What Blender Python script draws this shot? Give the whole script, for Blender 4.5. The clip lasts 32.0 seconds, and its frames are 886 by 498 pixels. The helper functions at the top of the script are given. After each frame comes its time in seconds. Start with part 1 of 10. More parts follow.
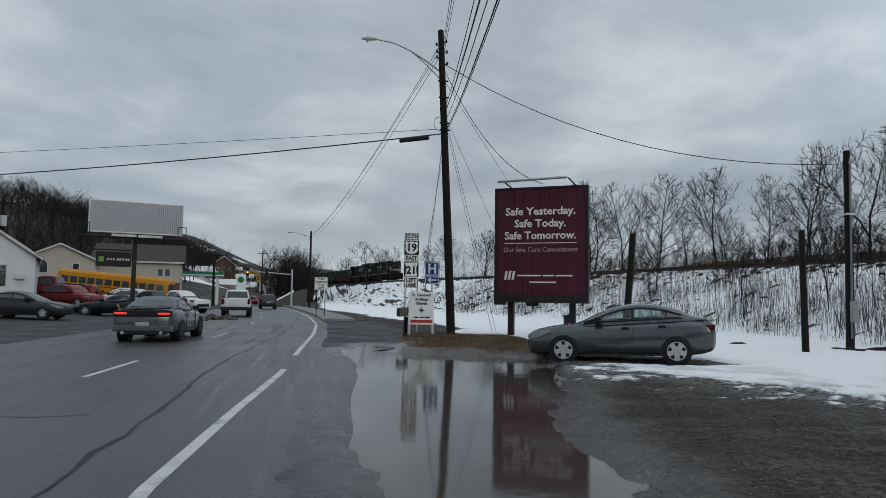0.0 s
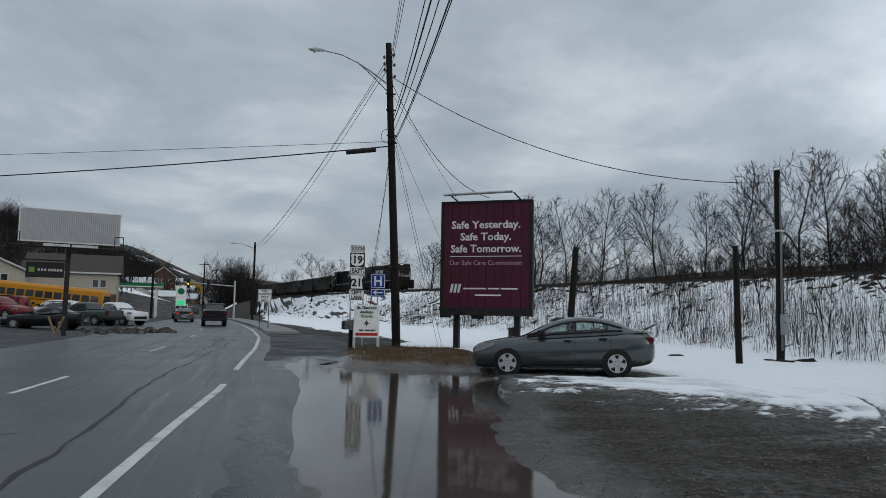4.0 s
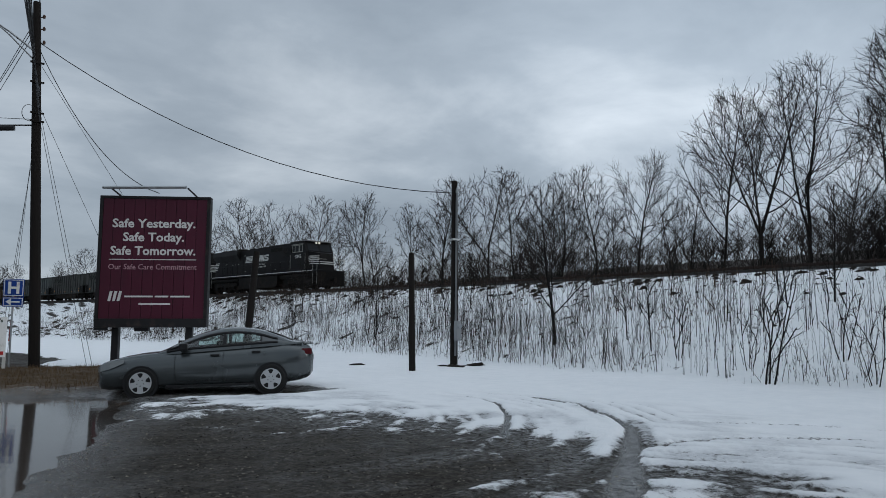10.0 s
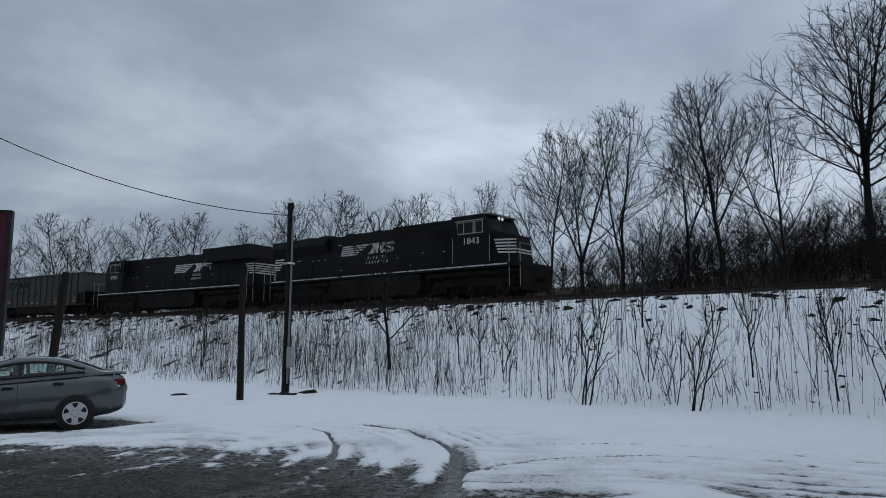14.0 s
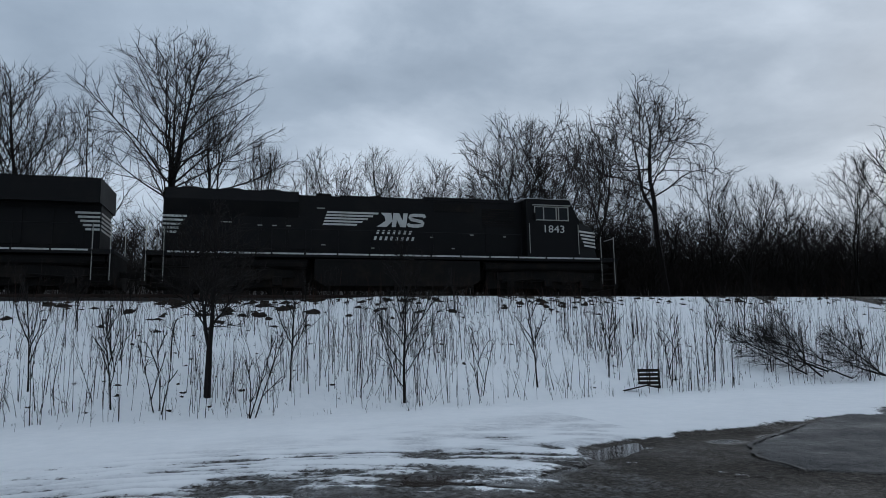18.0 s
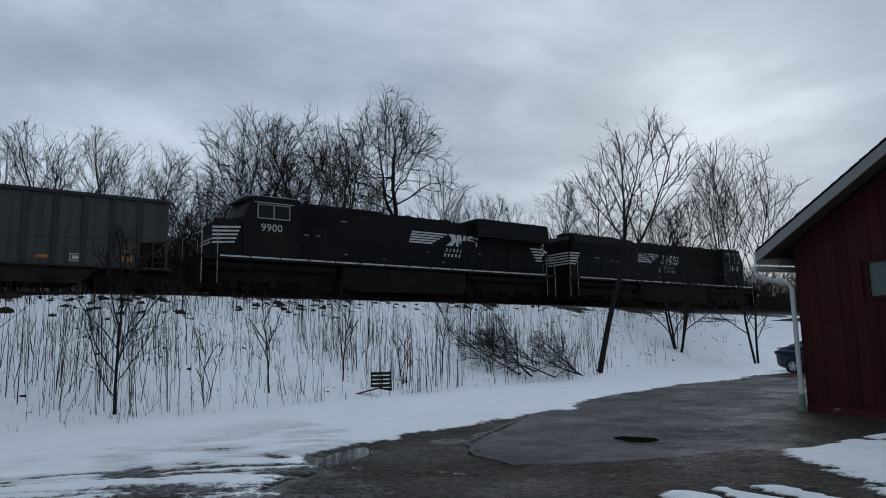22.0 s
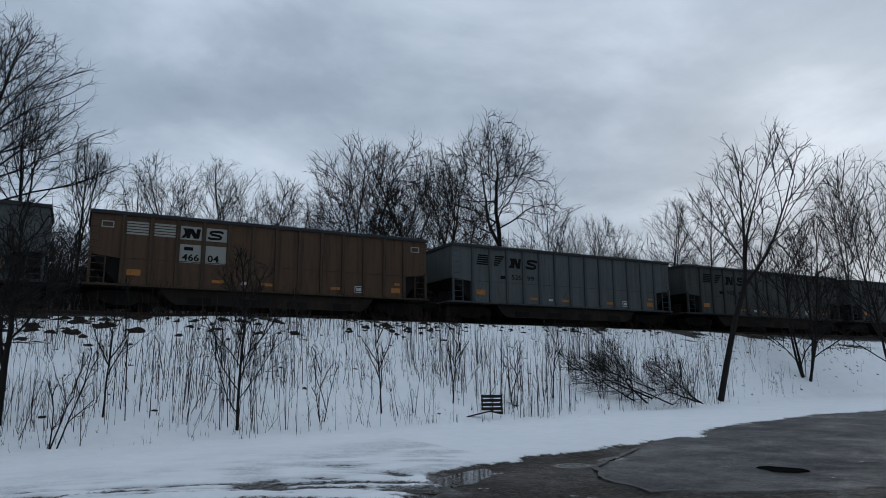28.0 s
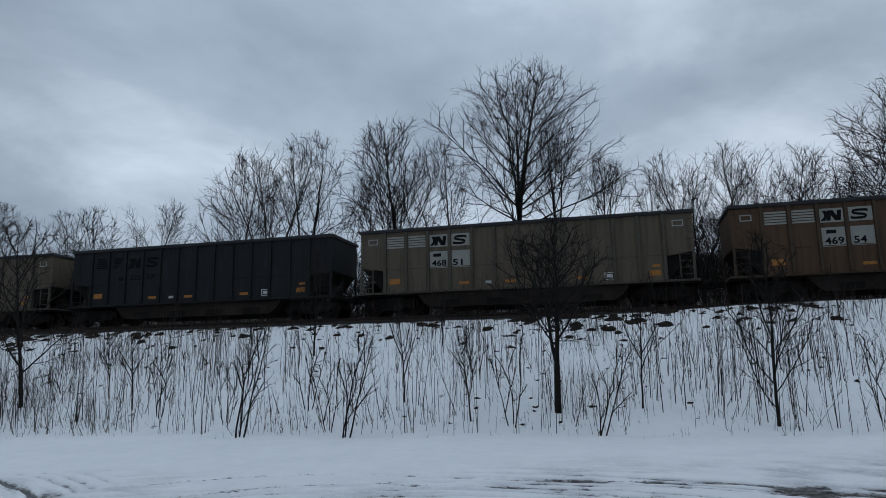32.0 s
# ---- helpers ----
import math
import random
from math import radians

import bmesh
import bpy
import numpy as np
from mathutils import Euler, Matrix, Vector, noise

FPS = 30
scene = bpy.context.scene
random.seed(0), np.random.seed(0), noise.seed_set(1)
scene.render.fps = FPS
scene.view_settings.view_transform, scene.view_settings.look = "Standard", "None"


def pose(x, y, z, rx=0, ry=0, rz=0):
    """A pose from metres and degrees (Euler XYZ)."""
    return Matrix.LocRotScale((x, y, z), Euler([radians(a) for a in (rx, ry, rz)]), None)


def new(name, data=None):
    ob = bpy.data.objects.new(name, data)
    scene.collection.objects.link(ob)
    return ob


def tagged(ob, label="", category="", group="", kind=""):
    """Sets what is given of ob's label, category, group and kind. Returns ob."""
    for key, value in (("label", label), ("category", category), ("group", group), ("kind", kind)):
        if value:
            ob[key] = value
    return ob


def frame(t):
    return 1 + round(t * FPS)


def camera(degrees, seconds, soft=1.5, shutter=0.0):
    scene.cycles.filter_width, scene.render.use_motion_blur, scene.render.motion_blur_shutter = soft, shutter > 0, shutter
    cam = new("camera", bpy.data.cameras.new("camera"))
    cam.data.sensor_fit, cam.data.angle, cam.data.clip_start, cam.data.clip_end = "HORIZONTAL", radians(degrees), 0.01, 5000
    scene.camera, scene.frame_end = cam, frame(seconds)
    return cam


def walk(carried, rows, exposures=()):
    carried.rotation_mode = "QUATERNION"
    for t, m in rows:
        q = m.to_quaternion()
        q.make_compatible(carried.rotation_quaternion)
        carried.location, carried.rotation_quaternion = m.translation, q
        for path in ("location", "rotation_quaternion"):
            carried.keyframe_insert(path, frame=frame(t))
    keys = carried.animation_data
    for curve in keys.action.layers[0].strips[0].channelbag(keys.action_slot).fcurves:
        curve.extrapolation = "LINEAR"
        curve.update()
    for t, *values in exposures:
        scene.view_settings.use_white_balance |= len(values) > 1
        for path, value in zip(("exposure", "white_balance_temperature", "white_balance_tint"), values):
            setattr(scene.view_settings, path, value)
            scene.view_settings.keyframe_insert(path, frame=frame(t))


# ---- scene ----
def eye(t, x, y, z, yaw, pitch, roll):
    """Yaw runs clockwise from +y; roll leans to the left."""
    return t, Matrix.Translation((x, y, z)) @ pose(0, 0, 0, 90 + pitch, 0, -yaw) @ pose(0, 0, 0, 0, 0, roll)


# ---- camera: held in the hand, turning from the road to the barn and part of the way back ----
cam = camera(65.57, 32.0, soft=0.75)
PATH = [
    (0, -2.35, -0.75, 1.55, 10.79, 4.09, 0.89), (0.5, -2.33, -0.75, 1.56, 11.70, 3.85, 1.16), (1, -2.32, -0.73, 1.57, 12.91, 2.16, 1.47),
    (1.5, -2.34, -0.67, 1.58, 13.21, 2.71, 1.20), (2, -2.33, -0.76, 1.58, 12.73, 3.04, 1.35), (2.5, -2.32, -0.80, 1.57, 13.26, 4.56, 1.23),
    (3, -2.35, -0.81, 1.56, 14.65, 4.62, 1.19), (3.5, -2.32, -0.80, 1.57, 15.20, 4.95, 1.13), (5.5, -2.32, -0.72, 1.57, 15.23, 5.35, 0.21),
    (6, -2.24, -0.93, 1.55, 21.53, 5.26, 2.00), (6.5, -2.29, -0.79, 1.54, 30.90, 4.34, -0.61), (7, -1.90, -0.60, 1.55, 37.98, 5.18, -0.10),
    (7.5, -1.50, -0.35, 1.54, 39.79, 3.92, -1.29), (8, -1.18, -0.29, 1.53, 36.55, 3.65, -1.64), (8.5, -0.78, -0.11, 1.54, 37.50, 3.90, 1.58),
    (9, -0.52, -0.01, 1.54, 35.91, 4.77, -1.79), (9.5, -0.22, -0.05, 1.60, 33.32, 5.72, -1.09), (10, -0.13, 0.03, 1.59, 37.84, 6.12, 0.00),
    (10.5, -0.05, -0.02, 1.63, 37.66, 6.72, -0.06), (11, -0.07, -0.02, 1.62, 39.57, 7.58, -0.11), (11.5, -0.06, -0.03, 1.64, 41.32, 7.44, 0.17),
    (12, -0.08, -0.00, 1.63, 42.75, 8.11, 0.57), (12.5, 0.05, 0.04, 1.63, 44.44, 8.38, -0.20), (13, 0.00, 0.00, 1.60, 47.00, 7.80, -0.46),
    (13.5, -0.05, -0.02, 1.63, 49.20, 7.89, -0.55), (14, -0.02, -0.04, 1.63, 51.19, 8.09, -0.39), (14.5, -0.04, -0.08, 1.61, 62.11, 9.93, -0.19),
    (15, -0.05, -0.12, 1.61, 73.89, 8.70, -0.17), (15.5, -0.05, -0.22, 1.61, 77.91, 9.88, -0.77), (17.5, -0.03, -0.44, 1.64, 99.46, 8.71, -1.31),
    (18, -0.03, -0.50, 1.64, 104.71, 8.03, -1.44), (18.5, -0.00, -0.52, 1.61, 109.36, 8.57, -0.81), (19, 0.07, -0.59, 1.63, 116.30, 7.65, -0.15),
    (19.5, 0.13, -0.70, 1.63, 121.46, 8.25, -0.16), (20, 0.22, -0.75, 1.64, 128.36, 8.06, -0.63), (20.5, 0.30, -0.75, 1.65, 129.52, 7.77, -0.38),
    (21, 0.23, -0.70, 1.64, 129.21, 7.01, -1.18), (21.5, 0.23, -0.75, 1.64, 127.29, 7.76, -0.77), (22, 0.24, -0.75, 1.65, 125.99, 7.74, -1.50),
    (22.5, 0.22, -0.75, 1.65, 128.13, 7.52, -1.26), (23, 0.21, -0.78, 1.65, 131.34, 7.54, -1.33), (23.5, 0.23, -0.76, 1.64, 136.29, 6.73, -1.64),
    (24, 0.24, -0.74, 1.65, 129.70, 7.42, -0.98), (24.5, 0.25, -0.77, 1.64, 126.50, 8.08, -1.39), (26.5, 0.54, -0.75, 1.52, 127.05, 7.80, -0.31),
    (27, 0.59, -0.72, 1.51, 127.46, 8.16, -0.24), (27.5, 0.63, -0.66, 1.49, 123.05, 7.49, 0.86), (28, 0.66, -0.60, 1.51, 117.77, 10.11, -0.78),
    (28.5, 0.73, -0.69, 1.52, 110.20, 10.89, -0.20), (29, 0.81, -0.63, 1.56, 103.37, 9.25, -0.52), (29.5, 0.82, -0.74, 1.57, 87.52, 9.19, -2.45),
    (30, 0.84, -0.84, 1.59, 71.92, 7.93, -2.57), (30.5, 0.85, -0.91, 1.59, 74.62, 8.71, -1.77), (31, 0.84, -0.92, 1.59, 76.14, 10.46, -1.39),
    (31.5, 0.81, -0.90, 1.58, 76.54, 10.38, -1.32), (32, 0.81, -0.89, 1.58, 75.48, 10.12, -1.46)]
walk(cam, [eye(*row) for row in PATH], [(0, 0.12, 6450, 10), (6, 0.05, 6350, 10), (9, 0.05, 6250, 10), (11, -0.08, 6150, 10), (13, -0.17, 6000, 10), (15, -0.22, 5960, 10), (18, -0.18, 5880, 10), (21, -0.21, 5850, 10), (27, -0.25, 5850, 10), (32, -0.21, 5900, 10)])

# ---- overcast daylight ----
SUN_YAW, SUN_ELEVATION = 147, 18
world = bpy.data.worlds.new("overcast_sky")
scene.world = world
world.use_nodes = True
wn, wl = world.node_tree.nodes, world.node_tree.links
wn.clear()


def wnode(kind, **settings):
    n = wn.new(kind)
    for key, value in settings.items():
        n.inputs[key].default_value = value
    return n


def wmath(op, a, b=None):
    n = wn.new("ShaderNodeMath")
    n.operation = op
    for i, v in enumerate((a, b)):
        if v is None:
            continue
        if isinstance(v, (int, float)):
            n.inputs[i].default_value = v
        else:
            wl.new(v, n.inputs[i])
    return n.outputs[0]


def build_sky():
    coord = wn.new("ShaderNodeTexCoord")
    sep = wn.new("ShaderNodeSeparateXYZ")
    wl.new(coord.outputs["Generated"], sep.inputs[0])
    up = wmath("MAXIMUM", sep.outputs[2], 0.0)
    depth = wmath("ADD", up, 0.16)
    comb = wn.new("ShaderNodeCombineXYZ")
    wl.new(wmath("DIVIDE", sep.outputs[0], depth), comb.inputs[0])
    wl.new(wmath("DIVIDE", sep.outputs[1], depth), comb.inputs[1])
    big = wnode("ShaderNodeTexNoise", Scale=0.55, Detail=3.0, Roughness=0.5)
    fine = wnode("ShaderNodeTexNoise", Scale=1.3, Detail=7.0, Roughness=0.55, Distortion=0.25)
    for n in (big, fine):
        wl.new(comb.outputs[0], n.inputs["Vector"])
    cloud = wmath("ADD", wmath("MULTIPLY", big.outputs["Fac"], 0.5), wmath("MULTIPLY", fine.outputs["Fac"], 0.5))
    ramp = wn.new("ShaderNodeValToRGB")
    wl.new(cloud, ramp.inputs[0])
    e = ramp.color_ramp.elements
    e[0].position, e[0].color = 0.36, (0.29, 0.343, 0.397, 1)
    e[1].position, e[1].color = 0.64, (0.78, 0.84, 0.885, 1)
    mid = ramp.color_ramp.elements.new(0.5)
    mid.color = (0.45, 0.512, 0.57, 1)
    # lighter towards the horizon
    haze = wmath("POWER", wmath("SUBTRACT", 1.0, up), 9.0)
    hm = wn.new("ShaderNodeMix")
    hm.data_type = "RGBA"
    wl.new(wmath("MULTIPLY", haze, 0.55), hm.inputs[0])
    wl.new(ramp.outputs[0], hm.inputs[6])
    hm.inputs[7].default_value = (0.54, 0.595, 0.65, 1)
    # the sun behind the cloud
    a, el = radians(SUN_YAW), radians(SUN_ELEVATION)
    dot = wn.new("ShaderNodeVectorMath")
    dot.operation = "DOT_PRODUCT"
    wl.new(coord.outputs["Generated"], dot.inputs[0])
    dot.inputs[1].default_value = (math.sin(a) * math.cos(el), math.cos(a) * math.cos(el), math.sin(el))
    near = wmath("MAXIMUM", dot.outputs["Value"], 0.0)
    patch = wmath("MULTIPLY", fine.outputs["Fac"], 2.0)
    glow = wmath("ADD", wmath("MULTIPLY", wmath("POWER", near, 40.0), wmath("MULTIPLY", patch, 0.22)), wmath("MULTIPLY", wmath("POWER", near, 5.0), 0.02))
    gc = wn.new("ShaderNodeMix")
    gc.data_type, gc.blend_type = "RGBA", "ADD"
    wl.new(glow, gc.inputs[0])
    wl.new(hm.outputs[2], gc.inputs[6])
    gc.inputs[7].default_value = (1.0, 1.0, 0.98, 1)
    # hand-set sky brightness by bearing: lighter east-north-east, darker north-west, north-north-east and
    # east-south-east
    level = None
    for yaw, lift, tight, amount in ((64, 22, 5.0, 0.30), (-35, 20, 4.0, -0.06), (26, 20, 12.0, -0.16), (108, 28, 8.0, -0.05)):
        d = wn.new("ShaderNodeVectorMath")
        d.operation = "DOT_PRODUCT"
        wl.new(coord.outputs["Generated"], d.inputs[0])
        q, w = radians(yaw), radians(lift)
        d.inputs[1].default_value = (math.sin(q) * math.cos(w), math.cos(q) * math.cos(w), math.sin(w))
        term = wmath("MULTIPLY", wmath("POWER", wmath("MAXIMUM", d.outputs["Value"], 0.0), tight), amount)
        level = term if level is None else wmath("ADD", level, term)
    clouds = wnode("ShaderNodeBackground", Strength=0.97)
    # an overcast sky is lighter overhead
    dome = wmath("ADD", wmath("MULTIPLY", wmath("MULTIPLY", up, up), 0.62), 0.87)
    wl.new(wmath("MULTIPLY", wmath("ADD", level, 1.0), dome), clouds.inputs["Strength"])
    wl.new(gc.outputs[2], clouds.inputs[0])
    sky = wn.new("ShaderNodeTexSky")
    sky.sky_type, sky.sun_disc = "NISHITA", False
    sky.sun_elevation, sky.sun_rotation = radians(SUN_ELEVATION), radians(SUN_YAW)
    clear = wnode("ShaderNodeBackground", Strength=0.06)
    wl.new(sky.outputs[0], clear.inputs[0])
    both = wnode("ShaderNodeMixShader", Fac=0.9)
    wl.new(clear.outputs[0], both.inputs[1])
    wl.new(clouds.outputs[0], both.inputs[2])
    out = wn.new("ShaderNodeOutputWorld")
    wl.new(both.outputs[0], out.inputs[0])


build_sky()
sun = new("sun", bpy.data.lights.new("sun", "SUN"))
sun.data.energy, sun.data.angle, sun.data.color = 0.5, radians(25), (1.0, 0.97, 0.93)
sun.matrix_world = pose(0, 0, 30, 90 - SUN_ELEVATION, 0, -SUN_YAW + 180)

# ---- materials ----
MATS = {}


def mat(name, color, rough=0.6, metal=0.0, vary=0.15, scale=3.0, grain=40.0, bump=0.15, dirt=None, dirt_amount=0.0, coat=0.0, emit=None, emit_strength=0.0, spec=0.22, each=0.0):
    """A surface with slow stains, fine grain and a little relief; dirt: a second colour in patches; each: variation from object to object."""
    if name in MATS:
        return MATS[name]
    m = bpy.data.materials.new(name)
    m.use_nodes = True
    MATS[name] = m
    nt, ln = m.node_tree.nodes, m.node_tree.links
    p = nt["Principled BSDF"]
    p.inputs["Roughness"].default_value, p.inputs["Metallic"].default_value = rough, metal
    p.inputs["Coat Weight"].default_value = coat
    p.inputs["Specular IOR Level"].default_value = spec
    co = nt.new("ShaderNodeTexCoord")
    slow, fine = nt.new("ShaderNodeTexNoise"), nt.new("ShaderNodeTexNoise")
    slow.inputs["Scale"].default_value, slow.inputs["Detail"].default_value = scale, 5
    fine.inputs["Scale"].default_value, fine.inputs["Detail"].default_value = grain, 3
    for n in (slow, fine):
        ln.new(co.outputs["Object"], n.inputs["Vector"])
    mix = nt.new("ShaderNodeMix")
    mix.data_type = "RGBA"
    c = Vector(color[:3])
    mix.inputs[6].default_value = (*(c * (1 - vary)), 1)
    mix.inputs[7].default_value = (*[min(v, 1) for v in c * (1 + vary)], 1)
    blend = nt.new("ShaderNodeMath")
    blend.operation = "MULTIPLY_ADD"
    ln.new(fine.outputs["Fac"], blend.inputs[0])
    blend.inputs[1].default_value = 0.4
    half = nt.new("ShaderNodeMath")
    half.operation = "MULTIPLY_ADD"
    ln.new(slow.outputs["Fac"], half.inputs[0])
    half.inputs[1].default_value, half.inputs[2].default_value = 0.9, -0.15
    ln.new(half.outputs[0], blend.inputs[2])
    ln.new(blend.outputs[0], mix.inputs[0])
    out = mix.outputs[2]
    if dirt:
        patch = nt.new("ShaderNodeTexNoise")
        patch.inputs["Scale"].default_value, patch.inputs["Detail"].default_value = scale * 0.6, 8
        patch.inputs["Roughness"].default_value = 0.65
        ln.new(co.outputs["Object"], patch.inputs["Vector"])
        ramp = nt.new("ShaderNodeMapRange")
        ramp.inputs["From Min"].default_value, ramp.inputs["From Max"].default_value = 0.62 - dirt_amount * 0.35, 0.78 - dirt_amount * 0.25
        ln.new(patch.outputs["Fac"], ramp.inputs["Value"])
        dm = nt.new("ShaderNodeMix")
        dm.data_type = "RGBA"
        ln.new(ramp.outputs[0], dm.inputs[0])
        ln.new(out, dm.inputs[6])
        dm.inputs[7].default_value = (*dirt, 1)
        out = dm.outputs[2]
    if each:
        info = nt.new("ShaderNodeObjectInfo")
        hsv = nt.new("ShaderNodeHueSaturation")
        rng = nt.new("ShaderNodeMapRange")
        rng.inputs["To Min"].default_value, rng.inputs["To Max"].default_value = 1 - each, 1 + each
        ln.new(info.outputs["Random"], rng.inputs["Value"])
        ln.new(rng.outputs[0], hsv.inputs["Value"])
        ln.new(out, hsv.inputs["Color"])
        out = hsv.outputs[0]
    ln.new(out, p.inputs["Base Color"])
    rr = nt.new("ShaderNodeMapRange")
    rr.inputs["To Min"].default_value, rr.inputs["To Max"].default_value = max(rough - 0.1, 0.02), min(rough + 0.12, 1)
    ln.new(slow.outputs["Fac"], rr.inputs["Value"])
    ln.new(rr.outputs[0], p.inputs["Roughness"])
    if bump:
        b = nt.new("ShaderNodeBump")
        b.inputs["Strength"].default_value, b.inputs["Distance"].default_value = bump, 0.01
        ln.new(fine.outputs["Fac"], b.inputs["Height"])
        ln.new(b.outputs[0], p.inputs["Normal"])
    if emit:
        p.inputs["Emission Color"].default_value = (*emit, 1)
        p.inputs["Emission Strength"].default_value = emit_strength
    return m


def glass(name, tint=(0.6, 0.7, 0.7), rough=0.03, see=0.0):
    """Dark car or house glazing: a glossy pane, see-through by the given share."""
    if name in MATS:
        return MATS[name]
    m = bpy.data.materials.new(name)
    m.use_nodes = True
    MATS[name] = m
    p = m.node_tree.nodes["Principled BSDF"]
    p.inputs["Base Color"].default_value = (*tint, 1)
    p.inputs["Roughness"].default_value = rough
    p.inputs["IOR"].default_value = 1.5
    p.inputs["Transmission Weight"].default_value = see
    p.inputs["Specular IOR Level"].default_value = 0.8
    return m


BLACK_PAINT = mat("black_locomotive_paint", (0.005, 0.005, 0.0055), 0.5, vary=0.3, scale=0.8, dirt=(0.011, 0.010, 0.009), dirt_amount=0.35, spec=0.14)
UNDERFRAME = mat("sooty_steel", (0.007, 0.0065, 0.006), 0.85, vary=0.35, scale=1.5, dirt=(0.02, 0.015, 0.011), dirt_amount=0.3, spec=0.2)
WHITE_PAINT = mat("weathered_white_paint", (0.5, 0.5, 0.48), 0.5, vary=0.12, scale=2, dirt=(0.3, 0.28, 0.25), dirt_amount=0.3)
STEEL = mat("galvanised_steel", (0.42, 0.43, 0.44), 0.45, 0.8, vary=0.15, scale=4)
RAIL = mat("rail_steel", (0.05, 0.036, 0.03), 0.6, 0.4, vary=0.3, scale=3)
BALLAST = mat("dark_ballast", (0.02, 0.018, 0.017), 0.95, vary=0.5, scale=2, grain=9, bump=0.9)
TIMBER = mat("creosoted_timber", (0.011, 0.0085, 0.007), 0.85, vary=0.35, scale=2.5, bump=0.5)
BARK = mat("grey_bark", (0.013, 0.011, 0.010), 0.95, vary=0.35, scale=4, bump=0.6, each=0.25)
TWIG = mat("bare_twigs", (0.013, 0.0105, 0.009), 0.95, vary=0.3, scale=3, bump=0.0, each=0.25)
WEED = mat("dead_weed_stalks", (0.03, 0.021, 0.017), 0.95, vary=0.4, scale=0.7, bump=0.0)
RUBBER = mat("tyre_rubber", (0.014, 0.014, 0.014), 0.8, vary=0.2)
CHROME = mat("chrome", (0.7, 0.7, 0.7), 0.15, 1.0, vary=0.05)
SIGN_WHITE = mat("reflective_white", (0.78, 0.78, 0.76), 0.4, vary=0.06, scale=5, dirt=(0.5, 0.49, 0.46), dirt_amount=0.15)
SIGN_BLACK = mat("sign_black", (0.012, 0.012, 0.012), 0.5)
SIGN_BLUE = mat("sign_blue", (0.012, 0.05, 0.26), 0.4)
SIGN_GREEN = mat("sign_green", (0.02, 0.09, 0.06), 0.5)
SIGN_RED = mat("sign_red", (0.42, 0.03, 0.03), 0.5)
WIRE = mat("black_cable", (0.02, 0.02, 0.022), 0.6, vary=0.1, bump=0)

# ---- small mesh kit ----


def part(name, bm, material, parent=None, label="", at=None, smooth=False):
    """Links a bmesh as one mesh object, under a thing or part where one is given."""
    me = bpy.data.meshes.new(name)
    bm.to_mesh(me)
    bm.free()
    if smooth:
        me.polygons.foreach_set("use_smooth", [True] * len(me.polygons))
    for one in (material if isinstance(material, (list, tuple)) else [material]):
        me.materials.append(one)
    ob = new(name, me)
    if parent:
        ob.parent = parent
    if at is not None:
        ob.matrix_basis = at
    if label:
        ob["label"] = label
    return ob


def thing(name, at, label="", category="", group="", kind=""):
    ob = new(name)
    ob.empty_display_size = 0.2
    ob.matrix_basis = at
    return tagged(ob, label, category, group, kind)


def box(bm, x0, x1, y0, y1, z0, z1, bevel=0.0, index=0):
    verts = [bm.verts.new((x, y, z)) for z in (z0, z1) for y in (y0, y1) for x in (x0, x1)]
    faces = [(0, 2, 3, 1), (4, 5, 7, 6), (0, 1, 5, 4), (1, 3, 7, 5), (3, 2, 6, 7), (2, 0, 4, 6)]
    made = [bm.faces.new([verts[i] for i in f]) for f in faces]
    for f in made:
        f.material_index = index
    if bevel:
        edges = list({e for f in made for e in f.edges})
        bmesh.ops.bevel(bm, geom=edges, offset=bevel, segments=2, affect="EDGES", profile=0.6)
    return verts


def boxed(x0, x1, y0, y1, z0, z1, bevel=0.0):
    bm = bmesh.new()
    box(bm, x0, x1, y0, y1, z0, z1, bevel)
    return bm


def bmesh_frame(x0, x1, z0, z1, t, y0, y1):
    bm = bmesh.new()
    for a, b, c, d in ((x0, x1, z1 - t, z1), (x0, x1, z0, z0 + t), (x0, x0 + t, z0 + t, z1 - t), (x1 - t, x1, z0 + t, z1 - t)):
        box(bm, a, b, y0, y1, c, d)
    return bm


def slanted(bm, x0, x1, z0, z1, y, lean=0.0):
    bm.faces.new([bm.verts.new(p) for p in ((x0, y, z0), (x1, y, z0), (x1 + lean, y, z1), (x0 + lean, y, z1))])


def tube(bm, points, radii, sides=8, caps=True):
    """A tapered tube along points."""
    rings = []
    pts = [Vector(p) for p in points]
    if isinstance(radii, (int, float)):
        radii = [radii] * len(pts)
    for i, p in enumerate(pts):
        d = (pts[min(i + 1, len(pts) - 1)] - pts[max(i - 1, 0)]).normalized()
        a = d.cross(Vector((0, 0, 1)) if abs(d.z) < 0.9 else Vector((1, 0, 0))).normalized()
        b = d.cross(a)
        rings.append([bm.verts.new(p + (a * math.cos(k * math.tau / sides) + b * math.sin(k * math.tau / sides)) * radii[i]) for k in range(sides)])
    for r, s in zip(rings, rings[1:]):
        for k in range(sides):
            bm.faces.new((r[k], r[(k + 1) % sides], s[(k + 1) % sides], s[k]))
    if caps and sides > 2:
        bm.faces.new(rings[0][::-1])
        bm.faces.new(rings[-1])


def tubed(points, radii, sides=8):
    bm = bmesh.new()
    tube(bm, points, radii, sides)
    return bm


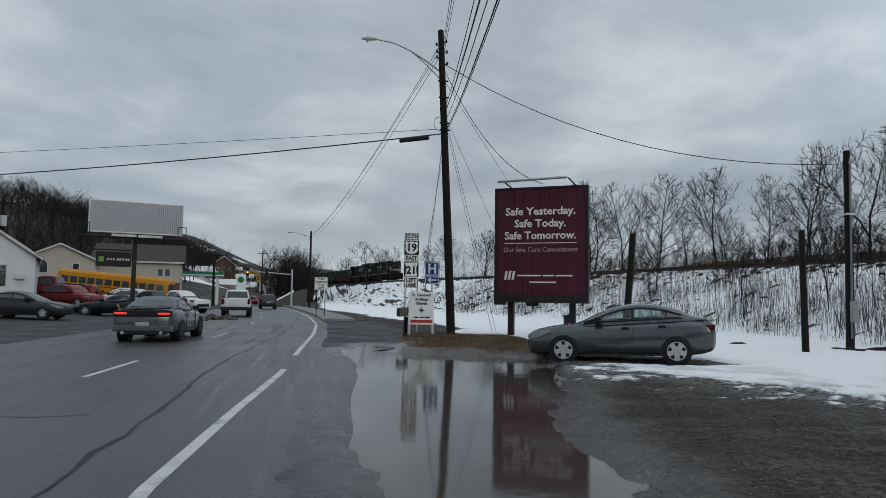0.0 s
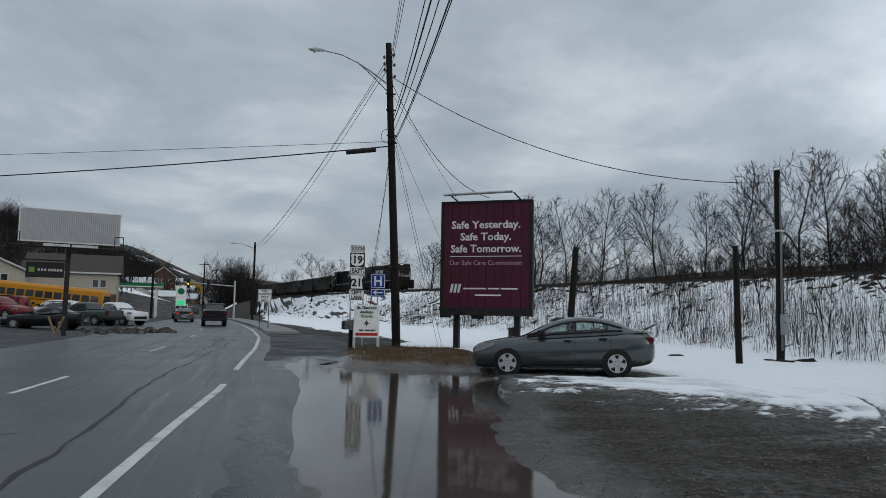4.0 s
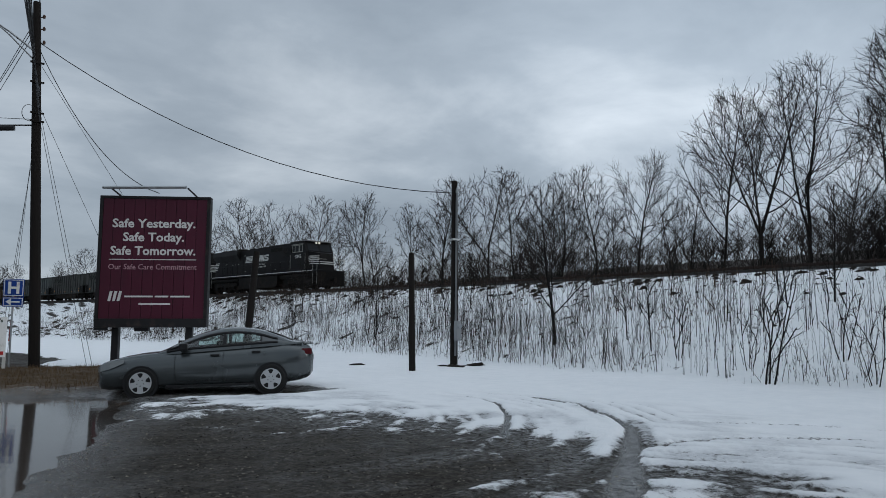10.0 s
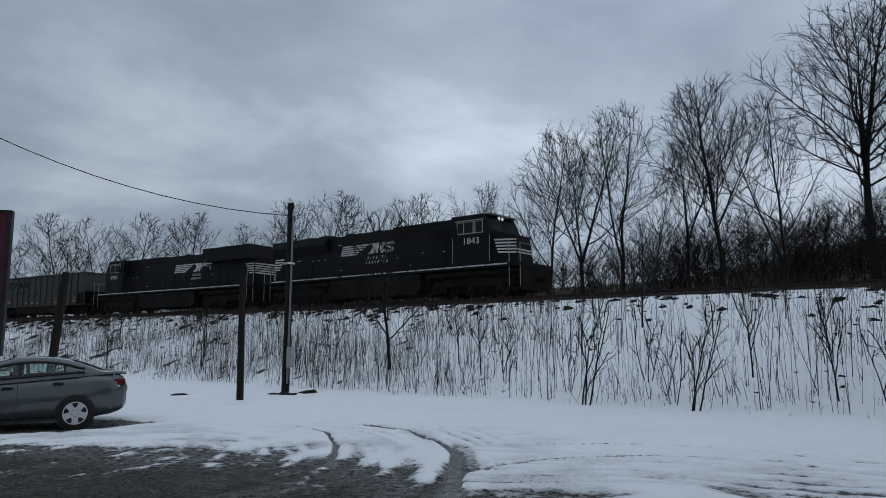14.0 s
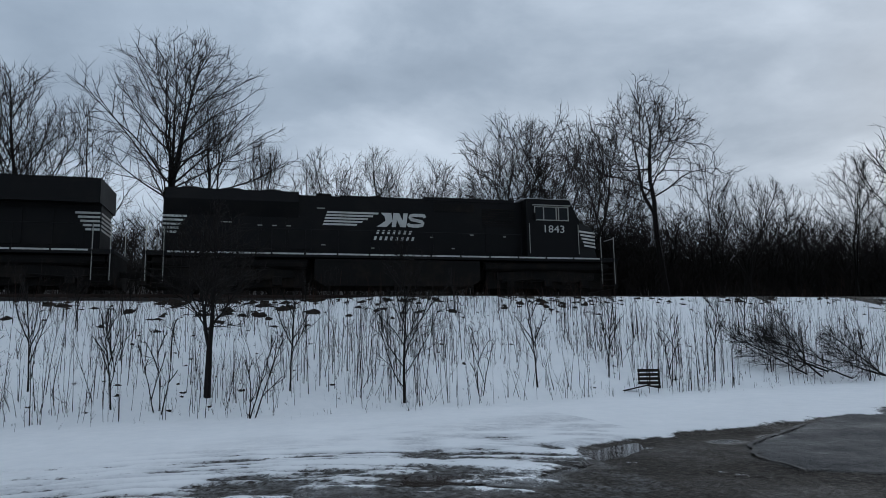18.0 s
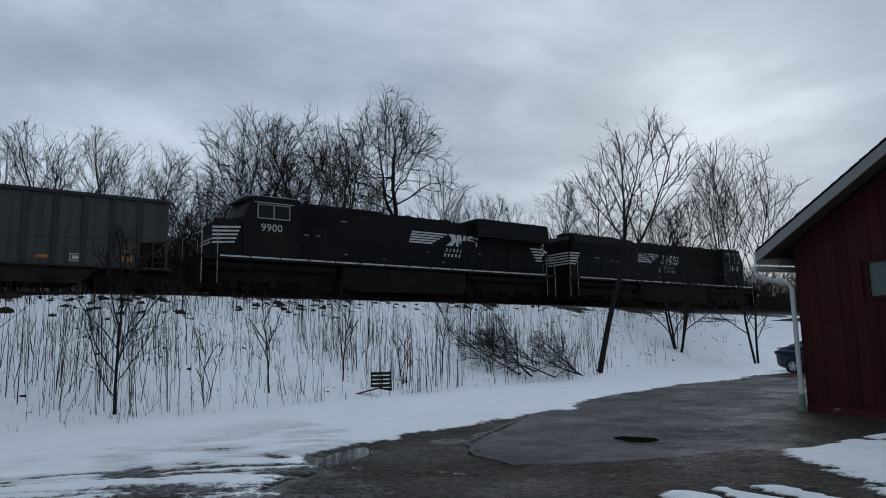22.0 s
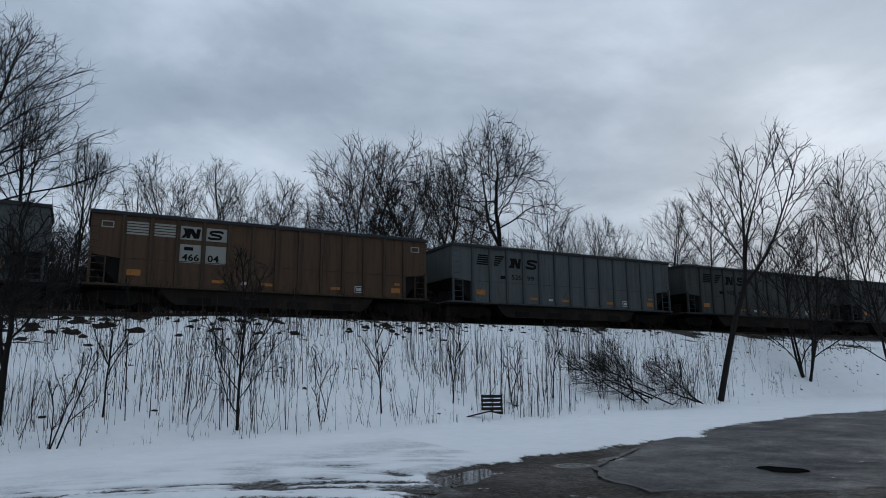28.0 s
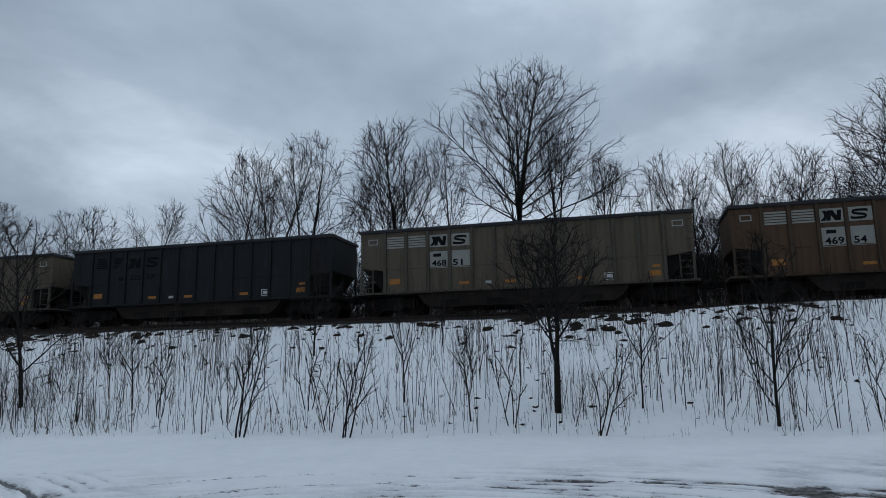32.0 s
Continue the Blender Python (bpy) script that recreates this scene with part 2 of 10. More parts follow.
def wheel_disc(bm, y0, y1, r, sides=20, cx=0.0, cz=0.0):
    """A disc about the y axis."""
    a = [bm.verts.new((cx + r * math.cos(k * math.tau / sides), y0, cz + r * math.sin(k * math.tau / sides))) for k in range(sides)]
    b = [bm.verts.new((cx + r * math.cos(k * math.tau / sides), y1, cz + r * math.sin(k * math.tau / sides))) for k in range(sides)]
    bm.faces.new(a)
    bm.faces.new(b[::-1])
    for k in range(sides):
        bm.faces.new((a[k], b[k], b[(k + 1) % sides], a[(k + 1) % sides]))


def prism(bm, outline, y0, y1, index=0):
    """An outline in x, z drawn out along y."""
    a = [bm.verts.new((x, y0, z)) for x, z in outline]
    b = [bm.verts.new((x, y1, z)) for x, z in outline]
    made = [bm.faces.new(a), bm.faces.new(b[::-1])]
    n = len(outline)
    for k in range(n):
        made.append(bm.faces.new((a[k], b[k], b[(k + 1) % n], a[(k + 1) % n])))
    for f in made:
        f.material_index = index


def lettering(name, body, size, material, parent, at, width=None, label="", depth=0.004, bold=0.0):
    """Raised writing in the built-in font, centred, in its own x, y plane; width: squeezed to it."""
    curve = bpy.data.curves.new(name, "FONT")
    curve.body, curve.size, curve.extrude, curve.offset = body, size, depth, bold
    curve.align_x, curve.align_y, curve.resolution_u = "CENTER", "CENTER", 2
    probe = bpy.data.objects.new(name, curve)
    me = bpy.data.meshes.new_from_object(probe)
    bpy.data.objects.remove(probe)
    if width and len(me.vertices):
        xs = [v.co.x for v in me.vertices]
        k = width / (max(xs) - min(xs))
        for v in me.vertices:
            v.co.x *= k
    me.materials.append(material)
    ob = new(name, me)
    ob.parent, ob.matrix_basis = parent, at
    if label:
        ob["label"] = label
    return ob


FACE_Y = pose(0, 0, 0, 90, 0, 0)  # writing that stands upright and is read from -y


def value_noise(x, y, seed=0):
    xi, yi = np.floor(x).astype(np.int64), np.floor(y).astype(np.int64)
    fx, fy = x - xi, y - yi
    fx, fy = fx * fx * (3 - 2 * fx), fy * fy * (3 - 2 * fy)

    def corner(i, j):
        h = (i * 374761393 + j * 668265263 + seed * 974711) & 0x7FFFFFFF
        h = ((h ^ (h >> 13)) * 1274126177) & 0x7FFFFFFF
        return ((h ^ (h >> 16)) & 0xFFFF) / 65535.0

    a, b, c, d = corner(xi, yi), corner(xi + 1, yi), corner(xi, yi + 1), corner(xi + 1, yi + 1)
    return (a * (1 - fx) + b * fx) * (1 - fy) + (c * (1 - fx) + d * fx) * fy


def fractal(x, y, seed=0, octaves=4):
    total, gain = 0, 1.0
    for k in range(octaves):
        total = total + gain * value_noise(x * 2 ** k, y * 2 ** k, seed + k * 17)
        gain *= 0.5
    return total / (2 - 2 * gain)


def ease(a, b, x):
    t = np.clip((x - a) / (b - a), 0, 1)
    return t * t * (3 - 2 * t)


# ---- the railway line: s runs north, 0 beside the lot ----
HEADINGS = [(-400, 0), (25, 0), (70, -7.5), (130, -8.5), (240, -11), (330, 2), (700, 6)]
RISES = [(-400, 2.6), (-60, 3.5), (0, 4.0), (60, 4.6), (140, 5.3), (700, 5.6)]
LINE_S = np.arange(-400, 700, 1.0)
LINE_H = np.radians(np.interp(LINE_S, *zip(*HEADINGS)))
LINE_Z = np.interp(LINE_S, *zip(*RISES))
LINE_X = np.concatenate([[0], np.cumsum((np.sin(LINE_H)[1:] + np.sin(LINE_H)[:-1]) / 2)])
LINE_Y = np.concatenate([[0], np.cumsum((np.cos(LINE_H)[1:] + np.cos(LINE_H)[:-1]) / 2)])
LINE_X += 31.0 - LINE_X[400]
LINE_Y -= LINE_Y[400]


def on_line(s):
    """The pose on the rails' top at s: local y runs north along the line."""
    x, y, z, h = (float(np.interp(s, LINE_S, a)) for a in (LINE_X, LINE_Y, LINE_Z, LINE_H))
    z1 = float(np.interp(s + 1, LINE_S, LINE_Z))
    return pose(x, y, z, math.degrees(math.atan(z1 - z)), 0, -math.degrees(h))


# ---- ground: one sheet with the lot, the embankment and the hills ----
SNOW_EDGE = [(-60, 19), (-25, 15.2), (-16, 13.6), (-12.6, 12.1), (-10, 11.4), (-6, 10.4), (-4, 9.1), (-2, 9.0), (0.5, 8.2), (1.8, 7.0), (2.8, 5.95), (3.4, 5.5), (4.4, 5.2), (5.2, 5.2), (5.7, 5.9), (6.2, 6.6), (7.0, 6.5), (8.3, 6.3), (9.2, 5.6), (10.8, 5.1), (14, 3.7), (15.5, 3.8), (18, 4.0), (22, 5.2), (26, 4.6), (28, 4.2), (33, 4.6), (38, 5.4), (46, 3.6), (60, 2.2), (80, -0.5)]
TOE = [(-400, 30), (-60, 26), (-20, 20.0), (-12, 18.4), (-4, 17.4), (14, 17.3), (20, 17.8), (34, 18.5), (60, 15), (100, 8), (140, 3), (300, -12)]
PUDDLE = [(-2.15, 2.0), (-2.0, 5), (-2.05, 8.3), (-2.0, 11), (-2.1, 13.6), (-1.6, 17.0), (-1.4, 20), (-0.3, 22.5), (0.4, 21.8), (0.1, 19.0), (1.6, 18.2), (3.4, 17.2), (3.7, 15.2), (2.9, 13.0), (2.1, 10.7), (1.0, 8.6), (0.9, 7.2), (0.6, 6.0), (0.35, 4.6), (-0.6, 2.6)]


def inside(px, py, poly):
    """Signed distance to a polygon, positive inside."""
    best = np.full(px.shape, 1e9)
    odd = np.zeros(px.shape, bool)
    for (x0, y0), (x1, y1) in zip(poly, poly[1:] + poly[:1]):
        dx, dy = x1 - x0, y1 - y0
        t = np.clip(((px - x0) * dx + (py - y0) * dy) / (dx * dx + dy * dy), 0, 1)
        best = np.minimum(best, np.hypot(px - x0 - t * dx, py - y0 - t * dy))
        cross = (y0 > py) != (y1 > py)
        odd ^= cross & (px < (x1 - x0) * (py - y0) / (y1 - y0 + 1e-12) + x0)
    return np.where(odd, best, -best)


def road_edge(y):
    return np.interp(y, [-300, -40, 5, 9, 13.4, 20, 28, 38, 51, 66, 90, 130, 200, 600], [-4.4, -4.2, -3.6, -3.3, -2.9, -2.6, -2.2, -2.0, -2.4, -3.4, -5.6, -11, -27, -130])


def land(x, y):
    """Height of the land without small relief."""
    lx, lz = np.interp(y, LINE_Y, LINE_X), np.interp(y, LINE_Y, LINE_Z)
    toe = np.interp(y, *zip(*TOE))
    brow, top = lx - 2.7, lz - 0.47 + 0.24 * ease(2, -8, y) * ease(-46, -28, y)
    t = np.clip((x - toe) / np.maximum(brow - toe, 1), 0, 1)
    z = top * (t * 0.9 + 0.1 * ease(0, 1, t))
    back = ease(0, 9, x - lx - 3.0)
    z = np.where(x > lx, top + back * 0.5, z)
    z = z + 9 * ease(58, 135, x) * (0.85 + 0.3 * fractal(x / 90, y / 90, 5, 3)) * ease(-120, -20, y)
    z = z + 5.5 * ease(42, 100, x) * ease(50, 2, y) + 2.5 * ease(42, 100, x) * ease(8, -35, y)
    west = ease(-15, 65, -x - 8 - 0.06 * y + 6 * fractal(x / 30, y / 30, 9, 2))
    z = z + west * (19 + 10 * fractal(x / 70, y / 70, 11, 3)) * ease(95, 175, y)
    z = z + 16 * ease(260, 460, y) * ease(-150, -40, -np.abs(x + 60))
    z = z + 1.0 * ease(0, 12, -x - 13.5) * ease(36, 52, y)
    z = z + 0.04 * np.exp(-((x - 6.6) ** 2 + (y - 16.8) ** 2) / 7.0)
    return z


def spaced(*runs):
    out = []
    for a, b, step in runs:
        out.append(np.arange(a, b - 1e-6, step))
    return np.concatenate(out + [[runs[-1][1]]])


DRIVE = [(12.4, -12.9), (11.0, -10.3), (9.3, -7.7), (8.0, -7.0), (7.3, -6.95), (6.6, -8.1), (6.3, -8.8), (5.6, -11), (8.0, -15.4), (8, -26), (16, -26), (14, -17), (12.9, -14.5)]
UNDER_CAR = [(7.4, 16.1), (3.9, 17.7), (2.8, 16.9), (3.3, 15.5), (6.7, 14.1), (8.0, 14.3)]


TRACKS = [(0.15, [(4.9, 3.95), (5.68, 4.5), (7.3, 5.66), (8.46, 6.55), (9.28, 7.6), (10.05, 8.9), (10.3, 10.2), (10.0, 11.8), (9.5, 12.6)]), (0.10, [(6.5, 7.2), (7.93, 8.63), (8.9, 9.9), (9.35, 10.85), (9.25, 12.2)]), (0.05, [(8.6, 7.0), (9.6, 6.5), (10.34, 5.75), (11.05, 4.2), (11.1, 2.2), (10.85, 1.2), (10.95, -0.9), (10.6, -3.2)]), (0.06, [(7.4, 5.5), (8.8, 5.2), (9.9, 4.2), (10.3, 2.6), (10.2, 0.4)])]


def tracks(x, y):
    """Open wheel tracks pressed through the snow to wet gravel."""
    out = np.zeros_like(x)
    for half, line in TRACKS:
        gap = np.full(x.shape, 1e9)
        for (x0, y0), (x1, y1) in zip(line, line[1:]):
            dx, dy = x1 - x0, y1 - y0
            t = np.clip(((x - x0) * dx + (y - y0) * dy) / (dx * dx + dy * dy), 0, 1)
            gap = np.minimum(gap, np.hypot(x - x0 - t * dx, y - y0 - t * dy))
        w = half * (0.45 + 1.1 * fractal(x / 1.7, y / 1.7, 26, 3)) * np.interp(y, [5.5, 7.4], [1.0, 0.3])
        out = np.maximum(out, ease(w + 0.06, w - 0.03, gap))
    return out * ease(14.2, 11.2, y)


def ruts(x, y):
    """Wheel ruts in two sheaves of arcs: across the lot from the north, and along it to the drive."""
    north = y > 4.6 + 0.52 * (x - 5.8) + 0.25 * np.sin(x * 3)
    rn, an = np.hypot(x - 4.2, y - 11.2), np.arctan2(y - 11.2, x - 4.2)
    rs, a_s = np.hypot(x - 2.0, y - 1.0), np.arctan2(y - 1.0, x - 2.0)
    r, along = np.where(north, rn, rs), np.where(north, an * 6.4 + 40, a_s * 9.2)
    r = r + 0.16 * (fractal(along / 2.3, r / 1.1, 23, 3) - 0.5)
    thin = fractal(x / 0.75, y / 0.75, 24, 6) * 0.52 + fractal(r / 0.30, along / 1.5, 22, 4) * 0.30 + value_noise(r / 0.12, along / 1.2, 21) * 0.18
    mark = np.zeros_like(x)
    for sheaf, radius, width, a0, a1 in ((0, 9.36, 0.060, -0.75, 0.62), (0, 9.02, 0.036, -0.6, 0.2), (0, 8.55, 0.042, -0.2, 0.75), (0, 7.9, 0.048, -0.5, 0.7), (0, 7.1, 0.042, -0.3, 0.9), (0, 10.35, 0.021, -0.1, 0.35), (0, 10.9, 0.018, 0.05, 0.3), (1, 6.45, 0.22, -1.5, -0.6), (1, 6.05, 0.04, -0.7, 0.2), (1, 5.45, 0.04, -0.5, 0.2), (1, 7.0, 0.04, -1.0, 0.0), (0, 8.2, 0.030, -0.6, 0.6), (0, 7.5, 0.030, -0.5, 0.7), (0, 6.7, 0.036, -0.3, 0.8), (0, 6.3, 0.030, -0.2, 0.9), (0, 8.8, 0.024, -0.7, 0.5), (1, 6.3, 0.09, -0.6, 0.15), (1, 6.75, 0.06, -0.8, 0.1), (1, 5.7, 0.05, -0.5, 0.0), (1, 7.3, 0.04, -0.7, 0.3)):
        g = np.where(north, an, a_s)
        hit = (north == bool(sheaf)) & (g > a0) & (g < a1)
        w = width * (0.35 + 1.3 * value_noise(along / 1.1, r * 0 + radius, 25)) * ease(a0, a0 + 0.15, g) * ease(a1, a1 - 0.2, g)
        mark = np.maximum(mark, np.where(hit, ease(w + 0.05, w - 0.02, np.abs(r - radius)), 0))
    return thin, mark


def snow_cover(x, y):
    """Snow on the lot, bank and hills, and how far the gravel beside it is smeared with slush."""
    edge = np.interp(y, *zip(*SNOW_EDGE))
    wob = (fractal(x / 0.9, y / 1.6, 3, 5) - 0.5) * np.where((y > 1) & (y < 16), 1.3, 2.0) + (fractal(x / 5, y / 5, 4, 2) - 0.5) * np.where((y > 1) & (y < 16), 0.5, 1.4)
    depth = x - edge + wob * np.where(y < -5, 0.45, 1.0)
    thin, mark = ruts(x, y)
    press = tracks(x, y)
    open_ = ease(10.9, 9.4, np.hypot(x - 2, y - 1)) * ease(-6, -2.5, y) * (y < 7)
    want = np.interp(depth, [-2.4, -1.2, 0, 1.2, 2.6, 4.0], [0.10, 0.30, 0.46, 0.59, 0.74, 1.0])
    want = np.where((y > -5) & (y < 17), want - open_ * np.interp(depth, [1, 3], [0, 0.06]), np.interp(depth, [-0.4, 0.4], [0.2, 0.9]))
    cover = ease(0.25, -0.25, thin - want) * (1 - 0.42 * mark * (depth < 5)) * (1 - 0.93 * press)
    slush = np.maximum(ease(np.where(y > 7, -2.4, -4.5), 0.0, depth) * ease(0.55, 0.35, thin), ease(-1.3, 0.4, depth) * (1 - 0.5 * mark)) * ((y > -5) & (y < 20))
    slush = np.maximum(slush, 0.8 * press)
    cover = cover * ease(0.1, -0.25, inside(x, y, UNDER_CAR) + wob * 0.12)
    # patch by the barn
    barn = inside(x, y, [(5.8, -10.4), (5.3, -13.6), (4.3, -14.3), (-6, -14.0), (-9, -6), (4.6, -5.2), (5.2, -7.2), (3.9, -8.6)])
    streak = value_noise(x / 1.6, (y + 0.15 * x) / 0.22, 31) * 0.6 + fractal(x / 0.6, (y + 0.15 * x) / 0.12, 32, 3) * 0.4
    cover = np.maximum(cover, ease(-0.1, 0.3, barn + wob * 0.3) * (streak < 0.38 + 0.3 * ease(-6, -12, y) + 0.22 * ease(0, 2, barn)))
    cover = np.where((y > 17) & (inside(x, y, [(0.2, 18.9), (4.1, 16.9), (5.2, 19.5), (6.0, 26.8), (2.0, 28.6), (0.8, 25)]) > 0), 0, cover)
    cover = np.where(x < road_edge(y) + 0.6, 0, cover)
    # town side: patches on the hills
    cover = np.where((x < -60) | ((y > 130) & (x < -12)) | (y > 260), (fractal(x / 14, y / 14, 33, 3) > 0.72) * 0.7, cover)
    pool = ease(0.50, 0.60, fractal(x / 1.1, y / 1.1, 34, 3)) * ease(-1.6, -0.6, depth) * ease(0.1, -0.2, depth) * ((y > -9) & (y < 3))
    pool = np.maximum(pool, 0.55 * press * (y < 9))
    tread = np.maximum(ease(0.42, 0.62, thin), mark) * ease(5.5, 2.0, depth) * ((y > -7) & (y < 19))
    return np.clip(cover, 0, 1), slush, pool, tread


def build_ground():
    xs = spaced((-2500, -500, 400), (-500, -120, 25), (-120, -10, 4), (-10, -4, 0.6), (-4, 4, 0.11), (4, 12.2, 0.08), (12.2, 17, 0.15), (17, 30, 0.3), (30, 60, 2.5), (60, 260, 10), (260, 3000, 400))
    ys = spaced((-2500, -500, 400), (-500, -120, 25), (-120, -40, 4), (-40, -26, 1.0), (-26, -12, 0.25), (-12, -8, 0.12), (-8, 14, 0.085), (14, 18, 0.15), (18, 32, 0.25), (32, 72, 0.45), (72, 100, 1.2), (100, 160, 4), (160, 500, 15), (500, 3000, 400))
    gx, gy = np.meshgrid(xs, ys)
    z = land(gx, gy)
    near = (np.abs(gy) < 60) & (gx > -6) & (gx < 30)
    snow, slush, pool, tread = snow_cover(gx, gy)
    pud = inside(gx, gy, PUDDLE) + (fractal(gx / 0.7, gy / 0.7, 41, 3) - 0.5) * 0.7
    rough = (fractal(gx / 0.45, gy / 0.45, 42, 3) - 0.5) * 0.035 + (fractal(gx / 3, gy / 3, 43, 2) - 0.5) * 0.05
    rough = rough * ease(0.3, 1.6, gx - road_edge(gy))
    z = z + np.where(near, rough * (1 - 0.6 * snow) + snow * (0.045 + 0.05 * fractal(gx / 1.1, gy / 1.1, 44, 3)), 0)
    z = z - np.where(near, 0.11 * ease(-0.35, 0.5, pud), 0)
    small = inside(gx, gy, [(7.3, -9.4), (8.0, -9.9), (8.0, -10.6), (7.4, -10.3)])
    grass = ease(-0.3, 0.2, inside(gx, gy, [(0.3, 18.9), (4.1, 16.9), (5.0, 19.5), (5.6, 26.2), (2.0, 27.8), (0.9, 25)]) + (fractal(gx / 0.6, gy / 0.6, 51, 3) - 0.5))
    z = z + np.where(near, grass * (0.05 + 0.12 * fractal(gx / 0.4, gy / 0.4, 52, 3)), 0)
    lx = np.interp(gy, LINE_Y, LINE_X)
    slope = ease(0, 1.5, gx - np.interp(gy, *zip(*TOE))) * (gx < lx - 2)
    # grass tufts and bare soil that break the snow on the bank
    tuft = fractal(gx / 0.5, gy / 0.5, 53, 3) - 0.12 + 0.10 * fractal(gx / 9, gy / 9, 54, 2) + np.interp(gy, [-40, 12, 25, 60], [0, 0.02, 0.15, 0.24]) + 0.22 * ease(27.0, 28.2, gx)
    snow = snow * np.where(slope > 0.3, ease(0.98, 0.62, tuft), 1)
    snow = np.where(gx > lx - 2.62, 0, snow)
    grass = np.maximum(grass, 0.75 * np.maximum(0.45 * ease(3, 8, gx - lx), 0.4 * ease(100, 125, gy) * (gx < -14)))
    litter = np.maximum(ease(3, 7, gx - lx), ease(92, 118, gy) * (gx < -13))
    asphalt = np.where(gx < road_edge(gy) + 1.2 + 2.4 * ease(17, 23, gy) * ease(48, 40, gy) + 0.8 * fractal(gx, gy, 61, 3), 1.0, 0.0)
    drive = inside(gx, gy, DRIVE) + 0.25 * (fractal(gx / 0.6, gy / 0.6, 62, 3) - 0.5)
    z = z + np.where(near, 0.018 * ease(-0.06, 0.02, drive), 0)
    asphalt = np.maximum(asphalt, ease(-0.05, 0.03, drive))
    faces_x, faces_y = len(xs), len(ys)
    co = np.stack([gx, gy, z], -1).reshape(-1, 3)
    i = np.arange(faces_x * faces_y).reshape(faces_y, faces_x)
    quads = np.stack([i[:-1, :-1], i[:-1, 1:], i[1:, 1:], i[1:, :-1]], -1).reshape(-1, 4)
    me = bpy.data.meshes.new("ground")
    me.from_pydata(co.tolist(), [], quads.tolist())
    for name, values in (("snow", snow), ("asphalt", asphalt), ("grass", grass), ("wet", np.maximum(ease(-1.2, 0.2, pud), pool * 1.6)), ("slush", slush), ("tread", tread), ("litter", litter)):
        me.attributes.new(name, "FLOAT", "POINT").data.foreach_set("value", np.ascontiguousarray(values, dtype=np.float32).ravel())
    me.polygons.foreach_set("use_smooth", [True] * len(me.polygons))
    me.materials.append(ground_material())
    ob = new("ground", me)
    tagged(ob, "thawing gravel lot with slushy snow and wheel ruts", "ground", kind="structure")


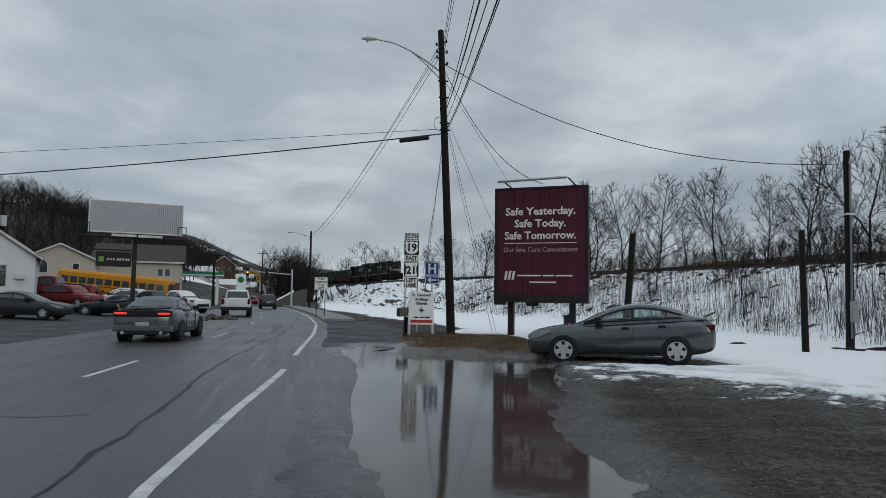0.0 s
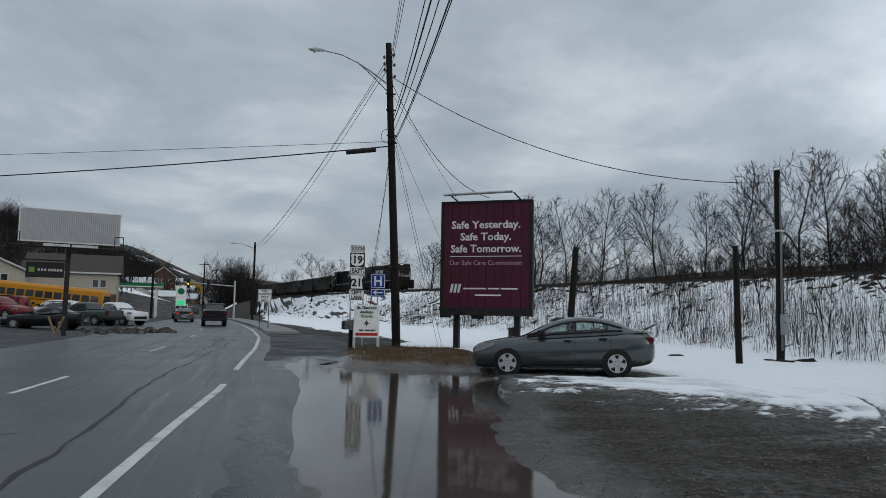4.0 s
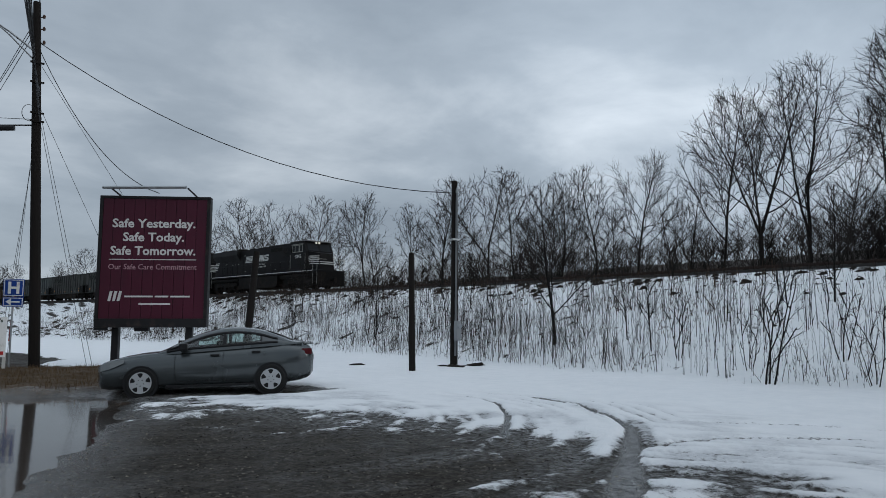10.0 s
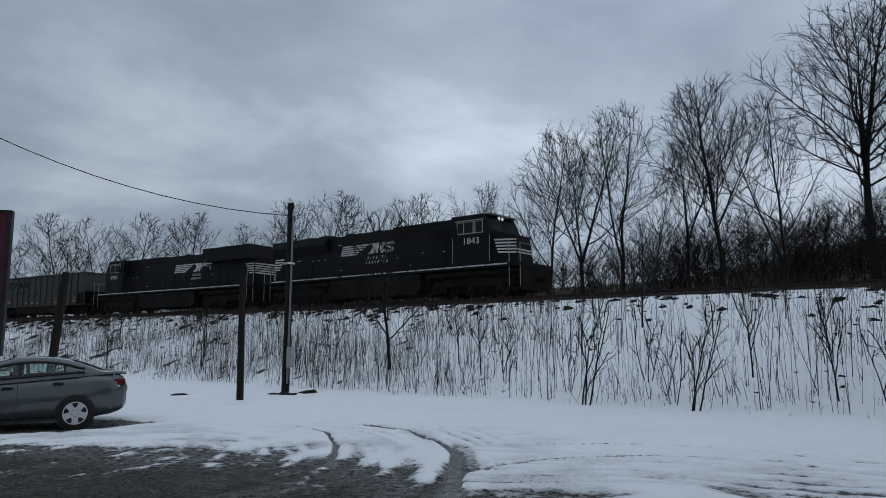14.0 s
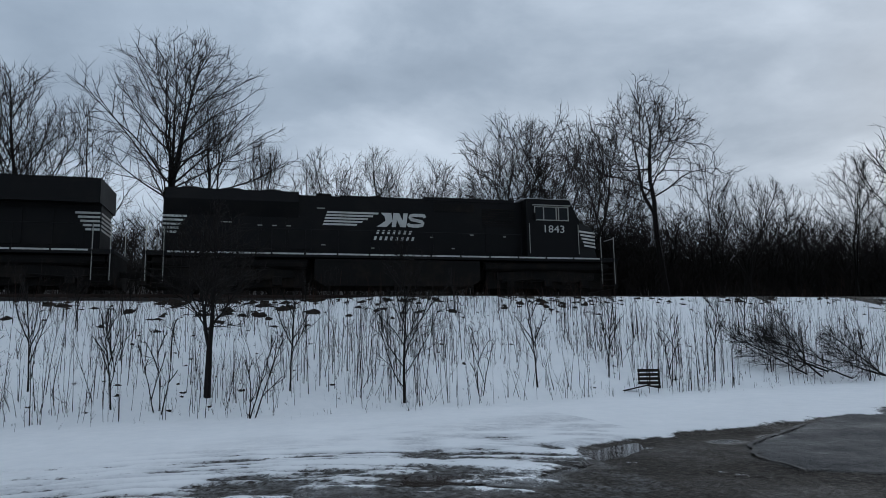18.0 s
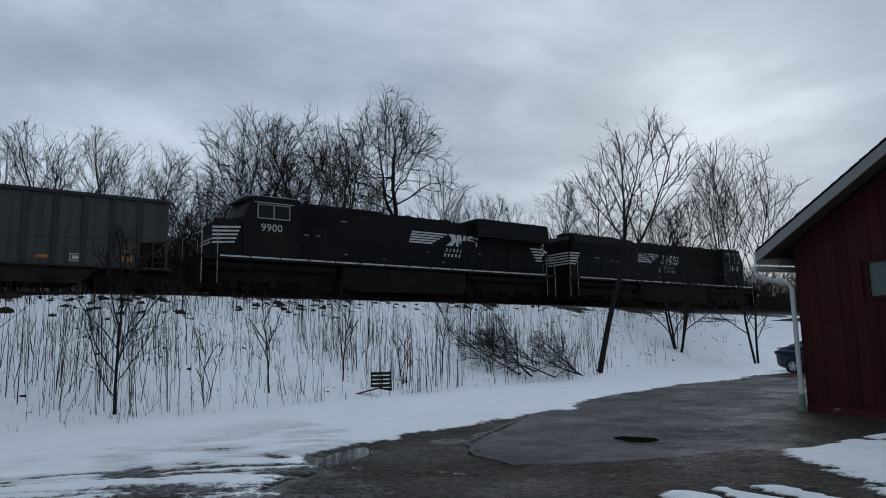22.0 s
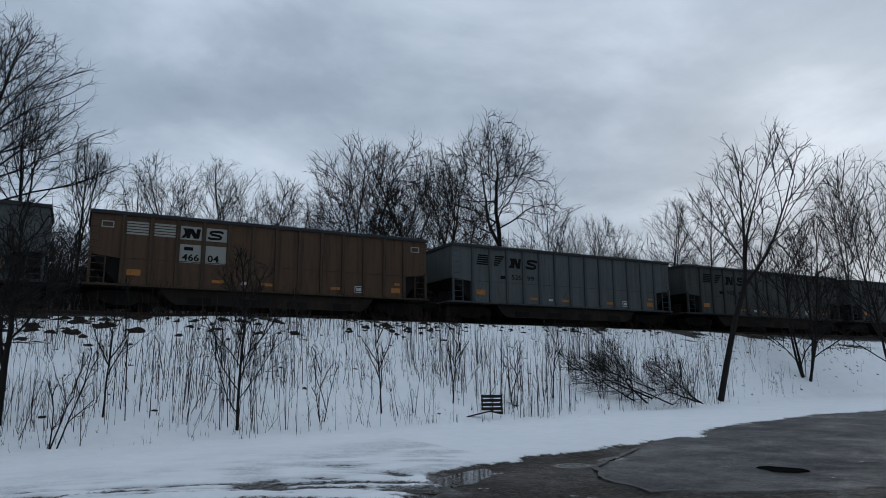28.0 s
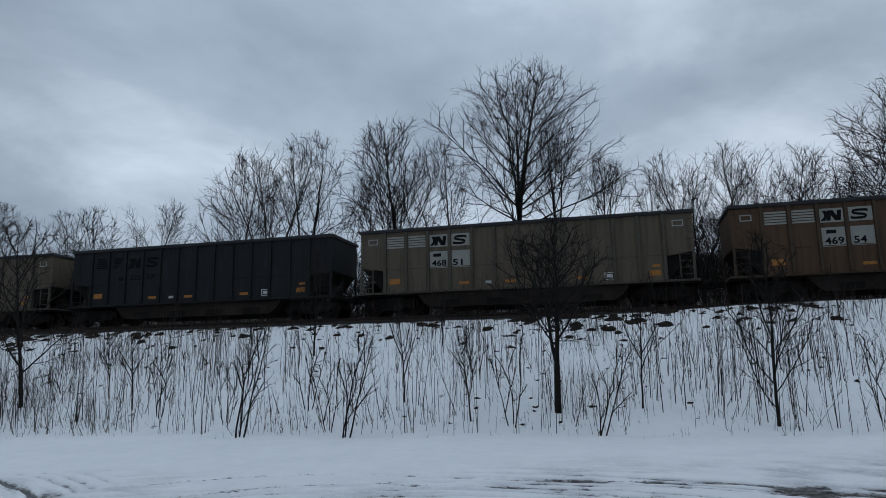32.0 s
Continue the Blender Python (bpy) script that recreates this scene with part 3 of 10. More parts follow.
def ground_material():
    m = bpy.data.materials.new("lot_ground")
    m.use_nodes = True
    nt, ln = m.node_tree.nodes, m.node_tree.links
    p = nt["Principled BSDF"]
    geo = nt.new("ShaderNodeNewGeometry")

    def noise_tex(scale, detail=5, rough=0.6):
        n = nt.new("ShaderNodeTexNoise")
        n.inputs["Scale"].default_value, n.inputs["Detail"].default_value, n.inputs["Roughness"].default_value = scale, detail, rough
        ln.new(geo.outputs["Position"], n.inputs["Vector"])
        return n.outputs["Fac"]

    def ramp(fac, a, ca, b, cb):
        r = nt.new("ShaderNodeValToRGB")
        e = r.color_ramp.elements
        e[0].position, e[0].color, e[1].position, e[1].color = a, (*ca, 1), b, (*cb, 1)
        ln.new(fac, r.inputs[0])
        return r.outputs[0]

    def mixed(fac, a, b):
        x = nt.new("ShaderNodeMix")
        x.data_type = "RGBA"
        for sock, v in ((x.inputs[0], fac), (x.inputs[6], a), (x.inputs[7], b)):
            ln.new(v, sock)
        return x.outputs[2]

    def attr(name):
        a = nt.new("ShaderNodeAttribute")
        a.attribute_name = name
        return a.outputs["Fac"]

    def calc(op, a, b, c=None):
        x = nt.new("ShaderNodeMath")
        x.operation = op
        for i, v in enumerate((a, b, c)):
            if v is None:
                continue
            if isinstance(v, (int, float)):
                x.inputs[i].default_value = v
            else:
                ln.new(v, x.inputs[i])
        return x.outputs[0]

    grit, slow, stain, dust = noise_tex(34, 9, 0.85), noise_tex(0.6, 7, 0.65), noise_tex(2.6, 8, 0.75), noise_tex(9, 8, 0.8)
    stones = nt.new("ShaderNodeTexVoronoi")
    stones.inputs["Scale"].default_value = 26
    ln.new(geo.outputs["Position"], stones.inputs["Vector"])
    bits = nt.new("ShaderNodeTexVoronoi")
    bits.inputs["Scale"].default_value = 5.5
    ln.new(geo.outputs["Position"], bits.inputs["Vector"])
    mud = ramp(stain, 0.32, (0.011, 0.0088, 0.0068), 0.68, (0.046, 0.038, 0.029))
    pebbles = ramp(stones.outputs["Color"], 0.25, (0.014, 0.012, 0.010), 0.95, (0.125, 0.11, 0.09))
    gravel = mixed(ramp(dust, 0.38, (0, 0, 0), 0.62, (0.75, 0.75, 0.75)), mud, pebbles)
    gravel = mixed(ramp(bits.outputs["Distance"], 0.09, (0.85, 0.85, 0.85), 0.14, (0, 0, 0)), gravel, ramp(grit, 0, (0.006, 0.005, 0.004), 1, (0.012, 0.010, 0.008)))
    gravel = mixed(calc("MULTIPLY", attr("slush"), ramp(dust, 0.42, (0, 0, 0), 0.66, (0.8, 0.8, 0.8))), gravel, ramp(grit, 0.3, (0.22, 0.22, 0.22), 0.7, (0.42, 0.43, 0.44)))
    asphalt = mixed(grit, ramp(slow, 0.3, (0.024, 0.025, 0.027), 0.7, (0.046, 0.047, 0.049)), ramp(stain, 0.3, (0.03, 0.03, 0.031), 0.75, (0.066, 0.065, 0.064)))
    turf = mixed(grit, ramp(stain, 0.35, (0.026, 0.017, 0.010), 0.65, (0.12, 0.075, 0.036)), ramp(slow, 0.3, (0.03, 0.02, 0.012), 0.7, (0.10, 0.065, 0.032)))
    snow = mixed(dust, ramp(stain, 0.3, (0.80, 0.82, 0.84), 0.62, (0.93, 0.935, 0.94)), ramp(slow, 0.3, (0.86, 0.87, 0.88), 0.7, (0.94, 0.945, 0.95)))
    snow = mixed(calc("MULTIPLY", attr("tread"), ramp(dust, 0.35, (0.2, 0.2, 0.2), 0.6, (0.9, 0.9, 0.9))), snow, ramp(stain, 0.3, (0.42, 0.43, 0.45), 0.7, (0.62, 0.63, 0.65)))
    base = mixed(attr("asphalt"), gravel, asphalt)
    base = mixed(attr("grass"), base, turf)
    base = mixed(attr("litter"), base, ramp(stain, 0.3, (0.016, 0.0125, 0.010), 0.7, (0.045, 0.034, 0.026)))
    edge = nt.new("ShaderNodeMapRange")
    edge.inputs["From Min"].default_value, edge.inputs["From Max"].default_value = 0.36, 0.60
    ln.new(calc("ADD", attr("snow"), calc("ADD", calc("MULTIPLY_ADD", stain, 1.1, -0.55), calc("ADD", calc("MULTIPLY_ADD", dust, 1.3, -0.65), calc("MULTIPLY_ADD", grit, 0.5, -0.25)))), edge.inputs["Value"])
    cover = calc("MULTIPLY", edge.outputs[0], calc("GREATER_THAN", attr("snow"), 0.02))
    ln.new(mixed(cover, base, snow), p.inputs["Base Color"])
    # damp everywhere, wetter in the low spots
    damp = nt.new("ShaderNodeMapRange")
    damp.inputs["From Min"].default_value, damp.inputs["From Max"].default_value = 0.40, 0.64
    damp.inputs["To Min"].default_value, damp.inputs["To Max"].default_value = 0.92, 0.42
    ln.new(calc("ADD", calc("ADD", calc("MULTIPLY", slow, 0.6), calc("MULTIPLY", dust, 0.4)), calc("MULTIPLY", attr("wet"), 0.2)), damp.inputs["Value"])
    dry = calc("MULTIPLY", attr("asphalt"), calc("MULTIPLY_ADD", slow, -0.5, 0.72))
    rough = calc("MAXIMUM", calc("MAXIMUM", damp.outputs[0], dry), calc("MULTIPLY", cover, 0.75))
    rough = calc("SUBTRACT", rough, calc("MULTIPLY", attr("wet"), 0.28))
    ln.new(calc("MAXIMUM", rough, 0.05), p.inputs["Roughness"])
    ln.new(calc("MINIMUM", calc("MULTIPLY_ADD", attr("wet"), 0.4, calc("MULTIPLY_ADD", attr("asphalt"), 0.25, 0.16)), 0.5), p.inputs["Specular IOR Level"])
    b = nt.new("ShaderNodeBump")
    b.inputs["Distance"].default_value = 0.03
    ln.new(calc("MAXIMUM", calc("MULTIPLY_ADD", attr("wet"), -0.7, 1.0), 0.04), b.inputs["Strength"])
    ln.new(calc("ADD", calc("ADD", calc("MULTIPLY", grit, 0.5), calc("MULTIPLY", dust, 0.7)), calc("MULTIPLY", stones.outputs["Distance"], calc("MULTIPLY_ADD", cover, 0.4, -0.5))), b.inputs["Height"])
    ln.new(b.outputs[0], p.inputs["Normal"])
    return m


build_ground()


def lie(x, y):
    return float(land(np.array([x], float), np.array([y], float))[0])


def build_water():
    m = bpy.data.materials.new("muddy_puddle_water")
    m.use_nodes = True
    nt, ln = m.node_tree.nodes, m.node_tree.links
    p = nt["Principled BSDF"]
    p.inputs["Base Color"].default_value = (0.05, 0.04, 0.034, 1)
    p.inputs["Roughness"].default_value, p.inputs["IOR"].default_value = 0.07, 1.33
    n = nt.new("ShaderNodeTexNoise")
    n.inputs["Scale"].default_value, n.inputs["Detail"].default_value = 3.0, 4
    geo = nt.new("ShaderNodeNewGeometry")
    ln.new(geo.outputs["Position"], n.inputs["Vector"])
    b = nt.new("ShaderNodeBump")
    b.inputs["Strength"].default_value, b.inputs["Distance"].default_value = 0.16, 0.01
    ln.new(n.outputs["Fac"], b.inputs["Height"])
    ln.new(b.outputs[0], p.inputs["Normal"])
    bm = bmesh.new()
    grown = [(x + (0.9 if x > 0.2 else -0.6), y + (0.8 if y > 15 else 0)) for x, y in PUDDLE]
    bm.faces.new([bm.verts.new((x, y, -0.045)) for x, y in grown])
    tagged(part("puddle", bm, m), "still muddy puddle over the edge of the lot", "puddle", kind="structure")


build_water()

# ---- railway: ballast, sleepers, rails ----


def along(s0, s1, step, offsets, name, material, label, category):
    """A strip of the given cross-section (side, height) drawn along the line."""
    ss = np.arange(s0, s1 + 1e-6, step)
    verts, faces = [], []
    n = len(offsets)
    for s in ss:
        m = on_line(float(s))
        verts += [tuple(m @ Vector((a, 0, b))) for a, b in offsets]
    for i in range(len(ss) - 1):
        for k in range(n - 1):
            a = i * n + k
            faces.append((a, a + 1, a + n + 1, a + n))
    me = bpy.data.meshes.new(name)
    me.from_pydata(verts, [], faces)
    me.materials.append(material)
    return tagged(new(name, me), label, category, kind="structure")


along(-150, 330, 1.5, [(-3.4, -0.95), (-2.3, -0.26), (-1.5, -0.2), (1.5, -0.2), (2.3, -0.26), (3.4, -0.95)], "ballast", BALLAST, "dark stone ballast under the railway line", "ballast")


def build_rails():
    for side in (-0.72, 0.72):
        along(-150, 330, 2.0, [(side - 0.07, -0.17), (side - 0.012, -0.13), (side - 0.035, -0.04), (side - 0.035, 0.0), (side + 0.035, 0.0), (side + 0.035, -0.04), (side + 0.012, -0.13), (side + 0.07, -0.17)], "rail", RAIL, "worn steel rail on the embankment", "rail")
    bm = bmesh.new()
    for k in range(-70, 240):
        m = on_line(k * 0.55 + 20)
        start = len(bm.verts)
        box(bm, -1.3, 1.3, -0.11, 0.11, -0.24, -0.168)
        bm.verts.ensure_lookup_table()
        for v in bm.verts[start:]:
            v.co = m @ v.co
    tagged(part("sleepers", bm, TIMBER), "dark timber sleepers in ballast", "sleepers", kind="stuff")


build_rails()


def wheelset(parent, x, r, flange=0.04, spokes=False):
    bm = bmesh.new()
    for side in (-1, 1):
        wheel_disc(bm, side * 0.66, side * 0.80, r, 24)
        wheel_disc(bm, side * 0.655, side * 0.69, r + flange * 0.6, 24)
        wheel_disc(bm, side * 0.80, side * 0.86, r * 0.35, 12)
    wheel_disc(bm, -0.66, 0.66, 0.09, 10)
    return part("wheelset", bm, UNDERFRAME, parent, at=pose(x, 0, r))


def freight_truck(thing_, x):
    bm = bmesh.new()
    for side in (-1, 1):
        y0, y1 = sorted((side * 0.93, side * 1.08))
        prism(bm, [(-1.15, 0.36), (-1.15, 0.66), (-0.6, 0.78), (0.6, 0.78), (1.15, 0.66), (1.15, 0.36), (0.72, 0.40), (0.34, 0.24), (-0.34, 0.24), (-0.72, 0.40)], y0, y1)
        for k in (-0.22, -0.07, 0.08, 0.22):
            box(bm, k - 0.05, k + 0.05, side * 1.0 - 0.1, side * 1.0 + 0.1, 0.3, 0.62, 0.01)
        for k in (-0.89, 0.89):
            wheel_disc(bm, *sorted((side * 1.06, side * 1.16)), 0.12, 12, k, 0.42)
    box(bm, -0.2, 0.2, -1.0, 1.0, 0.5, 0.78)
    truck = part("truck", bm, UNDERFRAME, thing_, "sooty freight truck", pose(x, 0, 0))
    for k in (-0.89, 0.89):
        wheelset(truck, k, 0.42)


def coupler(thing_, x, z=0.85):
    d = 1 if x > 0 else -1
    bm = boxed(min(x, x + d * 0.55), max(x, x + d * 0.55), -0.1, 0.1, z - 0.12, z + 0.12, 0.03)
    box(bm, *sorted((x + d * 0.5, x + d * 0.78)), -0.16, 0.14, z - 0.17, z + 0.17, 0.04)
    part("coupler", bm, UNDERFRAME, thing_)


DECAL_DARK = mat("dark_decal", (0.006, 0.006, 0.0065), 0.7, spec=0.1)
DECAL_GREY = mat("faded_grey_panel", (0.27, 0.27, 0.245), 0.6, vary=0.15, scale=3)
REFLECT = mat("yellow_reflector", (0.33, 0.14, 0.03), 0.5, vary=0.25, scale=6, dirt=(0.14, 0.08, 0.04), dirt_amount=0.25)


def streaked(name, color, soot, rust, amount=0.5):
    """Old freight-car paint: grime that has run down in streaks, rust blooms and a dirtier foot."""
    m = mat(name, color, 0.78, vary=0.22, scale=0.6, grain=18, bump=0.25)
    nt, ln = m.node_tree.nodes, m.node_tree.links
    p = nt["Principled BSDF"]
    clean = p.inputs["Base Color"].links[0].from_socket
    co, info = nt.new("ShaderNodeTexCoord"), nt.new("ShaderNodeObjectInfo")
    shift = nt.new("ShaderNodeVectorMath")
    shift.operation = "MULTIPLY_ADD"
    ln.new(info.outputs["Random"], shift.inputs[0])
    shift.inputs[1].default_value = (40, 0, 11)
    ln.new(co.outputs["Object"], shift.inputs[2])
    for stretch, scale, tone, low, high, share in (((3.2, 3.2, 0.22), 1.6, soot, 0.50, 0.68, 0.85 * amount + 0.2), ((1.0, 1.0, 0.45), 1.1, rust, 0.55, 0.75, amount), ((9.0, 9.0, 0.5), 1.0, soot, 0.56, 0.7, 0.5)):
        mp, n, ramp, mix = nt.new("ShaderNodeMapping"), nt.new("ShaderNodeTexNoise"), nt.new("ShaderNodeMapRange"), nt.new("ShaderNodeMix")
        mp.inputs["Scale"].default_value = stretch
        n.inputs["Scale"].default_value, n.inputs["Detail"].default_value, n.inputs["Roughness"].default_value = scale, 6, 0.6
        ramp.inputs["From Min"].default_value, ramp.inputs["From Max"].default_value, ramp.inputs["To Max"].default_value = low, high, share
        mix.data_type = "RGBA"
        ln.new(shift.outputs[0], mp.inputs["Vector"])
        ln.new(mp.outputs[0], n.inputs["Vector"])
        ln.new(n.outputs["Fac"], ramp.inputs["Value"])
        ln.new(ramp.outputs[0], mix.inputs[0])
        ln.new(clean, mix.inputs[6])
        mix.inputs[7].default_value = (*tone, 1)
        clean = mix.outputs[2]
    ln.new(clean, p.inputs["Base Color"])
    return m


HOPPER_PAINT = {
    "grey": streaked("faded_grey_hopper_paint", (0.086, 0.096, 0.094), (0.045, 0.048, 0.047), (0.062, 0.058, 0.05), 0.4),
    "sooty": streaked("sooty_grey_hopper_paint", (0.06, 0.062, 0.058), (0.028, 0.028, 0.026), (0.05, 0.04, 0.03), 0.5),
    "brown": streaked("rusty_brown_hopper_paint", (0.082, 0.05, 0.030), (0.038, 0.024, 0.016), (0.064, 0.034, 0.017)),
    "tan": streaked("dusty_tan_hopper_paint", (0.102, 0.084, 0.062), (0.056, 0.043, 0.031), (0.075, 0.045, 0.028)),
    "black": streaked("coal_black_hopper_paint", (0.015, 0.016, 0.018), (0.009, 0.009, 0.009), (0.045, 0.042, 0.038), 0.3),
}
# darker copies of the paints: rib shadows put into colour, besides weathering
HOPPER_RIB = {
    "grey": streaked("grey_hopper_rib", (0.06, 0.068, 0.07), (0.03, 0.032, 0.032), (0.05, 0.042, 0.034)),
    "sooty": streaked("sooty_grey_hopper_rib", (0.04, 0.041, 0.039), (0.018, 0.018, 0.017), (0.034, 0.026, 0.02)),
    "brown": streaked("brown_hopper_rib", (0.06, 0.042, 0.027), (0.028, 0.02, 0.014), (0.05, 0.026, 0.014)),
    "tan": streaked("tan_hopper_rib", (0.075, 0.066, 0.052), (0.035, 0.028, 0.021), (0.05, 0.03, 0.018)),
    "black": streaked("black_hopper_rib", (0.013, 0.014, 0.015), (0.007, 0.007, 0.007), (0.04, 0.036, 0.032)),
}
BELLY = mat("grimy_hopper_belly", (0.024, 0.02, 0.017), 0.9, vary=0.35, scale=1.2, dirt=(0.045, 0.034, 0.025), dirt_amount=0.35, spec=0.1)


def bar_along(bm, pts, w, y):
    """A flat band of width w along points in x, z."""
    sides = []
    for i, (x, z) in enumerate(pts):
        (x0, z0), (x1, z1) = pts[max(i - 1, 0)], pts[min(i + 1, len(pts) - 1)]
        d = Vector((x1 - x0, z1 - z0)).normalized() * (w / 2)
        sides.append((bm.verts.new((x - d.y, y, z + d.x)), bm.verts.new((x + d.y, y, z - d.x))))
    for a, b in zip(sides, sides[1:]):
        bm.faces.new((a[0], a[1], b[1], b[0]))


def s_shape(bm, x, z, w, h, y):
    """A bold slanted S as one bent band, read from -y."""
    t, lean = h * 0.24, 0.14
    top, low = [(0.97, 0.72), (0.9, 0.86), (0.7, 0.88), (0.35, 0.88), (0.14, 0.83), (0.10, 0.70), (0.2, 0.58), (0.5, 0.51)], [(0.8, 0.44), (0.9, 0.32), (0.86, 0.18), (0.65, 0.12), (0.3, 0.12), (0.1, 0.15), (0.03, 0.29)]
    bar_along(bm, [(x + a * w + lean * b * h, z + b * h) for a, b in top + low], t, y)


def n_shape(bm, x, z, w, h, y):
    lean = 0.14 * h
    for k, poly in enumerate(([(0, 0), (0.3, 0), (0.3, 1), (0, 1)], [(0.7, 0), (1, 0), (1, 1), (0.7, 1)], [(0.02, 1), (0.4, 1), (0.98, 0), (0.6, 0)][::-1])):
        bm.faces.new([bm.verts.new((x + a * w + lean * b, y - 0.001 * k, z + b * h)) for a, b in poly])


def swoosh(bm, x, z, w, h, y):
    """The pointed shape that runs into the emblem."""
    bm.faces.new([bm.verts.new((x + a * w, y, z + b * h)) for a, b in ((0, 0.0), (0.62, 0.0), (1.0, 0.42), (0.92, 1.0), (0.25, 1.0), (0.5, 0.72), (0.55, 0.42), (0.3, 0.22))])


def hopper(paint, number, plate=True, name="hopper_car"):
    names = {"grey": "faded grey", "sooty": "sooty dark grey", "brown": "rusty brown", "tan": "dusty tan", "black": "soot-black"}
    car = thing(name, pose(0, 0, 0), f"{names[paint]} steel coal hopper with ribbed sides", "freight car", "coal hoppers of the train")
    body = bmesh.new()
    prism(body, [(-7.1, 3.74), (7.1, 3.74), (7.1, 2.12), (6.0, 1.98), (5.98, 1.0), (-5.98, 1.0), (-6.0, 1.98), (-7.1, 2.12)], -1.48, 1.48)
    shell = part("body", body, HOPPER_PAINT[paint], car)
    rim_dark = mat("dark_top_rim", (0.03, 0.031, 0.033), 0.75, vary=0.3, scale=1)
    part("top_rim", boxed(-7.17, 7.17, -1.58, 1.58, 3.68, 3.83, 0.03), rim_dark, car)
    part("side_sill", boxed(-7.25, 7.25, -1.53, 1.53, 0.92, 1.01, 0.015), HOPPER_RIB[paint], car)
    step = 0.992
    first = part("rib", boxed(-0.07, 0.07, -1.57, 1.57, 1.01, 3.68, 0.025), HOPPER_RIB[paint], shell, at=pose(-5.95, 0, 0))
    for k in range(1, 13):
        ob = new("rib", first.data)
        ob.parent, ob.matrix_basis = shell, pose(-5.95 + k * step, 0, 0)
    part("seam", boxed(-5.9, 5.9, -1.492, 1.492, 2.0, 2.03, 0.005), HOPPER_RIB[paint], shell)
    # open ends over the trucks: corner posts, ladders, slope sheets
    for d in (-1, 1):
        for y in (-1.5, 1.5):
            bm = bmesh.new()
            box(bm, *sorted((d * 7.0, d * 7.1)), y - 0.05, y + 0.05, 0.95, 2.2)
            tube(bm, [(d * 6.52, y, 1.0), (d * 6.52, y, 2.06)], 0.03, 6)
            for k in range(4):
                tube(bm, [(d * 6.52, y * 1.03, 1.2 + k * 0.27), (d * 7.05, y * 1.03, 1.2 + k * 0.27)], 0.014, 4)
            part("end_ladder", bm, HOPPER_RIB[paint], car)
            iron = part("grab_iron", tubed([(d * 6.75, y * 1.05, 2.35), (d * 7.08, y * 1.05, 2.35)], 0.014, 4), HOPPER_RIB[paint], car)
            for k in range(1, 5):
                ob = new("grab_iron", iron.data)
                ob.parent, ob.matrix_basis = car, pose(0, 0, k * 0.27)
        bm = bmesh.new()
        box(bm, *sorted((d * 6.0, d * 7.3)), -1.4, 1.4, 0.86, 0.92)
        part("end_platform", bm, UNDERFRAME, car)
        # slope sheet in near-black, the shade under the car's end put into colour
        bm = bmesh.new()
        prism(bm, [(d * 5.99, 1.03), (d * 6.01, 1.975), (d * 7.06, 2.1), (d * 6.35, 1.35), (d * 6.1, 1.03)], -1.36, 1.36)
        part("slope_sheet", bm, UNDERFRAME, car)
        part("brake_gear", boxed(*sorted((d * 6.75, d * 6.95)), -0.7, 0.2, 0.95, 1.55, 0.03), UNDERFRAME, car)
        freight_truck(car, d * 5.85)
        coupler(car, d * 7.1)
    part("centre_sill", boxed(-7.2, 7.2, -0.45, 0.45, 0.5, 0.93, 0.02), UNDERFRAME, car)
    bm = bmesh.new()
    prism(bm, [(-4.55, 0.93), (4.55, 0.93), (4.2, 0.5), (3.9, 0.3), (-3.9, 0.3), (-4.2, 0.5)], -1.36, 1.36)
    chute = part("hopper_bottom", bm, BELLY, car)
    for k in (-3.0, -1.0, 1.0, 3.0):
        part("discharge_gate", boxed(k - 0.45, k + 0.45, -1.37, 1.37, 0.34, 0.62, 0.03), UNDERFRAME, chute)
    y = -1.49
    bay = lambda k: -5.95 + k * step  # the rib that opens bay k
    if plate:
        for k in (2, 3):
            part("number_panel", boxed(bay(k) + 0.09, bay(k + 1) - 0.09, y, y + 0.01, 1.98, 2.72), DECAL_GREY, shell)
            part("logo_panel", boxed(bay(k) + 0.09, bay(k + 1) - 0.09, y, y + 0.01, 2.92, 3.46), DECAL_GREY, shell)
            bm = bmesh.new()
            (s_shape if k == 3 else n_shape)(bm, bay(k) + 0.14 + (0.16 if k == 2 else 0), 2.98, 0.58 if k == 3 else 0.5, 0.4, y - 0.004)
            if k == 2:
                swoosh(bm, bay(k) + 0.1, 2.98, 0.26, 0.4, y - 0.003)
            part("logo", bm, DECAL_DARK, shell)
        for k in (0, 1):
            bm = bmesh.new()
            for j in range(5):
                box(bm, bay(k) + 0.1, bay(k + 1) - 0.1, y - 0.002, y + 0.01, 2.96 + j * 0.11, 3.03 + j * 0.11)
            part("stripes", bm, DECAL_GREY, shell)
        part("initials", boxed(bay(2) + 0.25, bay(2) + 0.6, y - 0.004, y - 0.001, 2.48, 2.62), DECAL_DARK, shell)
        lettering("number", number[:3], 0.38, DECAL_DARK, shell, pose(bay(2.5) + 0.02, y - 0.005, 2.18) @ FACE_Y, 0.66, bold=0.008)
        lettering("number", number[3:], 0.38, DECAL_DARK, shell, pose(bay(3.4), y - 0.005, 2.18) @ FACE_Y, 0.44, bold=0.008)
    else:
        bm = bmesh.new()
        swoosh(bm, bay(2) + 0.1, 2.78, 0.3, 0.5, y - 0.002)
        n_shape(bm, bay(2) + 0.3, 2.78, 0.5, 0.5, y - 0.004)
        s_shape(bm, bay(3) + 0.16, 2.78, 0.66, 0.5, y - 0.002)
        part("logo", bm, DECAL_DARK, shell)
        bm = bmesh.new()
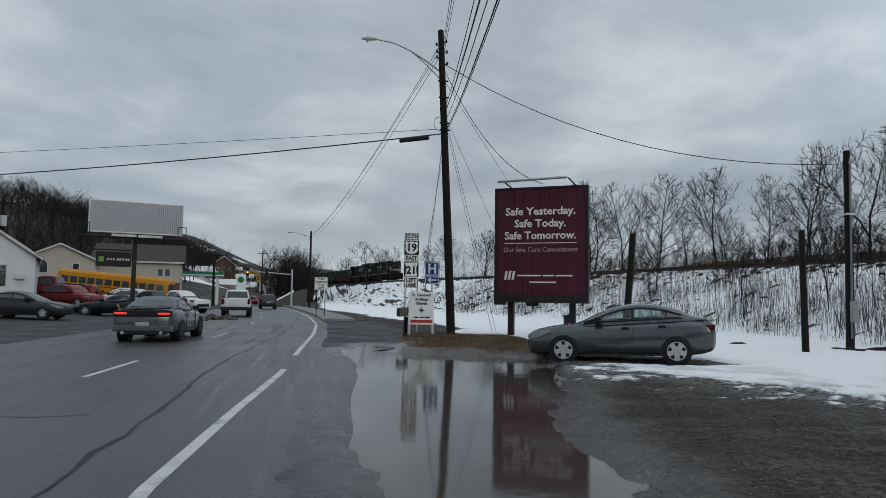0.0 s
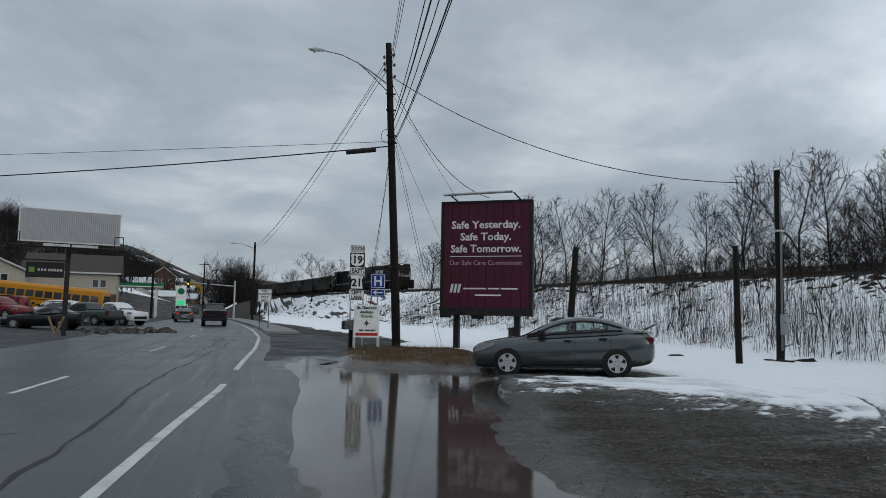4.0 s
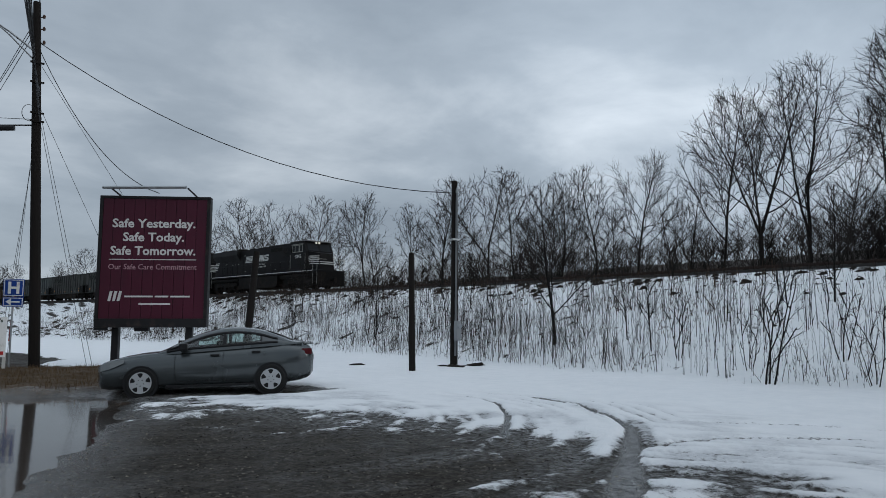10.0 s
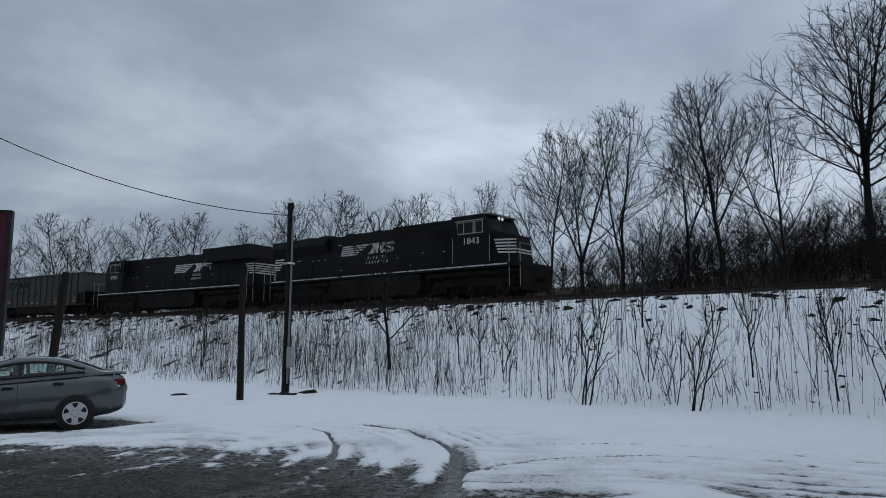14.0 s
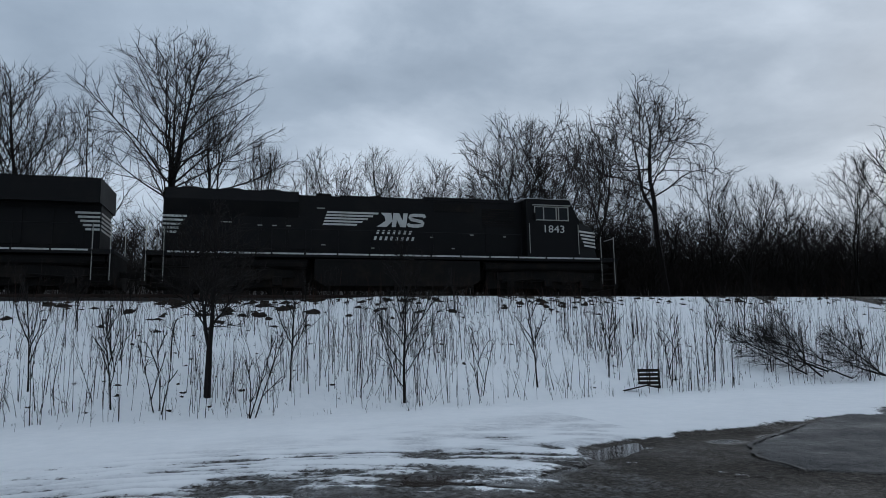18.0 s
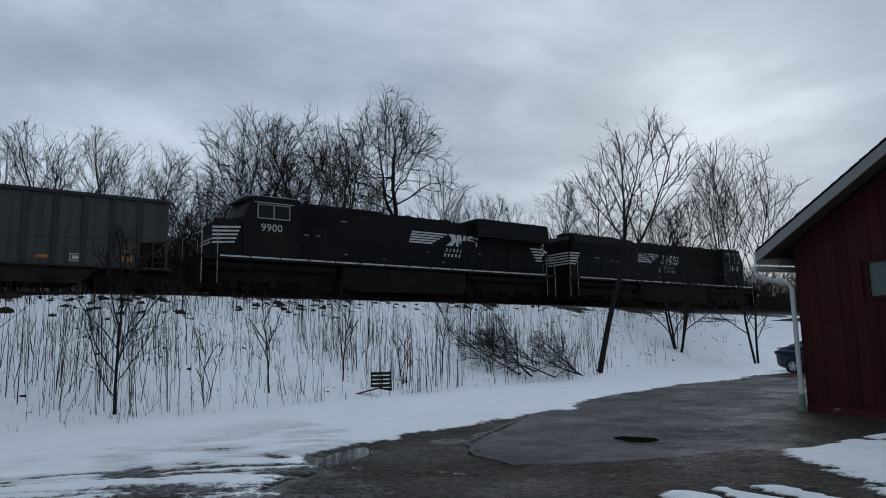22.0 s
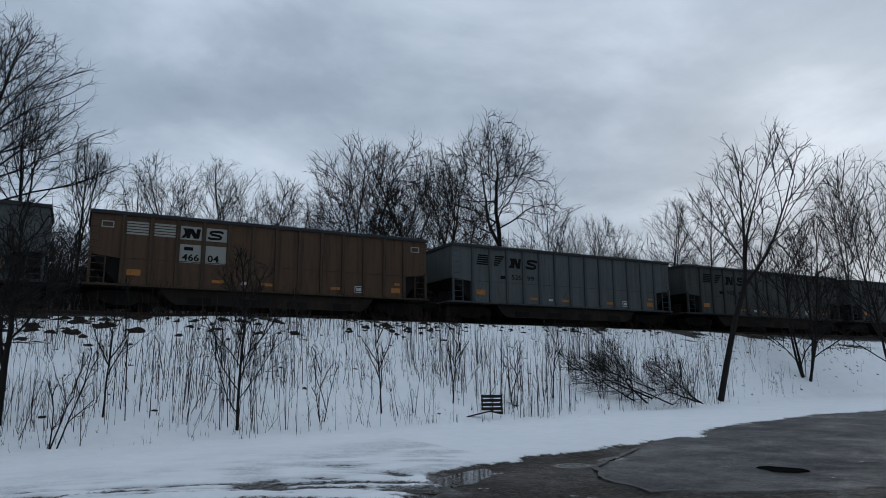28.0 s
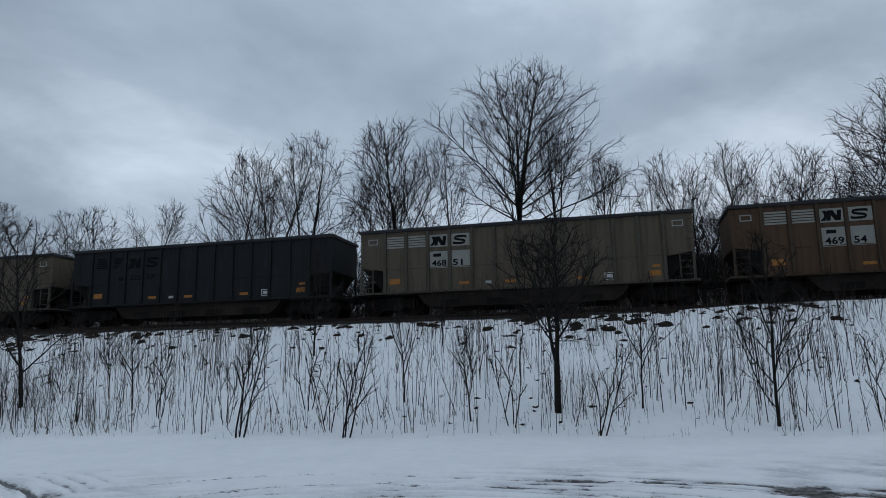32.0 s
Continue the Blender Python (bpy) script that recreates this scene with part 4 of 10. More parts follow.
        for k in (0, 1):
            for j in range(5):
                slanted(bm, bay(k) + 0.22 + 0.02 * j, bay(k + 1) - (0.12 if k == 0 else 0.5 - 0.09 * j), 2.84 + j * 0.11, 2.91 + j * 0.11, y - 0.002, 0.02)
        part("stripes", bm, DECAL_DARK, shell)
        part("initials", boxed(bay(1) + 0.62, bay(1) + 0.9, y - 0.002, y + 0.01, 2.2, 2.36), DECAL_DARK, shell)
        lettering("number", number[:3], 0.34, DECAL_DARK, shell, pose(bay(2.6), y - 0.004, 2.3) @ FACE_Y, 0.6)
        lettering("number", number[3:], 0.34, DECAL_DARK, shell, pose(bay(3.45), y - 0.004, 2.3) @ FACE_Y, 0.42)
    for d in (-1, 1) if plate else ():
        part("tag_frame", bmesh_frame(d * 6.52 - 0.22, d * 6.52 + 0.22, 3.16, 3.42, 0.04, y - 0.01, y), DECAL_GREY, shell)
    for x, z, w, h in ((-5.5, 1.35, 0.5, 0.24), (-2.35, 1.22, 0.46, 0.12), (-0.35, 1.2, 0.46, 0.12), (2.65, 1.2, 0.44, 0.12), (5.55, 1.2, 0.44, 0.22), (5.6, 1.55, 0.3, 0.1)):
        part("reflector", boxed(x - w / 2, x + w / 2, y - 0.004, y, z, z + h), REFLECT, shell)
    bm = bmesh_frame(3.55, 3.95, 1.12, 1.42, 0.03, y - 0.004, y)
    box(bm, 3.63, 3.87, y - 0.004, y, 1.2, 1.34)
    part("data_box", bm, WHITE_PAINT, shell)
    part("test_label", boxed(-1.42, -1.16, y - 0.004, y, 1.2, 1.32), WHITE_PAINT, shell)
    return car


LOCO_GLASS = mat("dusty_cab_glass", (0.016, 0.018, 0.02), 0.5, vary=0.3, scale=2, spec=0.1)


def six_wheel_truck(loco, x):
    bm = bmesh.new()
    for side in (-1, 1):
        y0, y1 = sorted((side * 0.98, side * 1.16))
        prism(bm, [(-2.5, 0.72), (-2.5, 1.0), (-1.0, 1.12), (1.0, 1.12), (2.5, 1.0), (2.5, 0.72), (1.4, 0.62), (-1.4, 0.62)], y0, y1)
        for k in (-1.85, 0, 1.85):
            box(bm, k - 0.2, k + 0.2, *sorted((side * 1.0, side * 1.24)), 0.36, 0.74, 0.04)
        for k in (-0.95, 0.95):
            for j in (-0.12, 0.12):
                tube(bm, [(k + j, side * 1.1, 0.5), (k + j, side * 1.1, 1.15)], 0.08, 8)
        tube(bm, [(-2.3, side * 1.2, 0.6), (-0.4, side * 1.2, 0.75)], 0.05, 6)
    truck = part("truck", bm, UNDERFRAME, loco, "black six-wheel locomotive truck", pose(x, 0, 0))
    for k in (-1.85, 0, 1.85):
        wheelset(truck, k, 0.52)


def loco_marks(loco, side, number, cab_x, low):
    """Stripes, emblem, name bars and number on one side, each read from outside."""
    turn = pose(0, 0, 0) if side < 0 else pose(0, 0, 0, 0, 0, 180)
    mark = turn @ pose(3.7 if low and side > 0 else 0, 0, 0)
    f = 1 if side < 0 else -1
    y = -0.965
    bm = bmesh.new()
    for k in range(5):
        slanted(bm, -3.35 + 0.045 * k, -1.85 + 0.24 * k, 3.06 + 0.135 * k, 3.145 + 0.135 * k, y, 0.03)
    part("stripes", bm, WHITE_PAINT, loco, at=mark)
    bm = bmesh.new()
    swoosh(bm, -0.95, 3.05, 0.72, 0.64, y)
    n_shape(bm, -0.28, 3.05, 0.66, 0.64, y - 0.002)
    s_shape(bm, 0.42, 3.05, 0.8, 0.64, y - 0.004)
    part("emblem", bm, WHITE_PAINT, loco, at=mark)
    for z, x0, n in ((2.44, -1.1, 8), (2.72, -0.98, 7)):
        for k in range(n):
            bm = bmesh.new()
            slanted(bm, x0 + k * 0.245, x0 + k * 0.245 + 0.11, z, z + 0.17, y, 0.05)
            part("name_bar", bm, WHITE_PAINT, loco, at=mark)
    for x, z, w in ((-7.6, 3.05, 0.45), (-6.1, 2.95, 0.2), (-5.5, 2.95, 0.2), (-4.9, 2.95, 0.2), (-3.4, 2.15, 0.18), (-1.2, 2.05, 0.14), (1.5, 2.6, 0.14), (2.5, 2.1, 0.14), (3.4, 2.75, 0.16), (5.0, 2.7, 0.16), (-3.6, 3.78, 0.35)):
        part("data_label", boxed(x, x + w, y - 0.012, y + 0.002, z, z + 0.045), DECAL_GREY, loco, at=turn)
    lettering("number", number, 0.5, WHITE_PAINT, loco, turn @ pose(f * cab_x, -1.515, 3.05) @ FACE_Y, 1.0)
    return


def locomotive(number, style):
    """Front at +x. style 'wide': radiator wings that overhang the rear."""
    wide = style == "wide"
    loco = thing("locomotive", pose(0, 0, 0), "black diesel locomotive with white stripes and numbers", "locomotive", "locomotives of the train")
    bm = bmesh.new()
    box(bm, -10.55, 10.55, -1.5, 1.5, 1.55, 1.74, 0.02)
    part("platform", bm, BLACK_PAINT, loco)
    for side in (-1, 1):
        for k in range(14):
            x0 = -9.6 + k * 1.38
            bm = boxed(x0, x0 + 1.3, *sorted((side * 1.5, side * 1.507)), 1.66, 1.73)
            part("sill_stripe", bm, WHITE_PAINT, loco)
    bm = bmesh.new()
    prism(bm, [(-9.9, 1.74), (6.0, 1.74), (6.0, 4.38), (-2.6, 4.42), (-2.6, 4.36), (-9.75, 4.36), (-9.9, 4.1)], -0.95, 0.95)
    hood = part("hood", bm, BLACK_PAINT, loco)
    # doors, louvres and latches along the hood
    for k in range(13):
        x0 = -9.3 + k * 1.12
        if -4.3 < x0 < 3.3:
            continue
        bm = boxed(x0, x0 + 1.02, -0.975, 0.975, 1.95, 3.4, 0.012)
        part("hood_door", bm, BLACK_PAINT, hood)
    for x0, x1, z0, z1 in ((4.0, 5.6, 3.2, 4.1), (1.7, 3.6, 3.85, 4.2)):
        bm = bmesh.new()
        for k in range(8):
            z = z0 + k * (z1 - z0) / 8
            box(bm, x0, x1, -0.985, 0.985, z, z + 0.045)
        part("louvre", bm, UNDERFRAME, hood)
    bm = bmesh.new()
    if wide:
        prism(bm, [(-9.95, 3.62), (-4.6, 3.62), (-4.6, 4.62), (-9.95, 4.62)], -1.5, 1.5)
    else:
        for side in (-1, 1):
            a = [bm.verts.new((x, side * 0.95, 3.3)) for x in (-9.8, -4.4)]
            b = [bm.verts.new((x, side * 1.38, 3.95)) for x in (-9.8, -4.4)]
            c = [bm.verts.new((x, side * 1.3, 4.42)) for x in (-9.8, -4.4)]
            d = [bm.verts.new((x, side * 0.9, 4.42)) for x in (-9.8, -4.4)]
            for r, s in ((a, b), (b, c), (c, d)):
                bm.faces.new((r[0], r[1], s[1], s[0]))
            for i in (0, 1):
                bm.faces.new((a[i], b[i], c[i], d[i]))
    part("radiator", bm, BLACK_PAINT, hood, "flared radiator section")
    for k, x in enumerate((-8.9, -7.2, -5.5) if not wide else (-8.2, -6.0)):
        bm = bmesh.new()
        z = 4.62 if wide else 4.42
        tube(bm, [(x, 0, z - 0.05), (x, 0, z + 0.16), (x, 0, z + 0.26)], [0.74, 0.74, 0.5], 18)
        part("roof_fan", bm, UNDERFRAME, hood)
    bm = boxed(-3.6, -2.9, -0.35, 0.35, 4.38, 4.62, 0.05)
    part("exhaust_stack", bm, UNDERFRAME, hood)
    bm = boxed(1.2, 5.6, -0.98, 0.98, 4.3, 4.5, 0.04)
    part("brake_hatch", bm, BLACK_PAINT, hood)
    bm = bmesh.new()
    for y in (-0.18, 0, 0.18):
        tube(bm, [(-1.2, y, 4.55), (-0.75, y, 4.58)], [0.03, 0.09], 8)
    box(bm, -1.3, -1.1, -0.25, 0.25, 4.4, 4.56, 0.02)
    part("horn", bm, UNDERFRAME, hood)
    # cab and nose
    bm = bmesh.new()
    prism(bm, [(6.0, 1.74), (8.65, 1.74), (8.65, 3.5), (8.3, 4.25), (8.2, 4.48), (6.0, 4.48)], -1.5, 1.5)
    cab = part("cab", bm, BLACK_PAINT, loco)
    bm = boxed(5.85, 8.5, -1.3, 1.3, 4.46, 4.56, 0.03)
    part("cab_roof", bm, mat("pale_cab_roof", (0.22, 0.22, 0.22), 0.55, vary=0.2, scale=1.5), cab)
    for u in (6.12, 8.58):
        part("cab_grab_rail", tubed([(u, -1.54, 1.9), (u, -1.54, 3.3)], 0.018, 6), DECAL_GREY, cab)
    for side in (-1, 1):
        cuts = (6.42, 6.86, 7.5, 7.62, 8.1) if not wide else (6.5, 7.25, 8.0)
        for x0, x1 in zip(cuts, cuts[1:]):
            if x1 - x0 > 0.2:
                part("window", boxed(x0 + 0.03, x1 - 0.03, *sorted((side * 1.5, side * 1.512)), 3.53, 4.1), LOCO_GLASS, cab)
        bm = bmesh_frame(cuts[0] - 0.03, cuts[-1] + 0.03, 3.46, 4.14, 0.05, *sorted((side * 1.5, side * 1.52)))
        for u in cuts[1:-1]:
            box(bm, u - 0.03, u + 0.03, *sorted((side * 1.5, side * 1.518)), 3.51, 4.09)
        part("window_frame", bm, DECAL_GREY, cab)
        part("visor", boxed(6.3, 8.2, *sorted((side * 1.5, side * 1.6)), 4.17, 4.21, 0.01), DECAL_GREY, cab)
        bm = boxed(6.36, 6.42, *sorted((side * 1.52, side * 1.66)), 3.45, 3.8, 0.01)
        part("mirror", bm, UNDERFRAME, cab)
        loco_marks(loco, side, number, 7.35, wide)
    bm = bmesh.new()
    for y0, y1 in ((-1.2, -0.1), (0.1, 1.2)):
        bm.faces.new([bm.verts.new(p) for p in ((8.665, y0, 3.56), (8.665, y1, 3.56), (8.33, y1, 4.24), (8.33, y0, 4.24))])
    part("windscreen", bm, LOCO_GLASS, cab)
    bm = bmesh.new()
    nose = [bm.verts.new(p) for p in ((8.65, -1.35, 1.74), (8.65, 1.35, 1.74), (9.85, 0.8, 1.74), (9.85, -0.8, 1.74), (8.65, -1.25, 3.5), (8.65, 1.25, 3.5), (9.7, 0.7, 3.3), (9.7, -0.7, 3.3))]
    for f in ((0, 3, 2, 1), (4, 5, 6, 7), (0, 4, 7, 3), (3, 7, 6, 2), (2, 6, 5, 1)):
        bm.faces.new([nose[i] for i in f])
    nose_part = part("nose", bm, BLACK_PAINT, cab)
    bm = bmesh.new()
    for k in range(5):
        z = 2.3 + k * 0.17
        for side in (-1, 1):
            quad = [(8.72 + (4 - k) * 0.06, side * 1.335, z), (9.8, side * 0.825, z), (9.79, side * 0.82, z + 0.09), (8.72 + (4 - k) * 0.06, side * 1.325, z + 0.09)]
            bm.faces.new([bm.verts.new(q) for q in quad])
        bm.faces.new([bm.verts.new(q) for q in ((9.86 - 0.06 * k, -0.75, z), (9.86 - 0.06 * k, 0.75, z), (9.85 - 0.06 * k, 0.75, z + 0.09), (9.85 - 0.06 * k, -0.75, z + 0.09))])
    part("nose_stripes", bm, WHITE_PAINT, nose_part)
    lamp = mat("headlight_lens", (0.9, 0.88, 0.8), 0.2, emit=(1.0, 0.92, 0.75), emit_strength=0.0 if wide else 0.5)
    for y, z in ((-0.16, 4.38), (0.16, 4.38)) if not wide else ():
        bm = bmesh.new()
        tube(bm, [(8.2, y, z), (8.3, y, z)], 0.1, 12)
        part("headlight", bm, lamp, cab)
    bm = boxed(8.1, 8.25, -0.35, 0.35, 4.26, 4.5, 0.02)
    part("number_board", bm, UNDERFRAME, cab)
    # rear stripes
    bm = bmesh.new()
    for k in range(5):
        for side in (-1, 1):
            slanted(bm, -9.88, -8.95 - 0.1 * (4 - k), 2.55 + 0.17 * k, 2.64 + 0.17 * k, side * 0.985, 0)
        bm.faces.new([bm.verts.new(q) for q in ((-9.915, -0.9, 2.55 + 0.17 * k), (-9.915, 0.9, 2.55 + 0.17 * k), (-9.915, 0.9, 2.64 + 0.17 * k), (-9.915, -0.9, 2.64 + 0.17 * k))])
    part("rear_stripes", bm, WHITE_PAINT, hood)
    # fuel tank, trucks, pilots, steps, handrails
    bm = bmesh.new()
    prism(bm, [(-3.7, 1.5), (3.7, 1.5), (3.7, 0.6), (3.3, 0.35), (-3.3, 0.35), (-3.7, 0.6)], -1.42, 1.42)
    part("fuel_tank", bm, UNDERFRAME, loco)
    # added dark fillers that block the light under the frame, behind the trucks
    part("centre_sill", boxed(-10.3, 10.3, -0.62, 0.62, 0.7, 1.55, 0.03), UNDERFRAME, loco)
    for d in (-1, 1):
        for side in (-1, 1):
            part("air_reservoir", tubed([(d * 4.0, side * 1.15, 1.3), (d * 10.2, side * 1.15, 1.32)], 0.2, 10), UNDERFRAME, loco)
            part("sand_duct", boxed(*sorted((d * 4.1, d * 10.25)), *sorted((side * 0.9, side * 0.97)), 0.3, 1.5, 0.01), UNDERFRAME, loco)
    for x in (-7.1, 7.1):
        six_wheel_truck(loco, x)
    for d in (-1, 1):
        bm = boxed(*sorted((d * 10.35, d * 10.55)), -1.45, 1.45, 0.3, 1.6, 0.02)
        part("pilot", bm, UNDERFRAME, loco)
        coupler(loco, d * 10.4)
        for side in (-1, 1):
            bm = bmesh.new()
            for k in range(5):
                box(bm, *sorted((d * 9.75, d * 10.4)), *sorted((side * 1.22, side * 1.5)), 0.42 + k * 0.28, 0.45 + k * 0.28)
            part("steps", bm, UNDERFRAME, loco)
            bm = bmesh.new()
            for x in (9.75, 10.42):
                tube(bm, [(d * x, side * 1.48, 0.5), (d * x, side * 1.48, 2.75)], 0.022, 6)
            tube(bm, [(d * 10.45, side * 1.45, 2.7), (d * 10.45, side * 0.5, 2.7)], 0.022, 6)
            part("grab_rail", bm, DECAL_GREY, loco)
    for side in (-1, 1):
        bm = bmesh.new()
        tube(bm, [(-9.7, side * 1.46, 2.75), (5.9, side * 1.46, 2.75)], 0.018, 5)
        for k in range(12):
            tube(bm, [(-9.7 + k * 1.4, side * 1.46, 1.74), (-9.7 + k * 1.4, side * 1.46, 2.75)], 0.018, 5)
        part("handrail", bm, BLACK_PAINT, loco)
    return loco


# where the leading end of the train is, time by time
TIMETABLE = [(0, 152.0), (9, 63.6), (13, 27.3), (15, 9.0), (17.5, -12.9), (19, -26.2), (32, -142.4)]


def nose_s(t):
    return float(np.interp(t, *zip(*TIMETABLE)))


TRAIN = []


def build_train():
    lead, trail = locomotive("1843", "flared"), locomotive("9900", "wide")
    TRAIN.append((lead, 11.05, False))
    TRAIN.append((trail, 33.2, True))
    kinds = [("sooty", "49295", False), ("sooty", "53340", False), ("grey", "52599", False), ("brown", "46604", True), ("grey", "51402", False), ("brown", "46954", True), ("tan", "46851", True), ("black", "52277", False), ("tan", "46718", True), ("grey", "53126", False), ("brown", "46873", True), ("grey", "51977", False)]
    for k, (paint, number, plate) in enumerate(kinds):
        TRAIN.append((hopper(paint, number, plate), 44.3 + 7.8 + 15.6 * k, False))


build_train()

# ---- trees, saplings and weeds ----


def limb_path(rng, start, way, length, steps, lift, wobble):
    pts, d = [start], way.copy()
    for _ in range(steps):
        d = d + np.array([rng.normal(0, wobble), rng.normal(0, wobble), rng.normal(0, wobble) + lift])
        d = d / np.linalg.norm(d)
        pts.append(pts[-1] + d * length / steps)
    return pts


def mesh_of(name, runs, sides):
    """One mesh of tapered tubes: runs of (points, first radius, last radius); a last radius of 0 ends in a point."""
    verts, faces = [], []
    for pts, r0, r1 in runs:
        n = len(pts)
        base = len(verts)
        for i, p in enumerate(pts):
            if i == n - 1 and r1 == 0:
                verts.append(p)
                break
            d = pts[min(i + 1, n - 1)] - pts[max(i - 1, 0)]
            d = d / (np.linalg.norm(d) + 1e-9)
            a = np.cross(d, (0.3, 0.2, 1.0) if abs(d[2]) < 0.85 else (1.0, 0.1, 0.0))
            a = a / np.linalg.norm(a)
            b = np.cross(d, a)
            r = r0 + (r1 - r0) * i / (n - 1)
            for k in range(sides):
                t = k * math.tau / sides
                verts.append(p + (a * math.cos(t) + b * math.sin(t)) * r)
        for i in range(n - 1):
            q = base + i * sides
            for k in range(sides):
                if i == n - 2 and r1 == 0:
                    faces.append((q + k, q + (k + 1) % sides, q + sides))
                else:
                    faces.append((q + k, q + (k + 1) % sides, q + sides + (k + 1) % sides, q + sides + k))
    me = bpy.data.meshes.new(name)
    me.from_pydata([tuple(v) for v in verts], [], faces)
    return me


def grow(seed, height, stems=1, spread=0.62, limbs=15, bare=0.22, open_=0.8, twigs=1.0, crook=0.05, lean=0.0, girth=0.5, coarse=1.0, fork=1, part_at=0.3, lift=0.05, full=0.6, split=0.32):
    """A bare deciduous tree: stems that may part into leaders, limbs, boughs, twigs and twiglets, kept inside a rounded outline."""
    rng = np.random.default_rng(seed)
    wood, fine = [], []
    low, wide = bare * height * 0.75, height * spread * 0.45

    def outside(p):
        f = (p[2] - low) / (height - low)
        if f < -0.05 or f > 1.0:
            return True
        w = wide * math.sin(math.pi * min(max(f, 0.03), 1.0) ** 0.8) ** full
        return math.hypot(p[0] - lean * p[2] * 0.9, p[1]) > w + 0.1

    def room(p, d, want):
        far = want
        while far > want * 0.12 and outside(p + (d + np.array((0, 0, 0.15))) * far):
            far *= 0.86
        return far

    def along(pts, g):
        f = g * (len(pts) - 1)
        i = min(int(f), len(pts) - 2)
        d = pts[i + 1] - pts[i]
        return pts[i] + d * (f - i), d / np.linalg.norm(d)

    def turned(d, angle, roll):
        a = np.cross(d, (0.2, 0.1, 1.0) if abs(d[2]) < 0.9 else (1.0, 0.0, 0.1))
        a = a / np.linalg.norm(a)
        b = np.cross(d, a)
        out = d * math.cos(angle) + (a * math.cos(roll) + b * math.sin(roll)) * math.sin(angle)
        return out / np.linalg.norm(out)

    size = (height / 12) ** 0.6

    def bough(start, d, length, r, level):
        steps = (0, 8, 5, 2, 1)[level]
        pts = limb_path(rng, start, d, length, steps, lift * (0, 1.0, 1.2, 1.6, 1.0)[level], (0.05 + crook) * (0, 0.9, 1.1, 1.2, 0)[level])
        tip = (0, 0.012, 0.010 * coarse, 0.006 * coarse, 0)[level]
        (wood if level == 1 else fine).append((pts, r, 0 if level >= 3 else min(tip, r)))
        if level == 4:
            return
        count = int((0, 2.5 + length * 1.7 * twigs, 2.5 + length * 2.4 * twigs, rng.integers(0, 4))[level])
        roll = rng.uniform(0, math.tau)
        for j in range(count):
            g = min(0.2 + 0.8 * (j + rng.random() * 0.9) / count, 0.99)
            q, e = along(pts, g)
            roll += 2.5 + rng.normal(0, 0.5)
            nd = turned(e, rng.uniform(0.42, 0.85), roll)
            if level == 3:
                bough(q, nd, rng.uniform(0.22, 0.5) * size, 0.008 * coarse, 4)
                continue
            want = length * (0.52 - 0.3 * g) * rng.uniform(0.75, 1.2) if level == 1 else rng.uniform(0.5, 1.05) * size
            far = room(q, nd, want)
            if far < 0.2 * size:
                continue
            bough(q, nd, far, max(r * (0.62 - 0.25 * g), 0.016 * coarse) if level == 1 else 0.012 * coarse, level + 1)

    def leader(start, way, length, r, count, f0):
        pts = limb_path(rng, start, way, length, 10, 0.03, crook * 0.9 + 0.012)
        wood.append((pts, r, r * 0.12))
        roll = rng.uniform(0, math.tau)
        for k in range(count):
            g = f0 + (0.98 - f0) * ((k + rng.random() * 0.7) / count) ** 0.92
            p, d = along(pts, g)
            f = min(max(p[2] / height, 0), 1)
            roll += 2.4 + rng.normal(0, 0.4)
            nd = turned(d, open_ * (1.18 - 0.55 * f) * rng.uniform(0.85, 1.15), roll)
            far = room(p, nd, height * (0.58 - 0.42 * f) * rng.uniform(0.75, 1.1))
            if far < 0.03 * height:
                continue
            bough(p, nd, far, max(r * (1.0 - 0.88 * g) * rng.uniform(0.36, 0.52), 0.018), 1)
        return pts

    for s in range(stems):
        a = rng.uniform(0, 0.8) + s * math.tau / stems
        out = 0.0 if stems == 1 else 0.16 + 0.12 * rng.random()
        way = np.array([math.cos(a) * out + lean, math.sin(a) * out, 1.0])
        way = way / np.linalg.norm(way)
        h = height * (0.97 if s == 0 else rng.uniform(0.78, 0.95))
        r = height * 0.021 * girth * (1.15 if stems == 1 else 0.8)
        foot = np.array([0.06 * math.cos(a) * (stems > 1), 0.06 * math.sin(a) * (stems > 1), -0.25])
        count = limbs if stems == 1 else int(limbs * 0.7)
        if fork == 1:
            leader(foot, way, h, r, count, bare)
            continue
        bole = limb_path(rng, foot, way, h * part_at, 4, 0.0, crook * 0.5)
        wood.append((bole, r * 1.1, r * 0.85))
        for k in range(fork):
            d = turned(bole[-1] - bole[-2], split * rng.uniform(0.7, 1.3), a + k * math.tau / fork + rng.normal(0, 0.3)) if k or fork > 2 else way
            d = d / np.linalg.norm(d)
            leader(bole[-1], d, h * (1 - part_at) * (1.0 if k == 0 else rng.uniform(0.8, 0.97)), r * (0.78 if k == 0 else 0.62), int(count / fork) + 2, 0.1)
    return mesh_of("trunk", wood, 5), mesh_of("crown", fine, 3)


KINDS = {}


def tree_kind(key, **how):
    if key not in KINDS:
        KINDS[key] = grow(**how)
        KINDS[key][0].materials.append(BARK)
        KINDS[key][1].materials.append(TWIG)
    return KINDS[key]


def plant(name, meshes, at, size, label, group, category="tree"):
    top = thing(name, at, label, category, group)
    for me, part_name in zip(meshes, ("trunk", "crown")):
        ob = new(part_name, me)
        ob.parent, ob.matrix_basis = top, Matrix.Diagonal((*size, 1))
    return top


